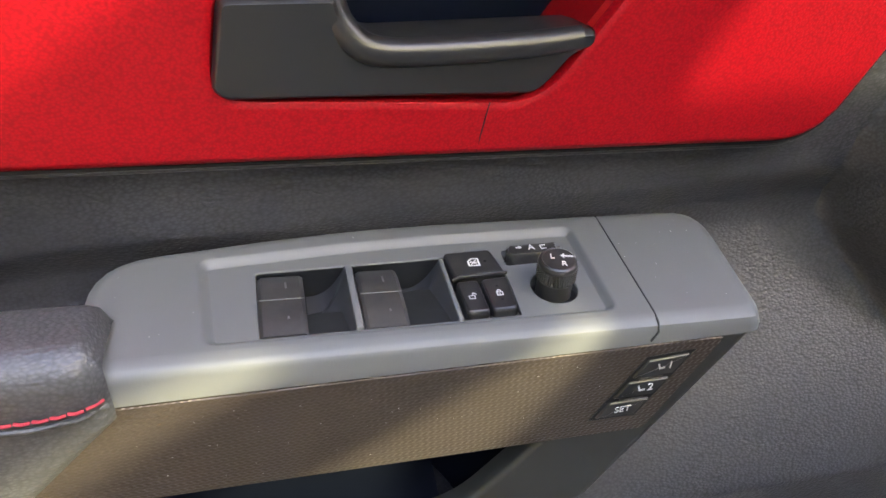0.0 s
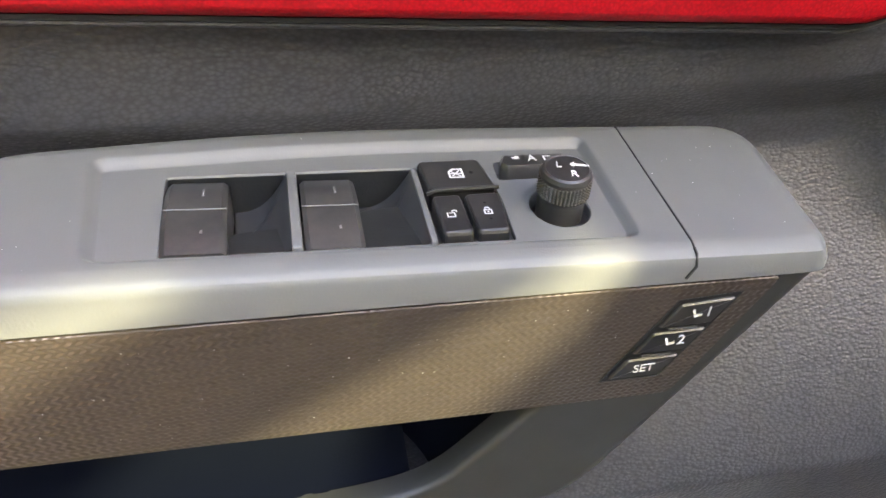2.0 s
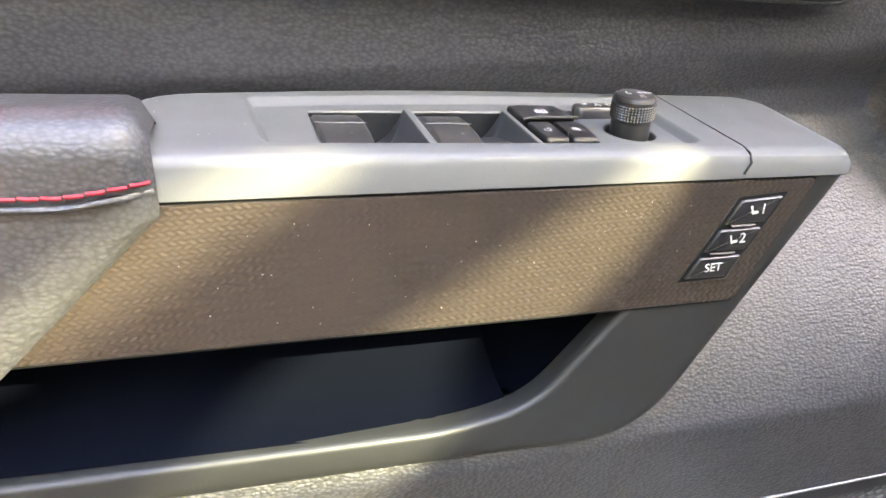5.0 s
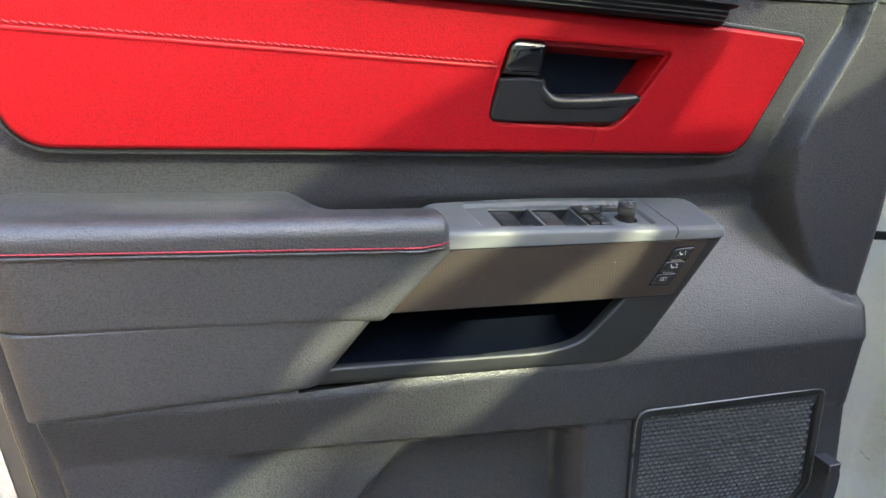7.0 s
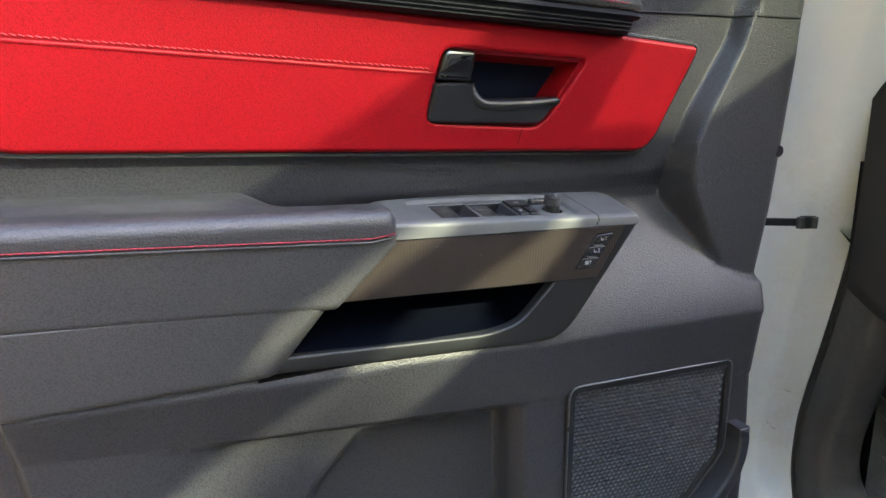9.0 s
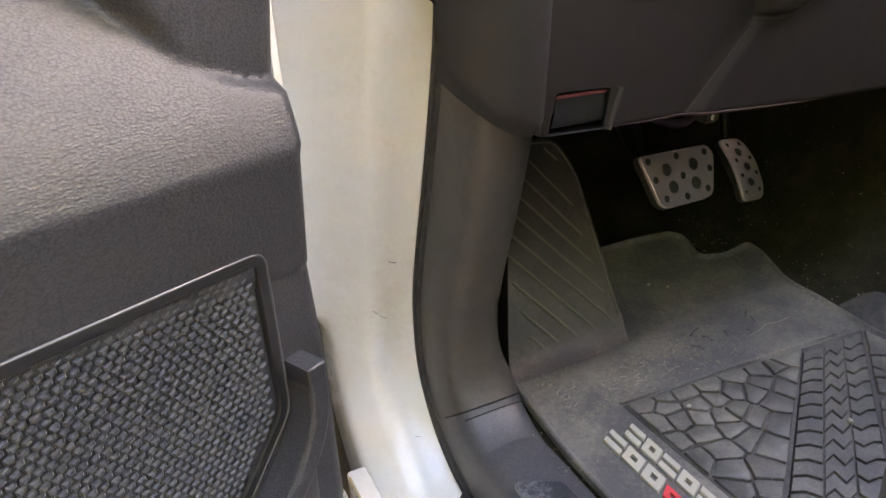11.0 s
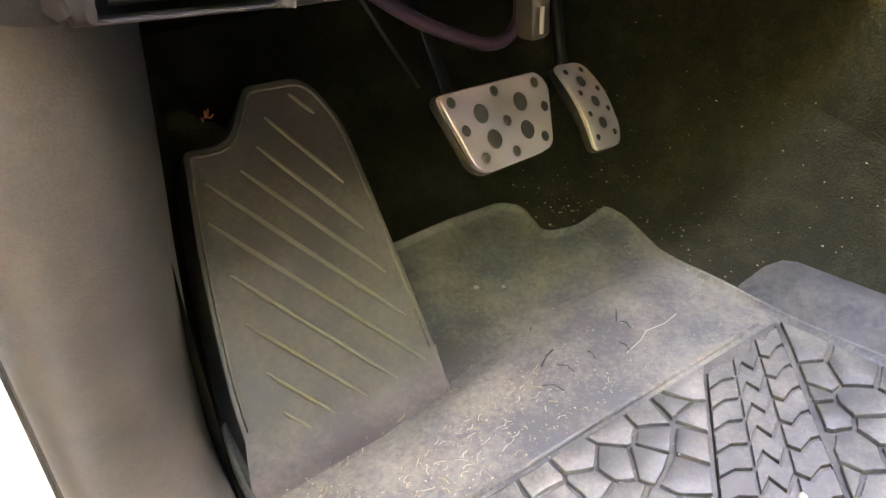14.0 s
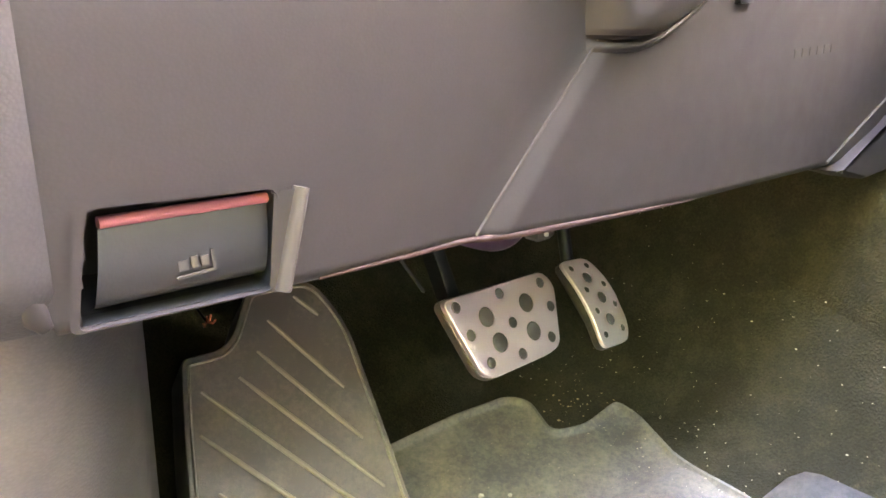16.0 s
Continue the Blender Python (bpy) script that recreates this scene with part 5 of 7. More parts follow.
part("rear_wall", slab([(0.42, 0.34), (2.0, 0.34), (2.0, 1.3), (0.42, 1.3)], [(0, 0), (0, 0.08)], lambda a, b, d: cp(a, -2.0 - d, b)), WHITE, cab, "rear cab wall")
part("rear_pillar", slab([(0.42, -0.75), (0.52, -0.75), (0.52, -0.97), (0.42, -0.97)], [(0, 0.34), (0, 1.9)], lambda a, b, d: cp(a, b, d)), PLASTIC, cab, "black pillar behind the doorway")
part("bonnet", slab(rounded([(0.30, 0.75), (2.08, 0.75), (2.05, 2.0), (0.33, 2.0)], 0.1, 5), [(0, 1.15), (0, 1.23), (0.05, 1.27)], lambda a, b, d: cp(a, b, d)), WHITE, cab, "white bonnet", smooth=50)

def wheel_spin(o, profile, n=36):
    """A ring turned about the axle, which runs across the cab."""
    return grid(n, len(profile) - 1, lambda s, t: cp(o[0] + profile[round(t * (len(profile) - 1))][0], o[1] + profile[round(t * (len(profile) - 1))][1] * math.cos(2 * math.pi * s), o[2] + profile[round(t * (len(profile) - 1))][1] * math.sin(2 * math.pi * s)))


TYRE = [(-0.10, 0.22), (-0.125, 0.27), (-0.13, 0.35), (-0.115, 0.395), (0.0, 0.405), (0.115, 0.395), (0.13, 0.35), (0.125, 0.27), (0.10, 0.22)]
RIM = [(-0.10, 0.225), (-0.085, 0.205), (-0.07, 0.06), (-0.085, 0.0)]
for u, v, sign in ((0.42, 1.35, 1), (1.98, 1.35, -1), (0.42, -1.72, 1), (1.98, -1.72, -1)):
    tyre = part("tyre", wheel_spin((u, v, 0.40), TYRE), RUBBER, cab, "black road tyre", smooth=50)
    part("rim", wheel_spin((u, v, 0.40), [(sign * a, b) for a, b in RIM]), SATIN_DARK, tyre, "dark wheel rim", smooth=40)
part("chassis", slab(rounded([(0.55, -2.0), (1.85, -2.0), (1.85, 1.9), (0.55, 1.9)], 0.05, 3), [(0, 0.36), (0, 0.56), (0.01, 0.575)], lambda a, b, d: cp(a, b, d)), DARK, cab, "black underbody")

# ---- ground ----
ground = link("ground", grid(2, 2, lambda s, t: (lerp(-400, 400, s), lerp(-400, 400, t), 0.0)), STRAW)
tagged(ground, "brown pine straw and dry soil around the truck", "ground", kind="structure")


# ---- woods round the clearing, mostly unseen and added to block low sky ----
LEAF_YELLOW = material("autumn_leaf", (0.50, 0.36, 0.06), 0.6, vary=0.5, vary_scale=1.3)
LEAF_GREEN = material("green_leaf", (0.12, 0.16, 0.04), 0.6, vary=0.4, vary_scale=1.1)
BARK = material("bark", (0.10, 0.075, 0.055), 0.9, grain=1.0, grain_size=0.03, kind="noise", vary=0.3)
wood_rng = random.Random(5)


def wood_height(a):
    """Height of the wood's edge by bearing: raised by the open door to block skylight."""
    d = abs((a + math.pi) % (2 * math.pi) - math.pi)
    clear = smooth01(abs(a % (2 * math.pi) - 1.45) / 0.5 - 0.4)
    clear *= lerp(0.5, 1.0, smooth01(abs((a + 1.2 + math.pi) % (2 * math.pi) - math.pi) / 0.5 - 0.4))
    return 0.3 + clear * lerp(4.3, 16.0, smooth01((d - 1.85) / 0.5)) + 0.5 * math.sin(5 * a) + 0.3 * math.sin(13 * a + 1)


def leaf_mass(n, centre, spread, size, bm):
    for _ in range(n):
        p = Vector(centre) + Vector((wood_rng.gauss(0, spread[0]), wood_rng.gauss(0, spread[1]), wood_rng.gauss(0, spread[2])))
        p.z = max(0.1, p.z)
        a = Vector((wood_rng.gauss(0, 1), wood_rng.gauss(0, 1), wood_rng.gauss(0, 1))).normalized()
        b = a.orthogonal().normalized()
        s = size * wood_rng.uniform(0.6, 1.4)
        c = a.cross(b)
        bm.faces.new([bm.verts.new(p + b * s), bm.verts.new(p + c * s * 0.5 + a * 0.1 * s), bm.verts.new(p - b * s), bm.verts.new(p - c * s * 0.5)])
    return bm


for leaf_mat, k0, label in ((LEAF_YELLOW, 0, "yellow autumn leaves of the thicket round the clearing"), (LEAF_GREEN, 1, "green leaves of the thicket round the clearing")):
    bm = bmesh.new()
    for i in range(150):
        a = 2 * math.pi * (i + wood_rng.random()) / 150
        r = wood_rng.uniform(7.6, 10.2)
        h = wood_height(a)
        z = wood_rng.uniform(0.2, 0.9) * h
        leaf_mass(170, (r * math.cos(a), r * math.sin(a), z), (0.8, 0.8, 0.28 * h), 0.085, bm)
    ob = link("thicket_leaves", bm, leaf_mat)
    tagged(ob, label, "foliage", kind="stuff")
bm = grid(90, 6, lambda s, t: ((10.5 + 0.4 * math.sin(31 * s * 6.283) * t) * math.cos(2 * math.pi * s), (10.5 + 0.4 * math.sin(23 * s * 6.283)) * math.sin(2 * math.pi * s), t * (wood_height(2 * math.pi * s) * 0.82)))
tagged(link("far_woods", bm, LEAF_GREEN, 60), "dark woods added unseen behind the thicket to block low sky", "woods", kind="structure")
for i in range(14):
    a = 2 * math.pi * (i + 0.6 * wood_rng.random()) / 14
    r = wood_rng.uniform(8.0, 9.6)
    h = wood_height(a)
    if h < 3:
        continue
    x, y = r * math.cos(a), r * math.sin(a)
    tree = thing("tree", (x, y, 0), "slim autumn tree at the edge of the wood", "tree", "trees round the clearing")
    lean = wood_rng.uniform(-0.3, 0.3)
    bm = tube([(x, y, -0.1), (x + lean * 0.3, y, h * 0.4), (x + lean, y + 0.1, h)], lambda k: 0.11 * (1 - 0.8 * k), 8)
    for j in range(5):
        z0, b = h * (0.4 + 0.1 * j), 2.4 * j + i
        tube([(x + lean * 0.6, y, z0), (x + lean * 0.6 + 0.5 * math.cos(b), y + 0.5 * math.sin(b), z0 + 0.35), (x + lean * 0.6 + 0.9 * math.cos(b), y + 0.9 * math.sin(b), z0 + 0.8)], lambda k: 0.035 * (1 - 0.7 * k), 5, bm=bm)
    part("trunk", bm, BARK, tree, smooth=60)
    bm = bmesh.new()
    for j in range(5):
        b = 2.4 * j + i
        leaf_mass(90, (x + lean * 0.6 + 0.8 * math.cos(b), y + 0.8 * math.sin(b), h * (0.45 + 0.1 * j) + 0.7), (0.35, 0.35, 0.3), 0.075, bm)
    part("crown", bm, (LEAF_YELLOW, LEAF_GREEN)[i % 2], tree)

# ================= inside the cab: floor, mat, pedals =================
def cab_box(u0, u1, v0, v1, w0, w1, bevel=0.003, bm=None):
    return box(u0, u1, v0, v1, w0, w1, bevel, bm=bm, place=cp)


def floor_z(u, v):
    z = 0.588 + 0.30 * max(0.0, v - 0.62) + 0.75 * max(0.0, v - 0.74) * 1.0
    z += 5.7 * max(0.0, u - 0.965) ** 2
    return z


carpet = link("floor_carpet", grid(50, 60, lambda s, t: cp(lerp(0.475, 1.16, s), lerp(-0.9, 0.98, t), floor_z(lerp(0.475, 1.16, s), lerp(-0.9, 0.98, t)))), CARPET, 50)
tagged(carpet, "black carpet of the footwell with crumbs", "carpet", kind="structure")
tunnel = link("tunnel_carpet", grid(30, 60, lambda s, t: cp(lerp(1.10, 1.2, s) + 0.02 * math.sin(9 * t) * (1 - s), lerp(-0.9, 1.0, t), lerp(floor_z(1.10, lerp(-0.9, 1.0, t)) - 0.004, 1.06, s) if True else 0)), CARPET, 50)
tagged(tunnel, "black carpet on the centre tunnel", "carpet", kind="structure")
wall_f = link("firewall_carpet", grid(10, 20, lambda s, t: cp(lerp(0.47, 1.2, s), 0.93 - 0.04 * t, lerp(0.75, 1.30, t))), CARPET_SHADED, 50)
tagged(wall_f, "bulkhead carpet under the dash, coloured darker as shade", "carpet", kind="structure")
side_l = link("footwell_side", grid(10, 10, lambda s, t: cp(0.485 + 0.02 * s, lerp(0.52, 0.98, s), lerp(0.55, 1.3, t))), CARPET_SHADED, 50)
tagged(side_l, "side carpet behind the kick panel, coloured darker as shade", "carpet", kind="structure")


# floor mat of black rubber
def mat_z(u, v):
    return 0.598 + 0.2 * max(0.0, v - 0.56) + 0.002 * math.exp(-((v - 0.49) / 0.03) ** 2) * smooth01((u - 0.52) / 0.05)


mat_thing = thing("floor_mat", cp(0.7, 0.4, 0.598), "black all-weather rubber floor mat with tyre-tread relief, dusty", "floor mat")


def mat_place(a, b, d):
    return cp(a, b, mat_z(a, b) + d)


MAT_OUT = rounded([(0.4795, 0.05), (0.4795, 0.40), (0.487, 0.48), (0.496, 0.56), (0.505, 0.60), (0.66, 0.62), (0.672, 0.70), (0.735, 0.703), (0.80, 0.704), (0.866, 0.698), (0.882, 0.680), (0.868, 0.634), (0.904, 0.624), (0.959, 0.632), (0.962, 0.605), (0.935, 0.524), (0.932, 0.455), (0.925, 0.40), (0.935, 0.05)],
                  [0.01, 0.02, 0.02, 0.02, 0.005, 0.005, 0.01, 0.01, 0.01, 0.012, 0.012, 0.012, 0.012, 0.01, 0.015, 0.03, 0.02, 0.02, 0.01], 4)


def mat_sheet():
    """A dense sheet cut to the outline, with a lip along its edge."""
    bm = bmesh.new()
    made = rings(bm, MAT_OUT, [(0, -0.004), (0, 0.0035), (0.0015, 0.005), (0.004, 0.0045), (0.0065, 0.001), (0.009, 0.0)], mat_place)
    inner = inset(MAT_OUT, 0.009)
    pts = []
    n = 46
    grid_v = {}
    for i in range(n):
        for j in range(62):
            u, v = 0.485 + i * 0.0102, 0.055 + j * 0.0107
            if inside(inner, u, v) and all(inside(inner, u + a, v + b) for a, b in ((0.007, 0), (-0.007, 0), (0, 0.007), (0, -0.007))):
                grid_v[i, j] = bm.verts.new(mat_place(u, v, 0.0))
    for (i, j), v in grid_v.items():
        q = [grid_v.get(k) for k in ((i, j), (i + 1, j), (i + 1, j + 1), (i, j + 1))]
        if all(q):
            bm.faces.new(q)
    bm.edges.ensure_lookup_table()
    loose = [v for v in grid_v.values() if not v.link_faces]
    for v in loose:
        bm.verts.remove(v)
    border = [e for e in bm.edges if len(e.link_faces) == 1]
    keep = set(made[0])
    border = [e for e in border if not (e.verts[0] in keep and e.verts[1] in keep)]
    bmesh.ops.triangle_fill(bm, use_beauty=True, edges=border)
    return bm


sheet = part("mat_base", mat_sheet(), MATTE_RUBBER, mat_thing, "dusty black rubber base", smooth=40)


def flange(s, t):
    v = lerp(0.06, 0.458, t)
    s *= math.sqrt(max(0.0, min(1.0, (0.4585 - v) / 0.03)))
    rise = 0.019 * s * smooth01((0.47 - v) / 0.05)
    return cp(0.928 + 0.056 * s ** 0.8, v + 0.015 * s, 0.599 + rise + 0.006 * math.sin(math.pi * s))


part("side_flange", grid(12, 30, flange), RUBBER, mat_thing, "raised rubber flange against the tunnel", smooth=60)
part("heel_ridge", tube([mat_place(lerp(0.575, 0.90, i / 14), lerp(0.4395, 0.419, i / 14), 0.0008) for i in range(15)], 0.0022, 6), MATTE_RUBBER, mat_thing, smooth=60)
part("cross_fold", grid(20, 6, lambda s, t: mat_place(lerp(0.55, 0.93, s), lerp(0.478 + 0.03 * math.sin(2.5 * s), 0.515 + 0.03 * math.sin(2.5 * s), t), 0.0004 + 0.002 * math.sin(math.pi * t))), MATTE_RUBBER, mat_thing, "raised fold across the mat", smooth=60)
crack_pts = [(0.788, 0.450), (0.809, 0.453), (0.823, 0.458), (0.843, 0.454), (0.861, 0.456)]
part("pale_crease", tube([mat_place(u, v + 0.015, 0.0022) for u, v in crack_pts], 0.0004, 5), DUSTY, mat_thing, "pale scuffed crease", smooth=60)
for pts in ([(0.735, 0.520), (0.746, 0.530), (0.760, 0.544)], [(0.728, 0.500), (0.741, 0.507), (0.750, 0.509)], [(0.818, 0.500), (0.830, 0.510), (0.838, 0.519)]):
    part("dark_crease", tube([mat_place(u, v, 0.0006) for u, v in pts], 0.0006, 5), DARK, mat_thing, "dark crack in the rubber", smooth=60)
rng = random.Random(7)
for k in range(5):
    u, v = 0.72 + 0.024 * k + rng.uniform(-0.006, 0.006), 0.475 + rng.uniform(-0.012, 0.012)
    a = rng.uniform(0.8, 2.2)
    part("short_crease", tube([mat_place(u, v, 0.0035), mat_place(u + 0.006 * math.cos(a), v + 0.009 * math.sin(a), 0.0035), mat_place(u + 0.014 * math.cos(a + 0.4), v + 0.016 * math.sin(a), 0.0018)], 0.0004, 4), DARK, mat_thing, smooth=60)

mark_rng = random.Random(23)
bm = bmesh.new()
for k in range(70):
    u, v = mark_rng.uniform(0.515, 0.70), 0.482 + mark_rng.gauss(0, 0.018)
    if not 0.445 < v < 0.535:
        continue
    a, ln = mark_rng.gauss(0.25, 0.5), mark_rng.uniform(0.003, 0.010)
    bend = mark_rng.uniform(-0.002, 0.002)
    tube([mat_place(u + ln * q * math.cos(a) - bend * 4 * q * (1 - q) * math.sin(a), v + ln * q * math.sin(a) + bend * 4 * q * (1 - q) * math.cos(a), 0.0004) for q in (0.0, 0.33, 0.67, 1.0)], mark_rng.uniform(0.00015, 0.0004), 4, bm=bm)
part("heel_scuffing", bm, DUSTY, mat_thing, "pale scuffs dragged by heels", smooth=60)["kind"] = "stuff"


# footrest wedge of the mat
def rest_place(a, b, d):
    """(u, w, thickness) on the footrest's slope."""
    n = Vector((0, -1, 0.9)).normalized()
    p = Vector((a, 0.555 + 0.9 * (b - 0.608), b)) + n * d
    return cp(*p)


REST = rounded([(0.505, 0.598), (0.668, 0.600), (0.680, 0.685), (0.690, 0.765), (0.676, 0.800), (0.622, 0.803), (0.597, 0.7775), (0.585, 0.772), (0.5560, 0.7735), (0.5325, 0.714), (0.511, 0.641)], [0.002, 0.004, 0.03, 0.02, 0.016, 0.008, 0.02, 0.01, 0.006, 0.03, 0.03], 5)
rest = part("footrest", panel(REST, [(0, -0.05), (0, 0.001), (0.001, 0.003), (0.003, 0.0036), (0.005, 0.003)], [], rest_place), REST_RUBBER, mat_thing, "ribbed rubber footrest", smooth=40)
for (u0, w0), (u1, w1) in (((0.655, 0.790), (0.668, 0.774)), ((0.627, 0.780), (0.663, 0.727)), ((0.610, 0.764), (0.660, 0.696)), ((0.590, 0.753), (0.660, 0.667)), ((0.561, 0.752), (0.658, 0.639)), ((0.550, 0.730), (0.656, 0.611)), ((0.548, 0.699), (0.628, 0.609)), ((0.543, 0.672), (0.602, 0.607)), ((0.541, 0.644), (0.573, 0.609)), ((0.540, 0.622), (0.553, 0.608))):
    part("rib", tube([rest_place(lerp(u0, u1, i / 6), lerp(w0, w1, i / 6), 0.0042) for i in range(7)], lambda k: 0.0018 - 0.0008 * abs(2 * k - 1) ** 6, 8), RIB_LIT, rest, smooth=60)

part("rest_rim", tube([rest_place(a, b, 0.0034) for a, b in inset(REST, 0.005) if b > 0.604], 0.0012, 6), TREAD, rest, "raised rim of the footrest", smooth=60)


def rest_fillet(s, t):
    u = lerp(lerp(0.508, 0.493, t), lerp(0.670, 0.658, t), s)
    v = lerp(lerp(0.5625, 0.547, t), lerp(0.547, 0.522, t), t)
    w = lerp(lerp(0.6165, 0.6000, t), lerp(0.6000, mat_z(u, 0.522) + 0.0006, t), t)
    return cp(u, v - 0.0035 * (1 - t), w + 0.0035 * (1 - t))


part("footrest_fillet", grid(20, 10, rest_fillet), REST_RUBBER, rest, smooth=60)


# tread relief: stones on either side of a diagonal zigzag track
def clip(poly, a, b, c):
    """Keeps the part of a convex polygon where a*x + b*y <= c."""
    out = []
    for i in range(len(poly)):
        p, q = poly[i - 1], poly[i]
        dp, dq = a * p[0] + b * p[1] - c, a * q[0] + b * q[1] - c
        if (dp <= 0) != (dq <= 0):
            t = dp / (dp - dq)
            out.append((lerp(p[0], q[0], t), lerp(p[1], q[1], t)))
        if dq <= 0:
            out.append(q)
    return out


def cells(region, seeds):
    """Cuts a region into the stones nearest to each seed."""
    out = []
    for i, s in enumerate(seeds):
        poly = list(region)
        for j, o in enumerate(seeds):
            if i != j and poly:
                poly = clip(poly, o[0] - s[0], o[1] - s[1], (o[0] ** 2 + o[1] ** 2 - s[0] ** 2 - s[1] ** 2) / 2)
        if poly:
            out.append(poly)
    return out


stone_rng = random.Random(5)


def tread_block(poly, height=0.0042, gap=0.0013):
    poly = poly if area2(poly) > 0 else poly[::-1]
    poly = [q for i, q in enumerate(poly) if (Vector(q) - Vector(poly[i - 1])).length > 0.0045]
    if len(poly) < 3:
        return
    p = inset(poly, gap)
    if area2(p) < 0.3 * area2(poly) or area2(p) < 0.00012:
        return
    uneven = []
    for i, a in enumerate(p):
        b = p[(i + 1) % len(p)]
        k = stone_rng.uniform(0.35, 0.65)
        e = stone_rng.uniform(-0.0011, 0.0009) if (Vector(b) - Vector(a)).length > 0.010 else 0.0
        n = Vector((b[1] - a[1], a[0] - b[0])).normalized()
        uneven += [a] + ([(lerp(a[0], b[0], k) + n.x * e, lerp(a[1], b[1], k) + n.y * e)] if e else [])
    p = uneven
    cx, cy = sum(q[0] for q in p) / len(p), sum(q[1] for q in p) / len(p)
    tu, tv, drop = stone_rng.uniform(-0.025, 0.025), stone_rng.uniform(-0.025, 0.025), stone_rng.uniform(0, 0.0006)

    def tilted(a, b, d):
        return mat_place(a, b, d + (tu * (a - cx) + tv * (b - cy) - drop if d > 0 else 0.0))
    part("tread_block", slab(p, [(0, -0.001), (0.0002, height - 0.0012), (0.0006, height - 0.0004), (0.0013, height)], tilted, back=False), TREAD, mat_thing, smooth=30)


LEFT_STONES = [(0.597, 0.427), (0.611, 0.411), (0.643, 0.418), (0.585, 0.393), (0.611, 0.388), (0.619, 0.425), (0.642, 0.398), (0.676, 0.414), (0.666, 0.396), (0.629, 0.381), (0.653, 0.370), (0.672, 0.371),
               (0.690, 0.397), (0.714, 0.418), (0.709, 0.381), (0.730, 0.391), (0.744, 0.410), (0.764, 0.404), (0.741, 0.375), (0.715, 0.364), (0.784, 0.412), (0.680, 0.355), (0.645, 0.352), (0.613, 0.335), (0.583, 0.338), (0.581, 0.364),
               (0.616, 0.359), (0.648, 0.334), (0.656, 0.316), (0.602, 0.310), (0.628, 0.297), (0.586, 0.290), (0.613, 0.274), (0.586, 0.262), (0.690, 0.336), (0.765, 0.388)]
RIGHT_STONES = [(0.868, 0.358), (0.892, 0.336), (0.828, 0.333), (0.803, 0.322), (0.868, 0.314), (0.901, 0.309), (0.880, 0.286), (0.811, 0.302), (0.835, 0.272), (0.841, 0.352), (0.880, 0.377), (0.788, 0.272), (0.782, 0.297), (0.850, 0.292),
                (0.753, 0.267), (0.790, 0.250), (0.728, 0.246), (0.752, 0.226), (0.698, 0.212), (0.722, 0.205), (0.80, 0.20), (0.84, 0.23), (0.88, 0.24), (0.77, 0.17), (0.85, 0.17), (0.90, 0.19), (0.72, 0.15), (0.80, 0.12), (0.87, 0.11), (0.905, 0.15)]
for poly in cells([(0.577, 0.434), (0.822, 0.417), (0.590, 0.246), (0.578, 0.248)], LEFT_STONES):
    tread_block(poly)
for poly in cells([(0.914, 0.409), (0.92, 0.06), (0.70, 0.06), (0.672, 0.192)], RIGHT_STONES):
    tread_block(poly)
L0, L1, R0, R1 = Vector((0.814, 0.410)), Vector((0.590, 0.240)), Vector((0.908, 0.408)), Vector((0.660, 0.186))
ROWS_Z = 13
for k in range(ROWS_Z):
    def across(t, s):
        off = piece(s, ((0.0, 0.1), (0.16, 0.0), (0.33, 0.5), (0.44, -0.35), (0.56, 0.75), (0.66, -0.1), (0.78, 0.6), (0.9, 0.2), (1.0, 0.3)))
        tt = (t + 0.6 * off) / ROWS_Z
        return tuple((L0.lerp(L1, tt)).lerp(R0.lerp(R1, tt), s))
    for cols in ((0.0, 0.16, 0.33), (0.335, 0.44, 0.56, 0.66), (0.665, 0.78, 0.9, 1.0)):
        a, b = cols[0] + 0.012, cols[-1] - 0.012
        inner = [min(b, max(a, s)) for s in cols]
        q = [across(k + 0.07, s) for s in inner] + [across(k + 0.88, s) for s in reversed(inner)]
        part("tread_block", slab(q, [(0, -0.001), (0, 0.0030), (0.0003, 0.0036)], mat_place, back=False), TREAD, mat_thing, smooth=20)
# Groove shade between the blocks, put in as a darker sheet.
part("tread_bed", slab([(0.575, 0.435), (0.913, 0.411), (0.922, 0.058), (0.70, 0.058), (0.588, 0.244), (0.577, 0.246)], [(0, -0.001), (0, 0.0006)], mat_place), RUBBER, mat_thing, "rubber tread bed, darkened for the shade in its grooves", smooth=None)
part("track_groove", tube([mat_place(*L0.lerp(L1, i / 12), 0.0006) for i in range(13)], 0.0007, 4), DARK, mat_thing, smooth=60)
part("track_groove", tube([mat_place(*R0.lerp(R1, i / 12), 0.0006) for i in range(13)], 0.0007, 4), DARK, mat_thing, smooth=60)


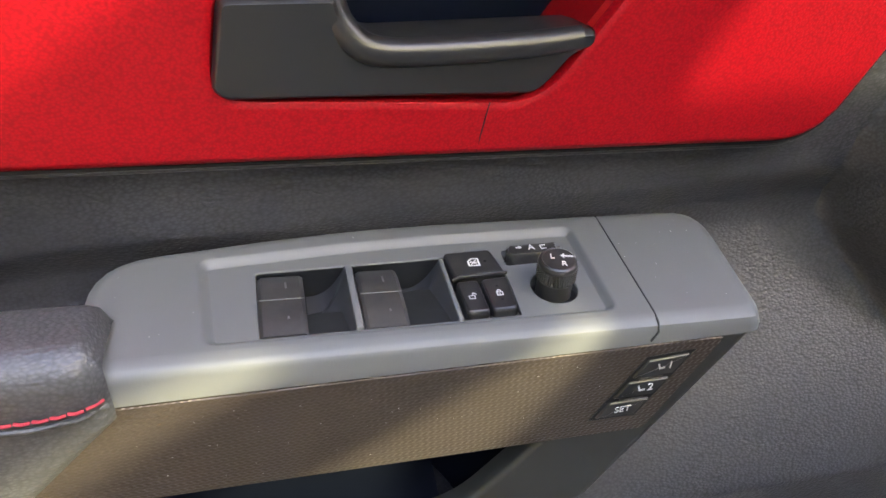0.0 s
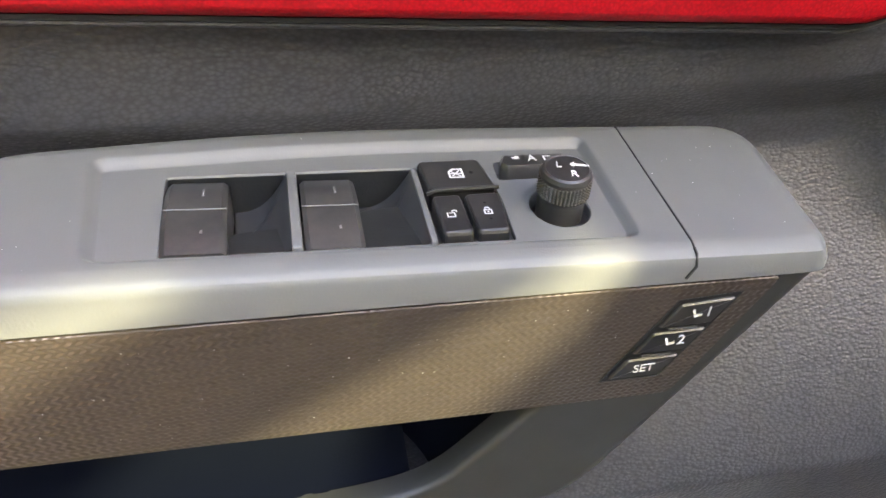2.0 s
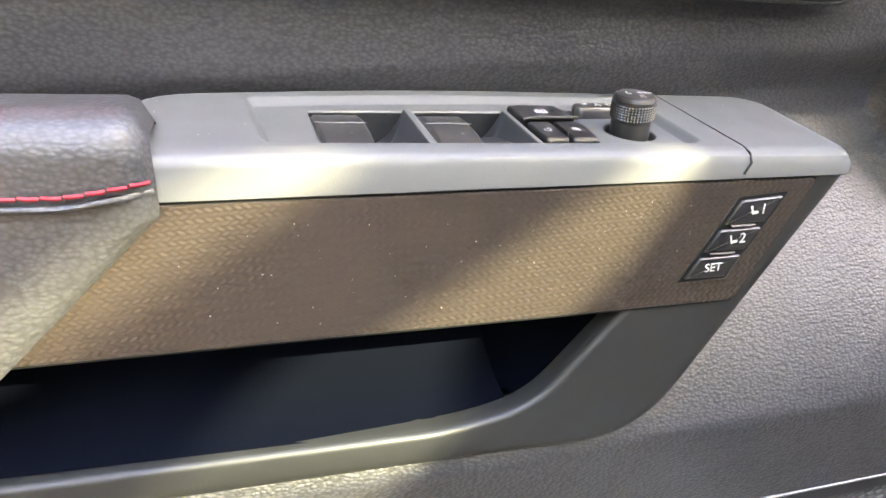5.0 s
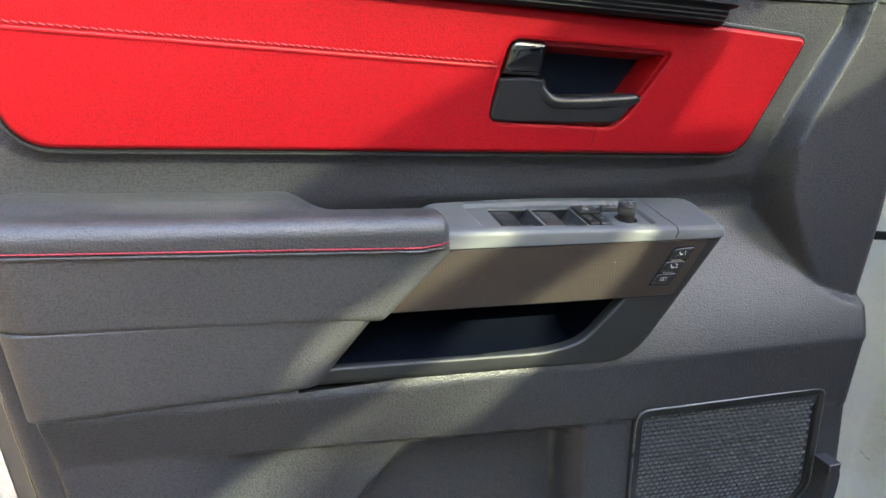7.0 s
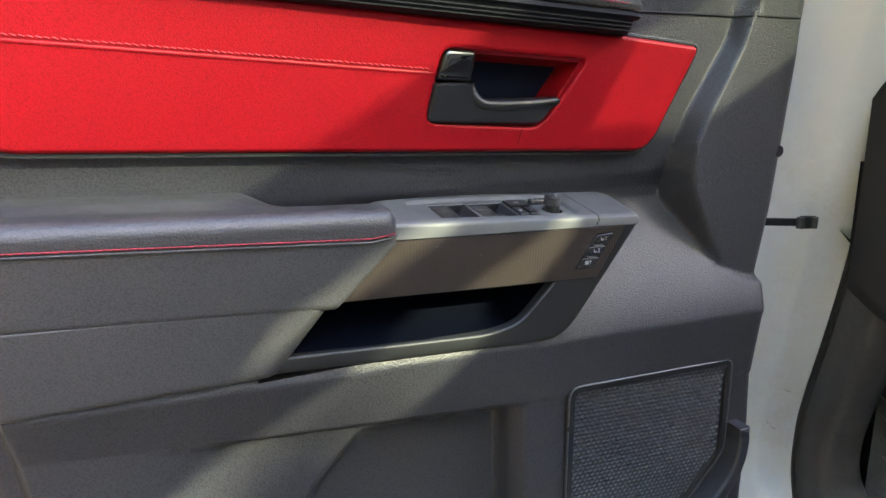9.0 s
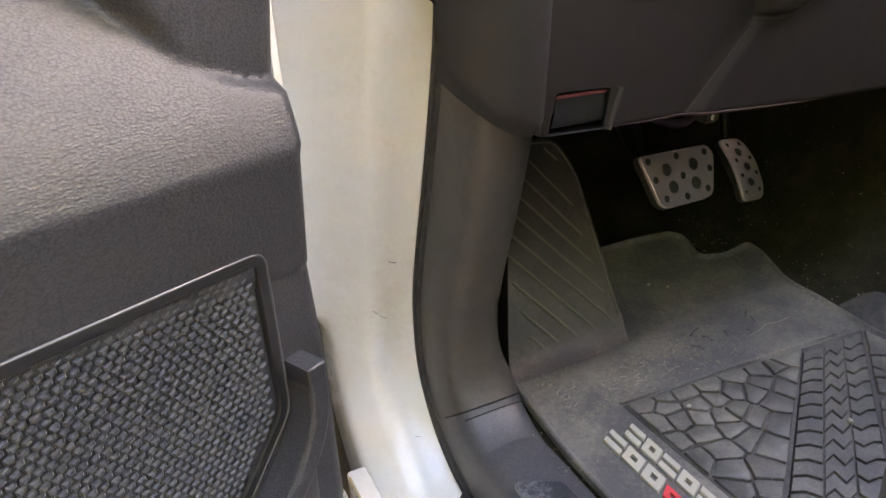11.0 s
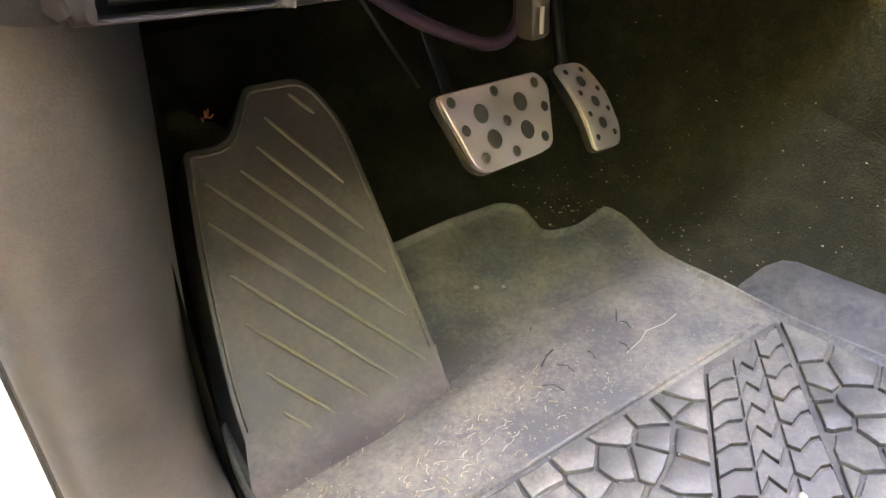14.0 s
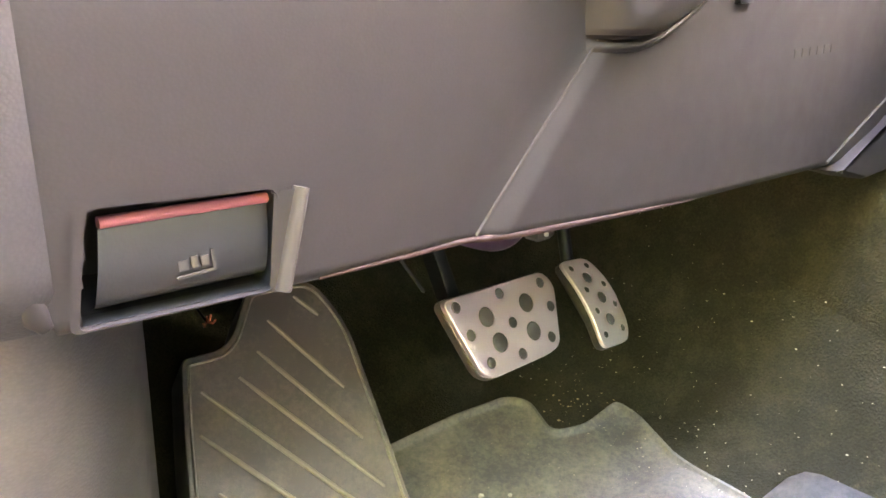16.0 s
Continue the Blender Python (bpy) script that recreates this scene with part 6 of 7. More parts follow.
# raised emblem: rows of plain slanted blocks, some with a window, some split into two bars
def emblem_row(u0, u1, v0, v1, shapes, mat, label):
    w = (v0 - v1) / len(shapes)
    for i, shape in enumerate(shapes):
        def lay(a, b, i=i):
            return (lerp(u0, u1, b), v0 - w * (i + 0.05 + 0.90 * a) + 0.009 * (b - 0.5))

        def quad(a0, a1, b0, b1):
            q = [lay(a0, b0), lay(a1, b0), lay(a1, b1), lay(a0, b1)]
            return q if area2(q) > 0 else q[::-1]
        bm, steps = bmesh.new(), [(0, -0.001), (0, 0.0028), (0.0006, 0.0036)]
        if shape == "window":
            panel(rounded(quad(0, 1, 0, 1), 0.002, 2), steps, [(quad(0.34, 0.68, 0.34, 0.66), [(0, 0.0036), (0, 0.0)])], mat_place, bm=bm)
        else:
            for b0, b1 in ((0.0, 0.40), (0.60, 1.0)):
                slab(rounded(quad(0.0, 1.0, b0, b1), 0.0016, 2), steps, mat_place, bm=bm)
        part("emblem_block", bm, mat, mat_thing, label, smooth=35)


emblem_row(0.5465, 0.5640, 0.404, 0.2565, ("bars", "window", "bars", "window", "bars", "window"), LETTER, "raised cream emblem block")
emblem_row(0.5232, 0.5410, 0.407, 0.3245, ("bars", "window", "window"), LETTER, "raised cream emblem block")
emblem_row(0.5240, 0.5375, 0.3225, 0.2560, ("window", "bars", "window"), LETTER_RED, "raised red emblem block")

# retaining clip
clip_c = (0.596, 0.197)
ring = part("clip_ring", slab(circle(*clip_c, 0.0245, 36), [(0, -0.003), (0, 0.002), (0.002, 0.005), (0.0045, 0.0058)], mat_place), RUBBER, mat_thing, "raised rubber boss", smooth=45)
hook = part("retaining_clip", panel(circle(*clip_c, 0.0195, 36), [(0, 0.004), (0, 0.0075), (0.001, 0.0088), (0.0035, 0.0092)], [(circle(*clip_c, 0.0105, 28), [(0, 0.0092), (0.001, 0.0082), (0.0022, 0.004)])], mat_place), BLUE_BLACK, mat_thing, "glossy blue-black retaining clip", smooth=45)
part("clip_floor", slab(circle(*clip_c, 0.0100, 24), [(0, 0.0045), (0, 0.0062)], mat_place), DARK, hook)
part("clip_hook", slab(rounded([(clip_c[0] - 0.007, clip_c[1] - 0.003), (clip_c[0] + 0.007, clip_c[1] - 0.003), (clip_c[0] + 0.007, clip_c[1] + 0.003), (clip_c[0] - 0.007, clip_c[1] + 0.003)], 0.0028, 4), [(0, 0.003), (0, 0.0075), (0.001, 0.0092), (0.0022, 0.0098)], mat_place), BLUE_BLACK, hook, smooth=50)


# pedals
def frame_place(o, ex, ey, n):
    o, ex, ey, n = (Vector(v) for v in (o, ex, ey, n))
    return lambda a, b, d: cp(*(o + ex * a + ey * b + n * d))


bp = frame_place((0.743, 0.627, 0.785), (0.993, 0.053, -0.106), (-0.069, -0.467, -0.882), (0.096, -0.883, 0.46))
brake = thing("brake_pedal", cp(0.81, 0.65, 0.66), "brushed steel brake pedal with round black rubber studs", "pedal")
PLATE = rounded([(-0.004, -0.004), (0.117, -0.010), (0.1275, 0.004), (0.1130, 0.057), (0.0955, 0.0615), (0.0275, 0.066), (0.0160, 0.060)], [0.008, 0.012, 0.016, 0.014, 0.014, 0.010, 0.012], 5)
SMALL = [(0.0092, 0.0035), (0.0591, 0.0004), (0.1105, -0.0005), (0.1150, 0.0220), (0.0165, 0.0280), (0.0648, 0.0269), (0.1049, 0.0480), (0.0290, 0.0535), (0.0656, 0.0542)]
BIG = [(0.0378, 0.0168), (0.0866, 0.0136), (0.0446, 0.0398), (0.0858, 0.0386)]
holes = [(circle(a, b, 0.0052, 16), [(0, 0.0), (0.0003, -0.0004), (0.0005, -0.003)]) for a, b in SMALL] + [(circle(a, b, 0.0088, 20), [(0, 0.0), (0.0003, -0.0004), (0.0005, -0.003)]) for a, b in BIG]
plate = part("pedal_plate", panel(PLATE, [(0.002, -0.006), (0, -0.005), (0, -0.0012), (0.0008, -0.0002), (0.002, 0.0)], holes, bp), STEEL, brake, "brushed steel plate with holes", smooth=40)
for r, pts in ((0.005, SMALL), (0.0085, BIG)):
    for a, b in pts:
        part("rubber_stud", slab(circle(a, b, r, 16), [(0, -0.006), (0, -0.001), (0.001, 0.0003), (0.002, 0.0005)], bp), RUBBER_GREY, plate, smooth=45)
part("pedal_pad", slab(inset(PLATE, -0.001), [(0.004, -0.018), (0, -0.012), (0, -0.005)], bp), RUBBER, brake, "black rubber backing")
part("pedal_arm", slab(rounded([(-0.012, 0.0), (0.012, 0.0), (0.010, 0.32), (-0.010, 0.32)], 0.003, 2), [(0.001, -0.005), (0, -0.004), (0, 0.004), (0.001, 0.005)], lambda a, b, d: cp(0.79 + d * 1.2 - 0.1 * b, 0.675 + a + 0.35 * b, 0.74 + b)), DARK, brake, "black steel arm")

gp = frame_place((0.922, 0.664, 0.767), (0.99, 0.11, -0.088), (0.0, 0.626, 0.78), (0.141, -0.772, 0.619))


def gas_place(a, b, d):
    return gp(a, b, d - 2.2 * (b + 0.045) ** 2 + 0.0045)


gas = thing("accelerator_pedal", cp(0.93, 0.65, 0.66), "narrow curved steel accelerator pedal with round holes", "pedal")
GAS = rounded([(-0.0115, 0.004), (0.031, 0.002), (0.0405, -0.03), (0.0375, -0.075), (0.029, -0.0905), (-0.0125, -0.0885), (-0.0095, -0.04)], [0.010, 0.012, 0.02, 0.02, 0.008, 0.010, 0.02], 6)
GH = [(-0.0005, -0.0060), (0.0238, -0.0071), (0.0021, -0.0308), (0.0310, -0.0304), (0.0010, -0.0536), (0.0315, -0.0531), (0.0268, -0.0771), (-0.0016, -0.0772)]
GB = [(0.0130, -0.0195), (0.0175, -0.0426), (0.0140, -0.0652)]
holes = [(circle(a, b, 0.0036, 14), [(0, 0.0), (0.0003, -0.0004), (0.0004, -0.0025)]) for a, b in GH] + [(circle(a, b, 0.0064, 18), [(0, 0.0), (0.0003, -0.0004), (0.0004, -0.0025)]) for a, b in GB]
gplate = part("pedal_plate", panel(GAS, [(0.001, -0.005), (0, -0.004), (0, -0.001), (0.0006, -0.0002), (0.0015, 0.0)], holes, gas_place), STEEL, gas, "curved steel plate with holes", smooth=40)
for r, pts in ((0.0035, GH), (0.0062, GB)):
    for a, b in pts:
        part("rubber_stud", slab(circle(a, b, r, 14), [(0, -0.005), (0, -0.001), (0.0008, 0.0)], gas_place), RUBBER_GREY, gplate, smooth=45)
part("pedal_pad", slab(GAS, [(0.003, -0.014), (0, -0.010), (0, -0.004)], gas_place), RUBBER, gas)
part("pedal_arm", tube([cp(0.935, 0.675, 0.75), cp(0.945, 0.70, 0.83), cp(0.94, 0.73, 0.95), cp(0.94, 0.75, 1.05)], 0.007, 8), DARK, gas, "black pedal arm", smooth=60)

# linkages and wiring under the dash
wires = thing("wiring_loom", cp(0.86, 0.66, 0.93), "dark wiring loom with purple tape under the dash", "wiring")
part("loom", tube(spline3([cp(0.70, 0.66, 0.875), cp(0.745, 0.665, 0.845), cp(0.79, 0.67, 0.822), cp(0.835, 0.67, 0.805), cp(0.865, 0.67, 0.815), cp(0.87, 0.67, 0.86), cp(0.865, 0.68, 1.05)], 5), 0.006, 10), PURPLE, wires, "purple taped loom", smooth=60)
part("plug", cab_box(0.862, 0.885, 0.645, 0.668, 0.805, 0.845, 0.004), STEEL_DARK, wires, "grey plug")
part("loom_tie", tube([cp(0.868, 0.640, 0.812), cp(0.869, 0.640, 0.835)], 0.0022, 6), PRINT, wires, "white cable tie")
part("thin_wire", tube([cp(0.688, 0.645, 0.872), cp(0.70, 0.645, 0.850), cp(0.738, 0.650, 0.792)], 0.0016, 6), DARK, wires, smooth=60)


# ================= dashboard =================
dash = thing("dashboard", cp(0.8, 0.55, 1.0), "dark grey grained lower dashboard with a red insert", "dashboard")


def dash_v(u, w):
    """Depth of the dash face: it leans away upwards and runs forward across the cab."""
    return 0.415 + 0.1 * (u - 0.5) - 0.03 * (w - 0.95) + 0.05 * smooth01((0.47 - u) / 0.09) ** 2 + 0.03 * max(0, w - 1.0)


def dash_bottom(u):
    return piece(u, [(0.38, 1.03), (0.435, 0.968), (0.4435, 0.950), (0.4475, 0.935), (0.4515, 0.921), (0.53, 0.914), (0.61, 0.9095), (0.70, 0.900), (0.78, 0.892), (1.0, 0.876), (1.2, 0.858)])


HOOD = rounded([(0.4645, 0.9545), (0.4572, 0.9215), (0.5165, 0.9162), (0.5222, 0.9495)], [0.003, 0.002, 0.004, 0.005], 3)


def bolster(u, w):
    """Raised knee panel right of a slanting crease, with the round of the column above it."""
    x = u - (0.609 + 0.98 * (w - 0.91))
    return 0.005 * smooth01(x / 0.02) - 0.0008 * math.exp(-((x + 0.012) / 0.012) ** 2)


def dash_point(u, w, d=0.0):
    return cp(u, dash_v(u, w) - d - bolster(u, w), w)


def dash_sheet():
    bm = bmesh.new()
    n, m = 400, 130
    vs = []
    for i in range(n + 1):
        u = lerp(0.383, 1.2, i / n)
        row = [bm.verts.new(cp(u, dash_v(u, 0.95) + 0.06, dash_bottom(u) + 0.02)), bm.verts.new(dash_point(u, dash_bottom(u) - 0.0006, -0.005))]
        for j in range(m + 1):
            w = lerp(dash_bottom(u), 1.128, j / m)
            k = max(0.0, 1 - (w - dash_bottom(u)) / 0.004)
            row.append(bm.verts.new(dash_point(u, w, -0.0025 * k * k)))
        vs.append(row)
    for i in range(n):
        for j in range(m + 2):
            bm.faces.new((vs[i][j], vs[i + 1][j], vs[i + 1][j + 1], vs[i][j + 1]))
    # open the hood release recess
    cut = inset(HOOD, 0.0)
    inv = CAB.inverted()
    gone = []
    for f in bm.faces:
        c = inv @ f.calc_center_median()
        if inside(cut, c.x, c.z) and c.z < 0.956 and abs(c.y - dash_v(c.x, c.z)) < 0.03:
            gone.append(f)
    bmesh.ops.delete(bm, geom=gone, context="FACES")
    return bm


lower = part("lower_panel", dash_sheet(), DASH, dash, "dark grey grained lower panel", smooth=50)


def dash_place(a, b, d):
    return dash_point(a, b, d)


part("release_frame", panel(rounded([(0.4620, 0.9568), (0.4546, 0.9211), (0.5188, 0.9157), (0.5246, 0.9518)], 0.003, 3), [(0, 0.0011)], [(HOOD, [(0, 0.0011), (0.0004, -0.0012)])], dash_place), DASH, dash, "thin rim round the hood release", smooth=60)
release_liner = bmesh.new()
rings(release_liner, inset(HOOD, 0.0003), [(0, -0.0011), (0.0004, -0.03)], dash_place)
part("release_liner", release_liner, DARK, dash, smooth=40)
part("release_cavity", slab(inset(HOOD, -0.004), [(0, -0.034), (0, -0.029)], dash_place), DARK, dash)


def release_lever(s, t):
    u = lerp(lerp(0.4627, 0.5158, s), lerp(0.4685, 0.5203, s), t)
    top, bot = lerp(0.9500, 0.9470, s), lerp(0.9240, 0.9205, s)
    w = lerp(bot, top, t)
    out = 0.004 * math.sin(math.pi * (0.25 + 0.7 * t))
    return dash_place(u, w, -0.0065 + out - 0.006 * max(0, (0.06 - t)) * 10)


lever2 = part("hood_release", grid(10, 24, release_lever), LEVER_GREY, dash, "grey hood release lever with a reddish lit edge", smooth=45)
part("lever_edge", tube([release_lever(i / 8, 0.955) for i in range(9)], 0.0019, 8), LIT_PINK_EDGE, lever2, "reddish lit edge", smooth=60)


def bar(u0, u1, w0, w1, d=0.0, mat=PRINT_DIM, name="printed_bar", parent=None):
    return part(name, slab([(u0, w0), (u1, w0), (u1, w1), (u0, w1)], [(0, d), (0, d + 0.0004)], dash_place), mat, parent or dash, smooth=None)


bar(0.4865, 0.4985, 0.9275, 0.9285, -0.0020, DASH_PALE, "symbol_underline", lever2)
bar(0.4980, 0.4990, 0.9275, 0.9345, -0.0020, DASH_PALE, "symbol_side", lever2)
for k, (a, b) in enumerate(((0.4875, 0.4905), (0.4915, 0.4935), (0.4945, 0.4970))):
    bar(a, b, 0.9300, 0.9330 + 0.0006 * (k % 2), -0.0020, DASH_PALE, "symbol_stroke", lever2)
wedge = part("release_wedge", grid(6, 12, lambda s, t: dash_place(lerp(lerp(0.5150, 0.5205, t), lerp(0.5190, 0.5298, t), s), lerp(0.9155, 0.9485, t), 0.0006 + 0.0030 * s)), DASH, dash, "moulded ramp beside the release", smooth=45)
part("wedge_ridge", tube([dash_place(lerp(0.5190, 0.5298, k / 8), lerp(0.9155, 0.9485, k / 8), 0.0022) for k in range(9)], 0.0028, 10), DASH_PALE, wedge, "rounded ridge with its highlight painted pale", smooth=60)


def post_right(w):
    """Where the rounded end of the dash meets its face."""
    return piece(w, [(0.92, 0.4525), (1.03, 0.459), (1.08, 0.472), (1.125, 0.487), (1.30, 0.490)])


def post_point(s, t):
    w = lerp(0.9215 + 0.05 * (1 - s) ** 2, 1.30, t)
    tuck = max(0.0, 1 - t / 0.04)
    u = lerp(0.380, post_right(w), s)
    v = lerp(0.437, dash_v(post_right(w), w) - 0.0006, s) - 0.018 * max(0.0, math.sin(math.pi * s)) ** 0.8
    return cp(u, v + 0.010 * tuck * tuck, w)


part("corner_post", grid(20, 60, post_point), POST, dash, "rounded blue-black end of the dash", smooth=60)
part("post_crease", tube([cp(lerp(0.4385, 0.4500, k / 8), 0.4125, 0.955 - 0.031 * (k / 8) ** 0.8) for k in range(9)], lambda k: 0.002 + 0.0035 * math.sin(math.pi * k), 14), DASH, dash, "soft moulded ridge", smooth=60)
part("lower_lip", tube([dash_point(u, dash_bottom(u) + 0.0006, -0.0012) for u in [0.535 + 0.012 * i for i in range(22)]], lambda k: 0.0017 * (0.3 + 0.7 * math.sin(math.pi * k)), 8), DASH_ROSE_LIT, lower, "lower lip of the panel with reddish bounce light painted on", smooth=60)
part("crease_edge", tube([dash_place(lerp(0.6115, 0.691, i / 8), lerp(0.9115, 0.986, i / 8), 0.0002) for i in range(9)], 0.0007, 6), DASH_PALE, dash, "knee panel edge with its highlight painted pale", smooth=60)
part("right_edge", tube([dash_place(lerp(0.99, 1.125, i / 8), lerp(0.880, 0.92, i / 8), 0.0006) for i in range(9)], 0.0013, 6), DASH_PALE, dash, "panel edge with its highlight painted pale", smooth=60)
part("console_side", slab(rounded([(0.995, 0.872), (1.10, 0.895), (1.20, 0.93), (1.20, 0.85), (1.06, 0.855)], 0.006, 3), [(0, -0.02), (0, 0.006), (0.003, 0.01)], dash_place), DASH, dash, "dark grey centre console side", smooth=40)

wire = thing("wire_end", cp(0.585, 0.72, 0.79), "frayed orange wire end sticking out of the carpet", "wire")
part("stalk", tube([cp(0.60, 0.90, 0.80), cp(0.59, 0.80, 0.799), cp(0.582, 0.712, 0.7935)], 0.0012, 6), DARK, wire, "black wire stalk", smooth=60)
for du, dw, ln in ((-0.0045, -0.003, 0.006), (-0.001, 0.0, 0.009), (0.002, 0.001, 0.008), (0.005, -0.002, 0.005)):
    part("strand", tube([cp(0.582, 0.712, 0.7935), cp(0.582 + du * 0.7, 0.7085, 0.7945 + dw), cp(0.582 + du, 0.706, 0.7945 + dw + ln * 0.6)], 0.0008, 6), ORANGE, wire, "thin orange strand", smooth=60)


SHROUD = [(-0.004, 0.004), (0.002, -0.001), (0.007, -0.002), (0.011, 0.001), (0.0135, 0.008), (0.017, 0.03), (0.022, 0.06), (0.026, 0.10)]


def shroud_line(u):
    return piece(u, [(0.684, 0.9905), (0.70, 0.9892), (0.718, 0.9885), (0.735, 0.9910), (0.749, 0.9955), (0.777, 1.007), (0.84, 1.045)])


def shroud(s, t):
    """The lower edge curls under; its line sags in the middle and climbs across the cab."""
    u = lerp(0.684, 0.84, s)
    k = t * (len(SHROUD) - 1)
    i = min(len(SHROUD) - 2, int(k))
    d, h = (lerp(SHROUD[i][c], SHROUD[i + 1][c], k - i) for c in (0, 1))
    w = shroud_line(u) + h
    swell = smooth01(s / 0.06)
    return dash_point(u, w, d * swell)


part("column_shroud", grid(28, 28, shroud), DASH, dash, "rounded steering column shroud", smooth=60)
part("knee_lip", grid(24, 8, lambda s, t: dash_point(lerp(0.684, 0.80, s), shroud_line(lerp(0.684, 0.80, s)) - 0.0065 + 0.006 * (t - 0.5), 0.0035 * math.sin(math.pi * t) * smooth01(s / 0.1))), DASH, dash, "soft lip of the knee panel under the shroud", smooth=60)
part("dark_socket", slab([(0.815, 0.999), (0.832, 0.999), (0.833, 1.01), (0.815, 1.012)], [(0, 0), (0, 0.003)], dash_place), DARK, dash)
for k in range(6):
    a = 0.905 + 0.0125 * k
    bar(a, a + 0.009, 0.9635, 0.9690, 0.0, DASH_PALE, "label_stroke")

# Unseen panel, added to stop light leaking into the footwell.
part("passenger_lower_panel", slab(rounded([(1.19, 0.60), (1.98, 0.62), (1.98, 1.29), (1.19, 1.29)], 0.01, 3), [(0, 0.0), (0, 0.10), (0.02, 0.13)], lambda a, b, d: cp(a, 0.62 - d, b)), DASH, dash, "unseen dark grey passenger side of the dash, closing off light", smooth=50)
# red insert and switch bank
DRED = rounded([(0.470, 1.30), (0.4865, 1.1265), (1.2, 1.1265), (1.2, 1.30)], [0.01, 0.008, 0.001, 0.001], 4)
part("red_insert", slab(DRED, [(0, -0.02), (0, 0.001), (0.003, 0.004), (0.01, 0.006)], dash_place), RED, dash, "bright red leather insert", smooth=40)
part("dash_top", slab(rounded([(0.40, 0.40), (1.95, 0.42), (1.95, 0.92), (0.42, 0.90)], 0.03, 4), [(0, 1.28), (0, 1.31), (0.02, 1.33)], lambda a, b, d: cp(a, b, d)), PLASTIC, dash, "black dash top", smooth=50)
bank = part("switch_bank", panel(rounded([(0.5345, 1.1175), (0.5300, 1.0150), (1.0, 1.001), (1.0, 1.1050)], 0.003, 3), [(0, -0.004), (0, 0.001), (0.0015, 0.002)], [(rounded([(0.562, 1.113), (0.5445, 1.0222), (0.98, 1.008), (0.98, 1.10)], 0.003, 2), [(0, 0.002), (0.001, -0.004)])], dash_place), DARK, dash, "black switch bank", smooth=40)
part("bank_back", slab([(0.55, 1.115), (0.54, 1.021), (0.99, 1.006), (0.99, 1.105)], [(0, -0.008), (0, -0.003)], dash_place), DARK, bank)
part("bank_shelf", slab([(0.556, 1.067), (0.553, 1.060), (0.98, 1.040), (0.98, 1.047)], [(0, -0.004), (0, 0.002)], dash_place), DARK, bank)
part("bank_lip", slab([(0.5445, 1.0265), (0.5430, 1.0205), (0.98, 1.006), (0.98, 1.012)], [(0, -0.004), (0, 0.0035)], dash_place), NAVY, bank)


def dash_button(name, u0, u1, w0, w1, marks, label):
    b = part(name, slab(rounded([(u0 + 0.002, w1), (u0, w0), (u1, w0 - 0.06 * (u1 - u0)), (u1 + 0.002, w1 - 0.06 * (u1 - u0))], 0.0015, 2), [(0, -0.006), (0, 0.0008), (0.001, 0.0022)], dash_place), SWITCH_BROWN, bank, label, smooth=40)
    for a, c, e, g in marks:
        bar(lerp(u0, u1, a), lerp(u0, u1, c), lerp(w0, w1, e), lerp(w0, w1, g), 0.0024, PRINT_DASH, "symbol_stroke", b)
    return b


CARM = [(0.05, 0.22, 0.38, 0.44), (0.34, 0.66, 0.36, 0.52), (0.42, 0.58, 0.56, 0.68), (0.36, 0.62, 0.16, 0.22), (0.76, 0.94, 0.34, 0.40)]
LOGO = [(0.12, 0.36, 0.58, 0.66), (0.42, 0.62, 0.40, 0.66), (0.68, 0.88, 0.40, 0.66), (0.14, 0.86, 0.16, 0.24)]
LAMP = [(0.3, 0.5, 0.36, 0.42), (0.3, 0.5, 0.5, 0.56), (0.54, 0.74, 0.34, 0.6)]
FUEL = [(0.3, 0.58, 0.3, 0.38), (0.32, 0.38, 0.38, 0.66), (0.52, 0.58, 0.38, 0.66), (0.32, 0.58, 0.6, 0.68), (0.66, 0.72, 0.36, 0.56)]
dash_button("dash_button", 0.566, 0.6080, 1.0680, 1.0975, CARM, "dark brown dash button with white symbol")
dash_button("dash_button", 0.6230, 0.6600, 1.0650, 1.0940, LAMP, "dark brown dash button with white lamp symbol")
dash_button("dash_button", 0.6610, 0.7000, 1.0625, 1.0915, FUEL, "dark brown dash button with white pump symbol")
dash_button("dash_button", 0.5500, 0.5900, 1.0240, 1.0540, LOGO, "dark brown dash button with a white badge")
dash_button("blank_button", 0.5950, 0.6220, 1.0215, 1.0510, [], "blank dark brown dash button")
dash_button("dash_button", 0.6290, 0.6620, 1.0195, 1.0490, LAMP, "dark brown dash button with white heating symbol")
dash_button("dash_button", 0.6630, 0.7000, 1.0175, 1.0465, FUEL, "dark brown dash button with white symbol")

# ================= driver's seat =================
seat = thing("driver_seat", cp(0.8, -0.25, 0.6), "grey-black leather driver's seat", "car seat")


def cushion(s, t):
    a = 2 * math.pi * s
    h = [0.62, 0.66, 0.80, 0.86, 0.885, 0.885]
    k = t * (len(h) - 1)
    i = min(len(h) - 2, int(k))
    z = lerp(h[i], h[i + 1], k - i)
    r = piece(t, [(0, 0.92), (0.2, 0.97), (0.6, 1.0), (0.8, 0.93), (0.92, 0.7), (1.0, 0.0)])
    c, d = math.cos(a), math.sin(a)
    su = math.copysign(abs(c) ** 0.25, c)
    sv = math.copysign(abs(d) ** 0.25, d)
    return cp(0.80 + 0.32 * su * r, -0.17 + 0.34 * sv * r, z)


bm = grid(64, 30, cushion)
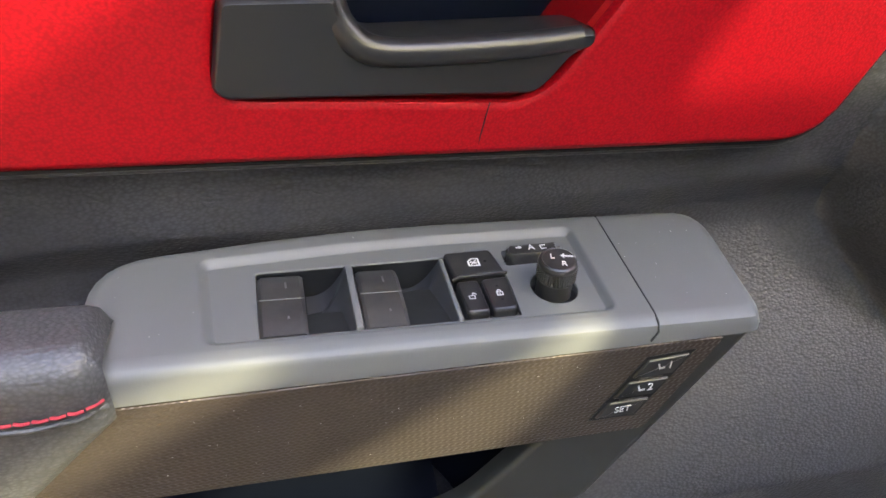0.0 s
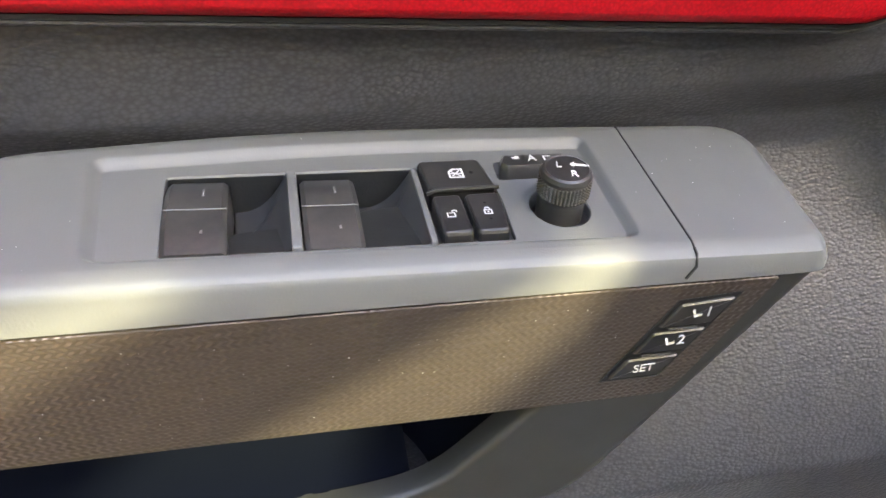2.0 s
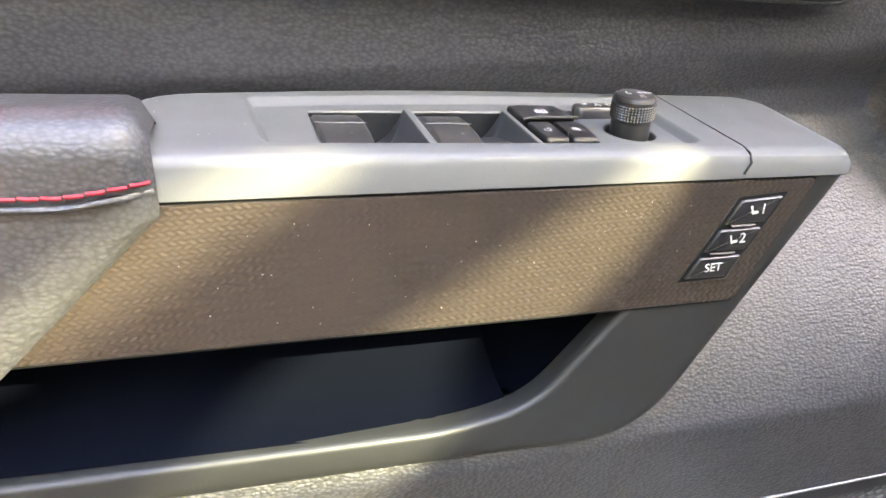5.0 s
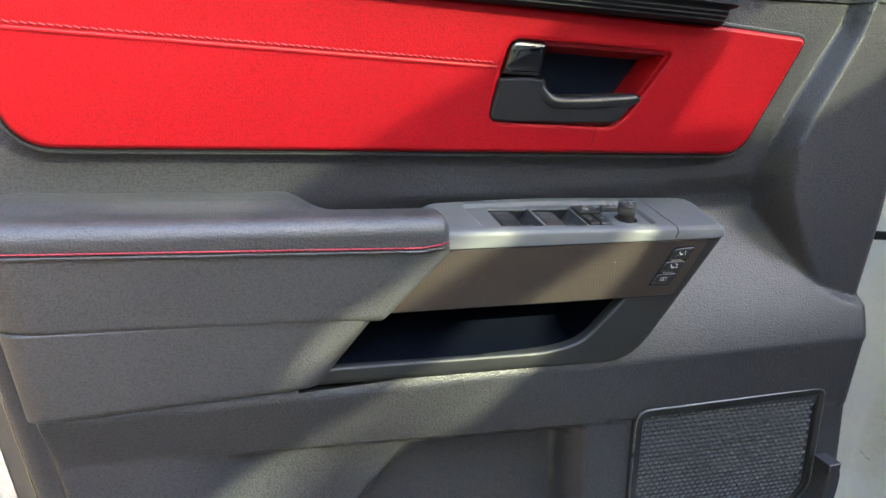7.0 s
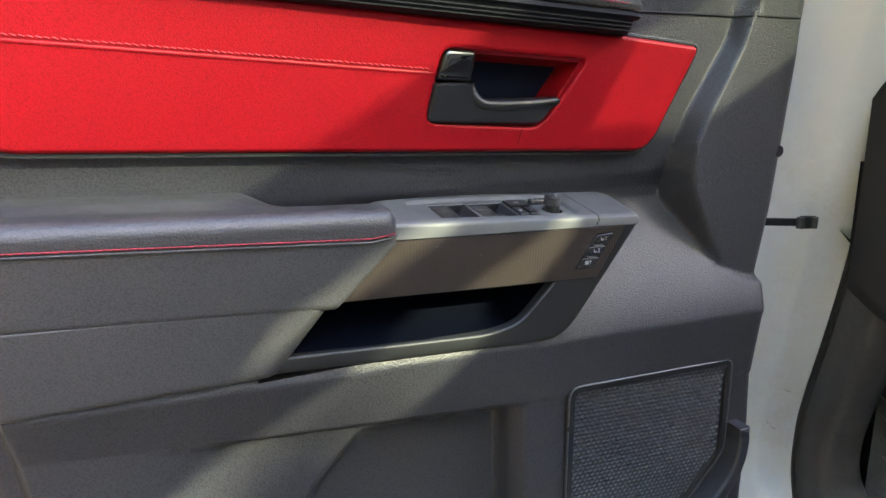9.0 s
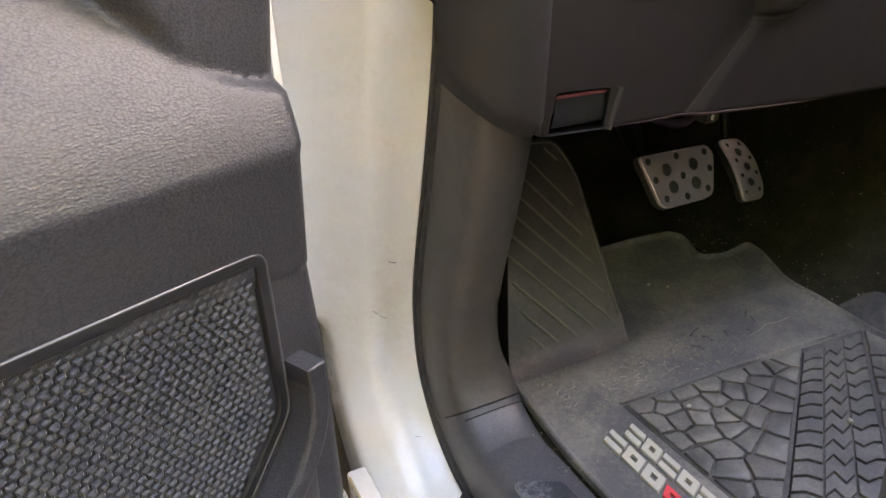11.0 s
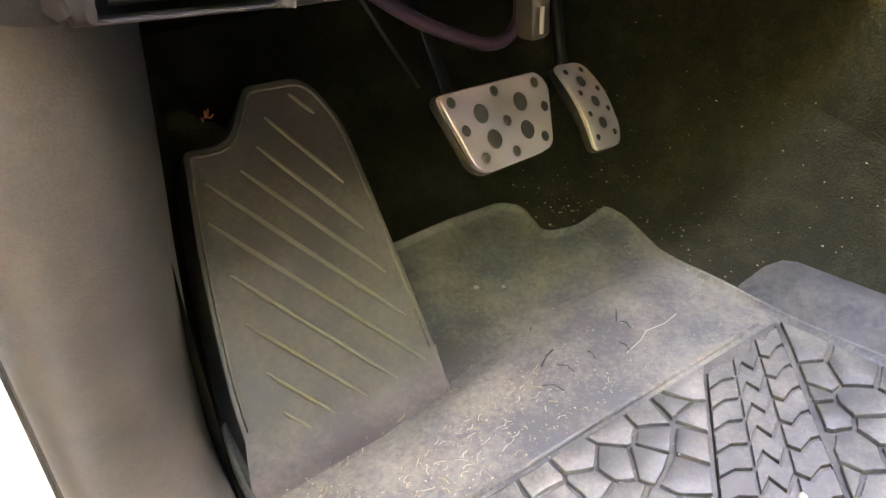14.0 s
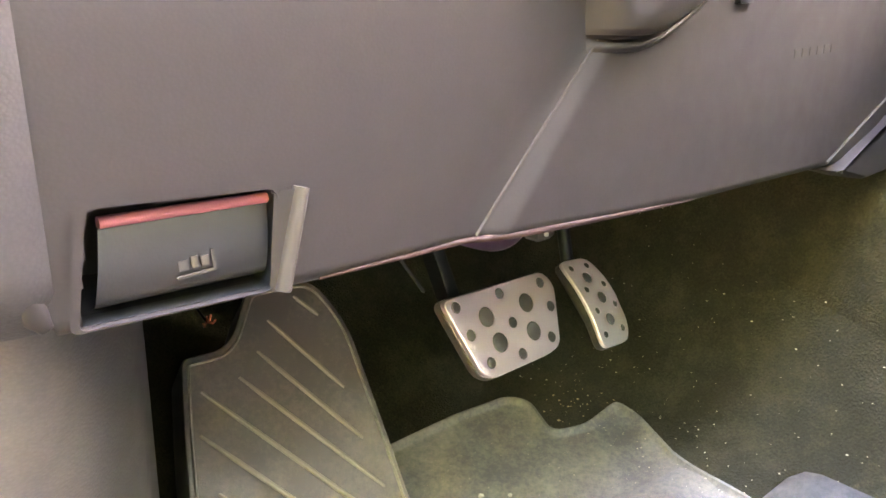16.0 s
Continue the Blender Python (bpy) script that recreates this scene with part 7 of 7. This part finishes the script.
bmesh.ops.remove_doubles(bm, verts=bm.verts, dist=1e-5)
part("seat_cushion", bm, SEAT_LEATHER, seat, "grey-black leather cushion", smooth=60)
part("seat_base", cab_box(0.60, 1.05, -0.42, 0.03, 0.588, 0.68, 0.02), DARK, seat, "black plastic seat base")
part("backrest", slab(rounded([(0.56, 0.82), (1.08, 0.82), (1.03, 1.45), (0.61, 1.45)], 0.08, 6), [(0.03, -0.07), (0, -0.04), (0, 0.03), (0.03, 0.06)], lambda a, b, d: cp(a, -0.52 - 0.3 * (b - 0.82) + d, b)), SEAT_LEATHER, seat, "leather backrest", smooth=60)

# ================= crumbs, stones and needles =================
rng = random.Random(21)


def crumbs(name, n, region, zf, size, mat, label, category, needles=False):
    bm = bmesh.new()
    for _ in range(n):
        u, v = rng.uniform(*region[:2]), rng.uniform(*region[2:])
        r = size * rng.uniform(0.4, 1.5) * (0.6 + 0.8 * rng.random() ** 3)
        z = zf(u, v)
        if needles:
            a, ln = rng.uniform(0, math.pi), r * rng.uniform(6, 16)
            tube([cp(u, v, z + r), cp(u + ln * 0.5 * math.cos(a), v + ln * 0.5 * math.sin(a), z + 1.5 * r), cp(u + ln * math.cos(a + 0.2), v + ln * math.sin(a + 0.2), z + r)], r * 0.5, 4, bm=bm)
        else:
            ring_v = [bm.verts.new(cp(u + r * math.cos(k * 1.257) * rng.uniform(0.6, 1.2), v + r * math.sin(k * 1.257) * rng.uniform(0.6, 1.2), z + 0.2 * r)) for k in range(5)]
            top = bm.verts.new(cp(u, v, z + 0.9 * r))
            for k in range(5):
                bm.faces.new((ring_v[k], ring_v[(k + 1) % 5], top))
    ob = link(name, bm, mat, 60)
    return tagged(ob, label, category, kind="stuff")


crumbs("grit", 1100, (0.50, 0.93, 0.18, 0.66), lambda u, v: mat_z(u, v) + (0.0035 if v < 0.43 and u > 0.58 else 0.0002), 0.0005, GRIT, "pale grit and crumbs scattered on the mat", "grit")
crumbs("carpet_crumbs", 260, (0.90, 1.14, 0.40, 0.74), lambda u, v: max(floor_z(u, v), mat_z(u, v) if u < 0.94 else 0) + 0.002, 0.0009, GRIT, "pale crumbs on the carpet", "grit")
crumbs("amber_crumbs", 45, (0.87, 0.98, 0.645, 0.70), lambda u, v: floor_z(u, v) + 0.003, 0.0014, NEEDLE, "amber crumbs on the carpet before the mat", "grit")
crumbs("dry_needles", 170, (0.52, 0.72, 0.43, 0.54), lambda u, v: mat_z(u, v) + 0.0010, 0.0005, NEEDLE, "dry grass bits on the mat", "needles", True)
crumbs("heel_grit", 800, (0.50, 0.76, 0.44, 0.54), lambda u, v: mat_z(u, v) + 0.0006, 0.00052, GRIT, "light dirt gathered by the footrest", "grit")
crumbs("step_grit", 70, (0.462, 0.480, 0.15, 0.48), lambda u, v: 0.598 + 0.004, 0.0007, GRIT, "grit along the scuff plate edge", "grit")


def pebble(name, u, v, z, r, mat, label, seed):
    q = random.Random(seed)
    bm = bmesh.new()
    bmesh.ops.create_icosphere(bm, subdivisions=2, radius=r)
    for vert in bm.verts:
        vert.co = vert.co * q.uniform(0.85, 1.12)
        vert.co.z *= 0.6
        vert.co = Vector(cp(u, v, z + 0.5 * r)) + vert.co
    return tagged(link(name, bm, mat, 60), label, "pebble")


pebble("pebble", 0.749, 0.302, 0.6035, 0.0034, LETTER, "small cream pebble on the mat's tread", 1)
pebble("pebble", 0.757, 0.611, 0.6085, 0.0026, LETTER, "small white pebble near the footrest", 2)
pebble("pebble", 0.779, 0.598, 0.6060, 0.0020, LETTER, "small white pebble near the footrest", 3)
pebble("pebble", 0.630, 0.398, 0.6020, 0.0024, LETTER, "small cream pebble between tread blocks", 4)


def leaf(u, v, z, size, turn, mat, label):
    bm = grid(6, 4, lambda s, t: cp(u + size * (math.cos(turn) * (s - 0.5) * 2 - math.sin(turn) * (t - 0.5) * 1.1 * math.sin(math.pi * (0.1 + 0.8 * s))), v + size * (math.sin(turn) * (s - 0.5) * 2 + math.cos(turn) * (t - 0.5) * 1.1 * math.sin(math.pi * (0.1 + 0.8 * s))), z + 0.0015 + 0.35 * size * abs(t - 0.5) + 0.15 * size * math.sin(5 * s)))
    ob = link("dry_leaf", bm, mat, 60)
    return tagged(ob, label, "leaf")


leaf(0.607, 0.222, 0.5995, 0.0075, 0.3, LEAF_DARK, "small dark dry leaf on the mat")
leaf(0.643, 0.201, 0.5995, 0.0055, 1.2, LEAF_TAN, "small tan dry leaf on the mat")
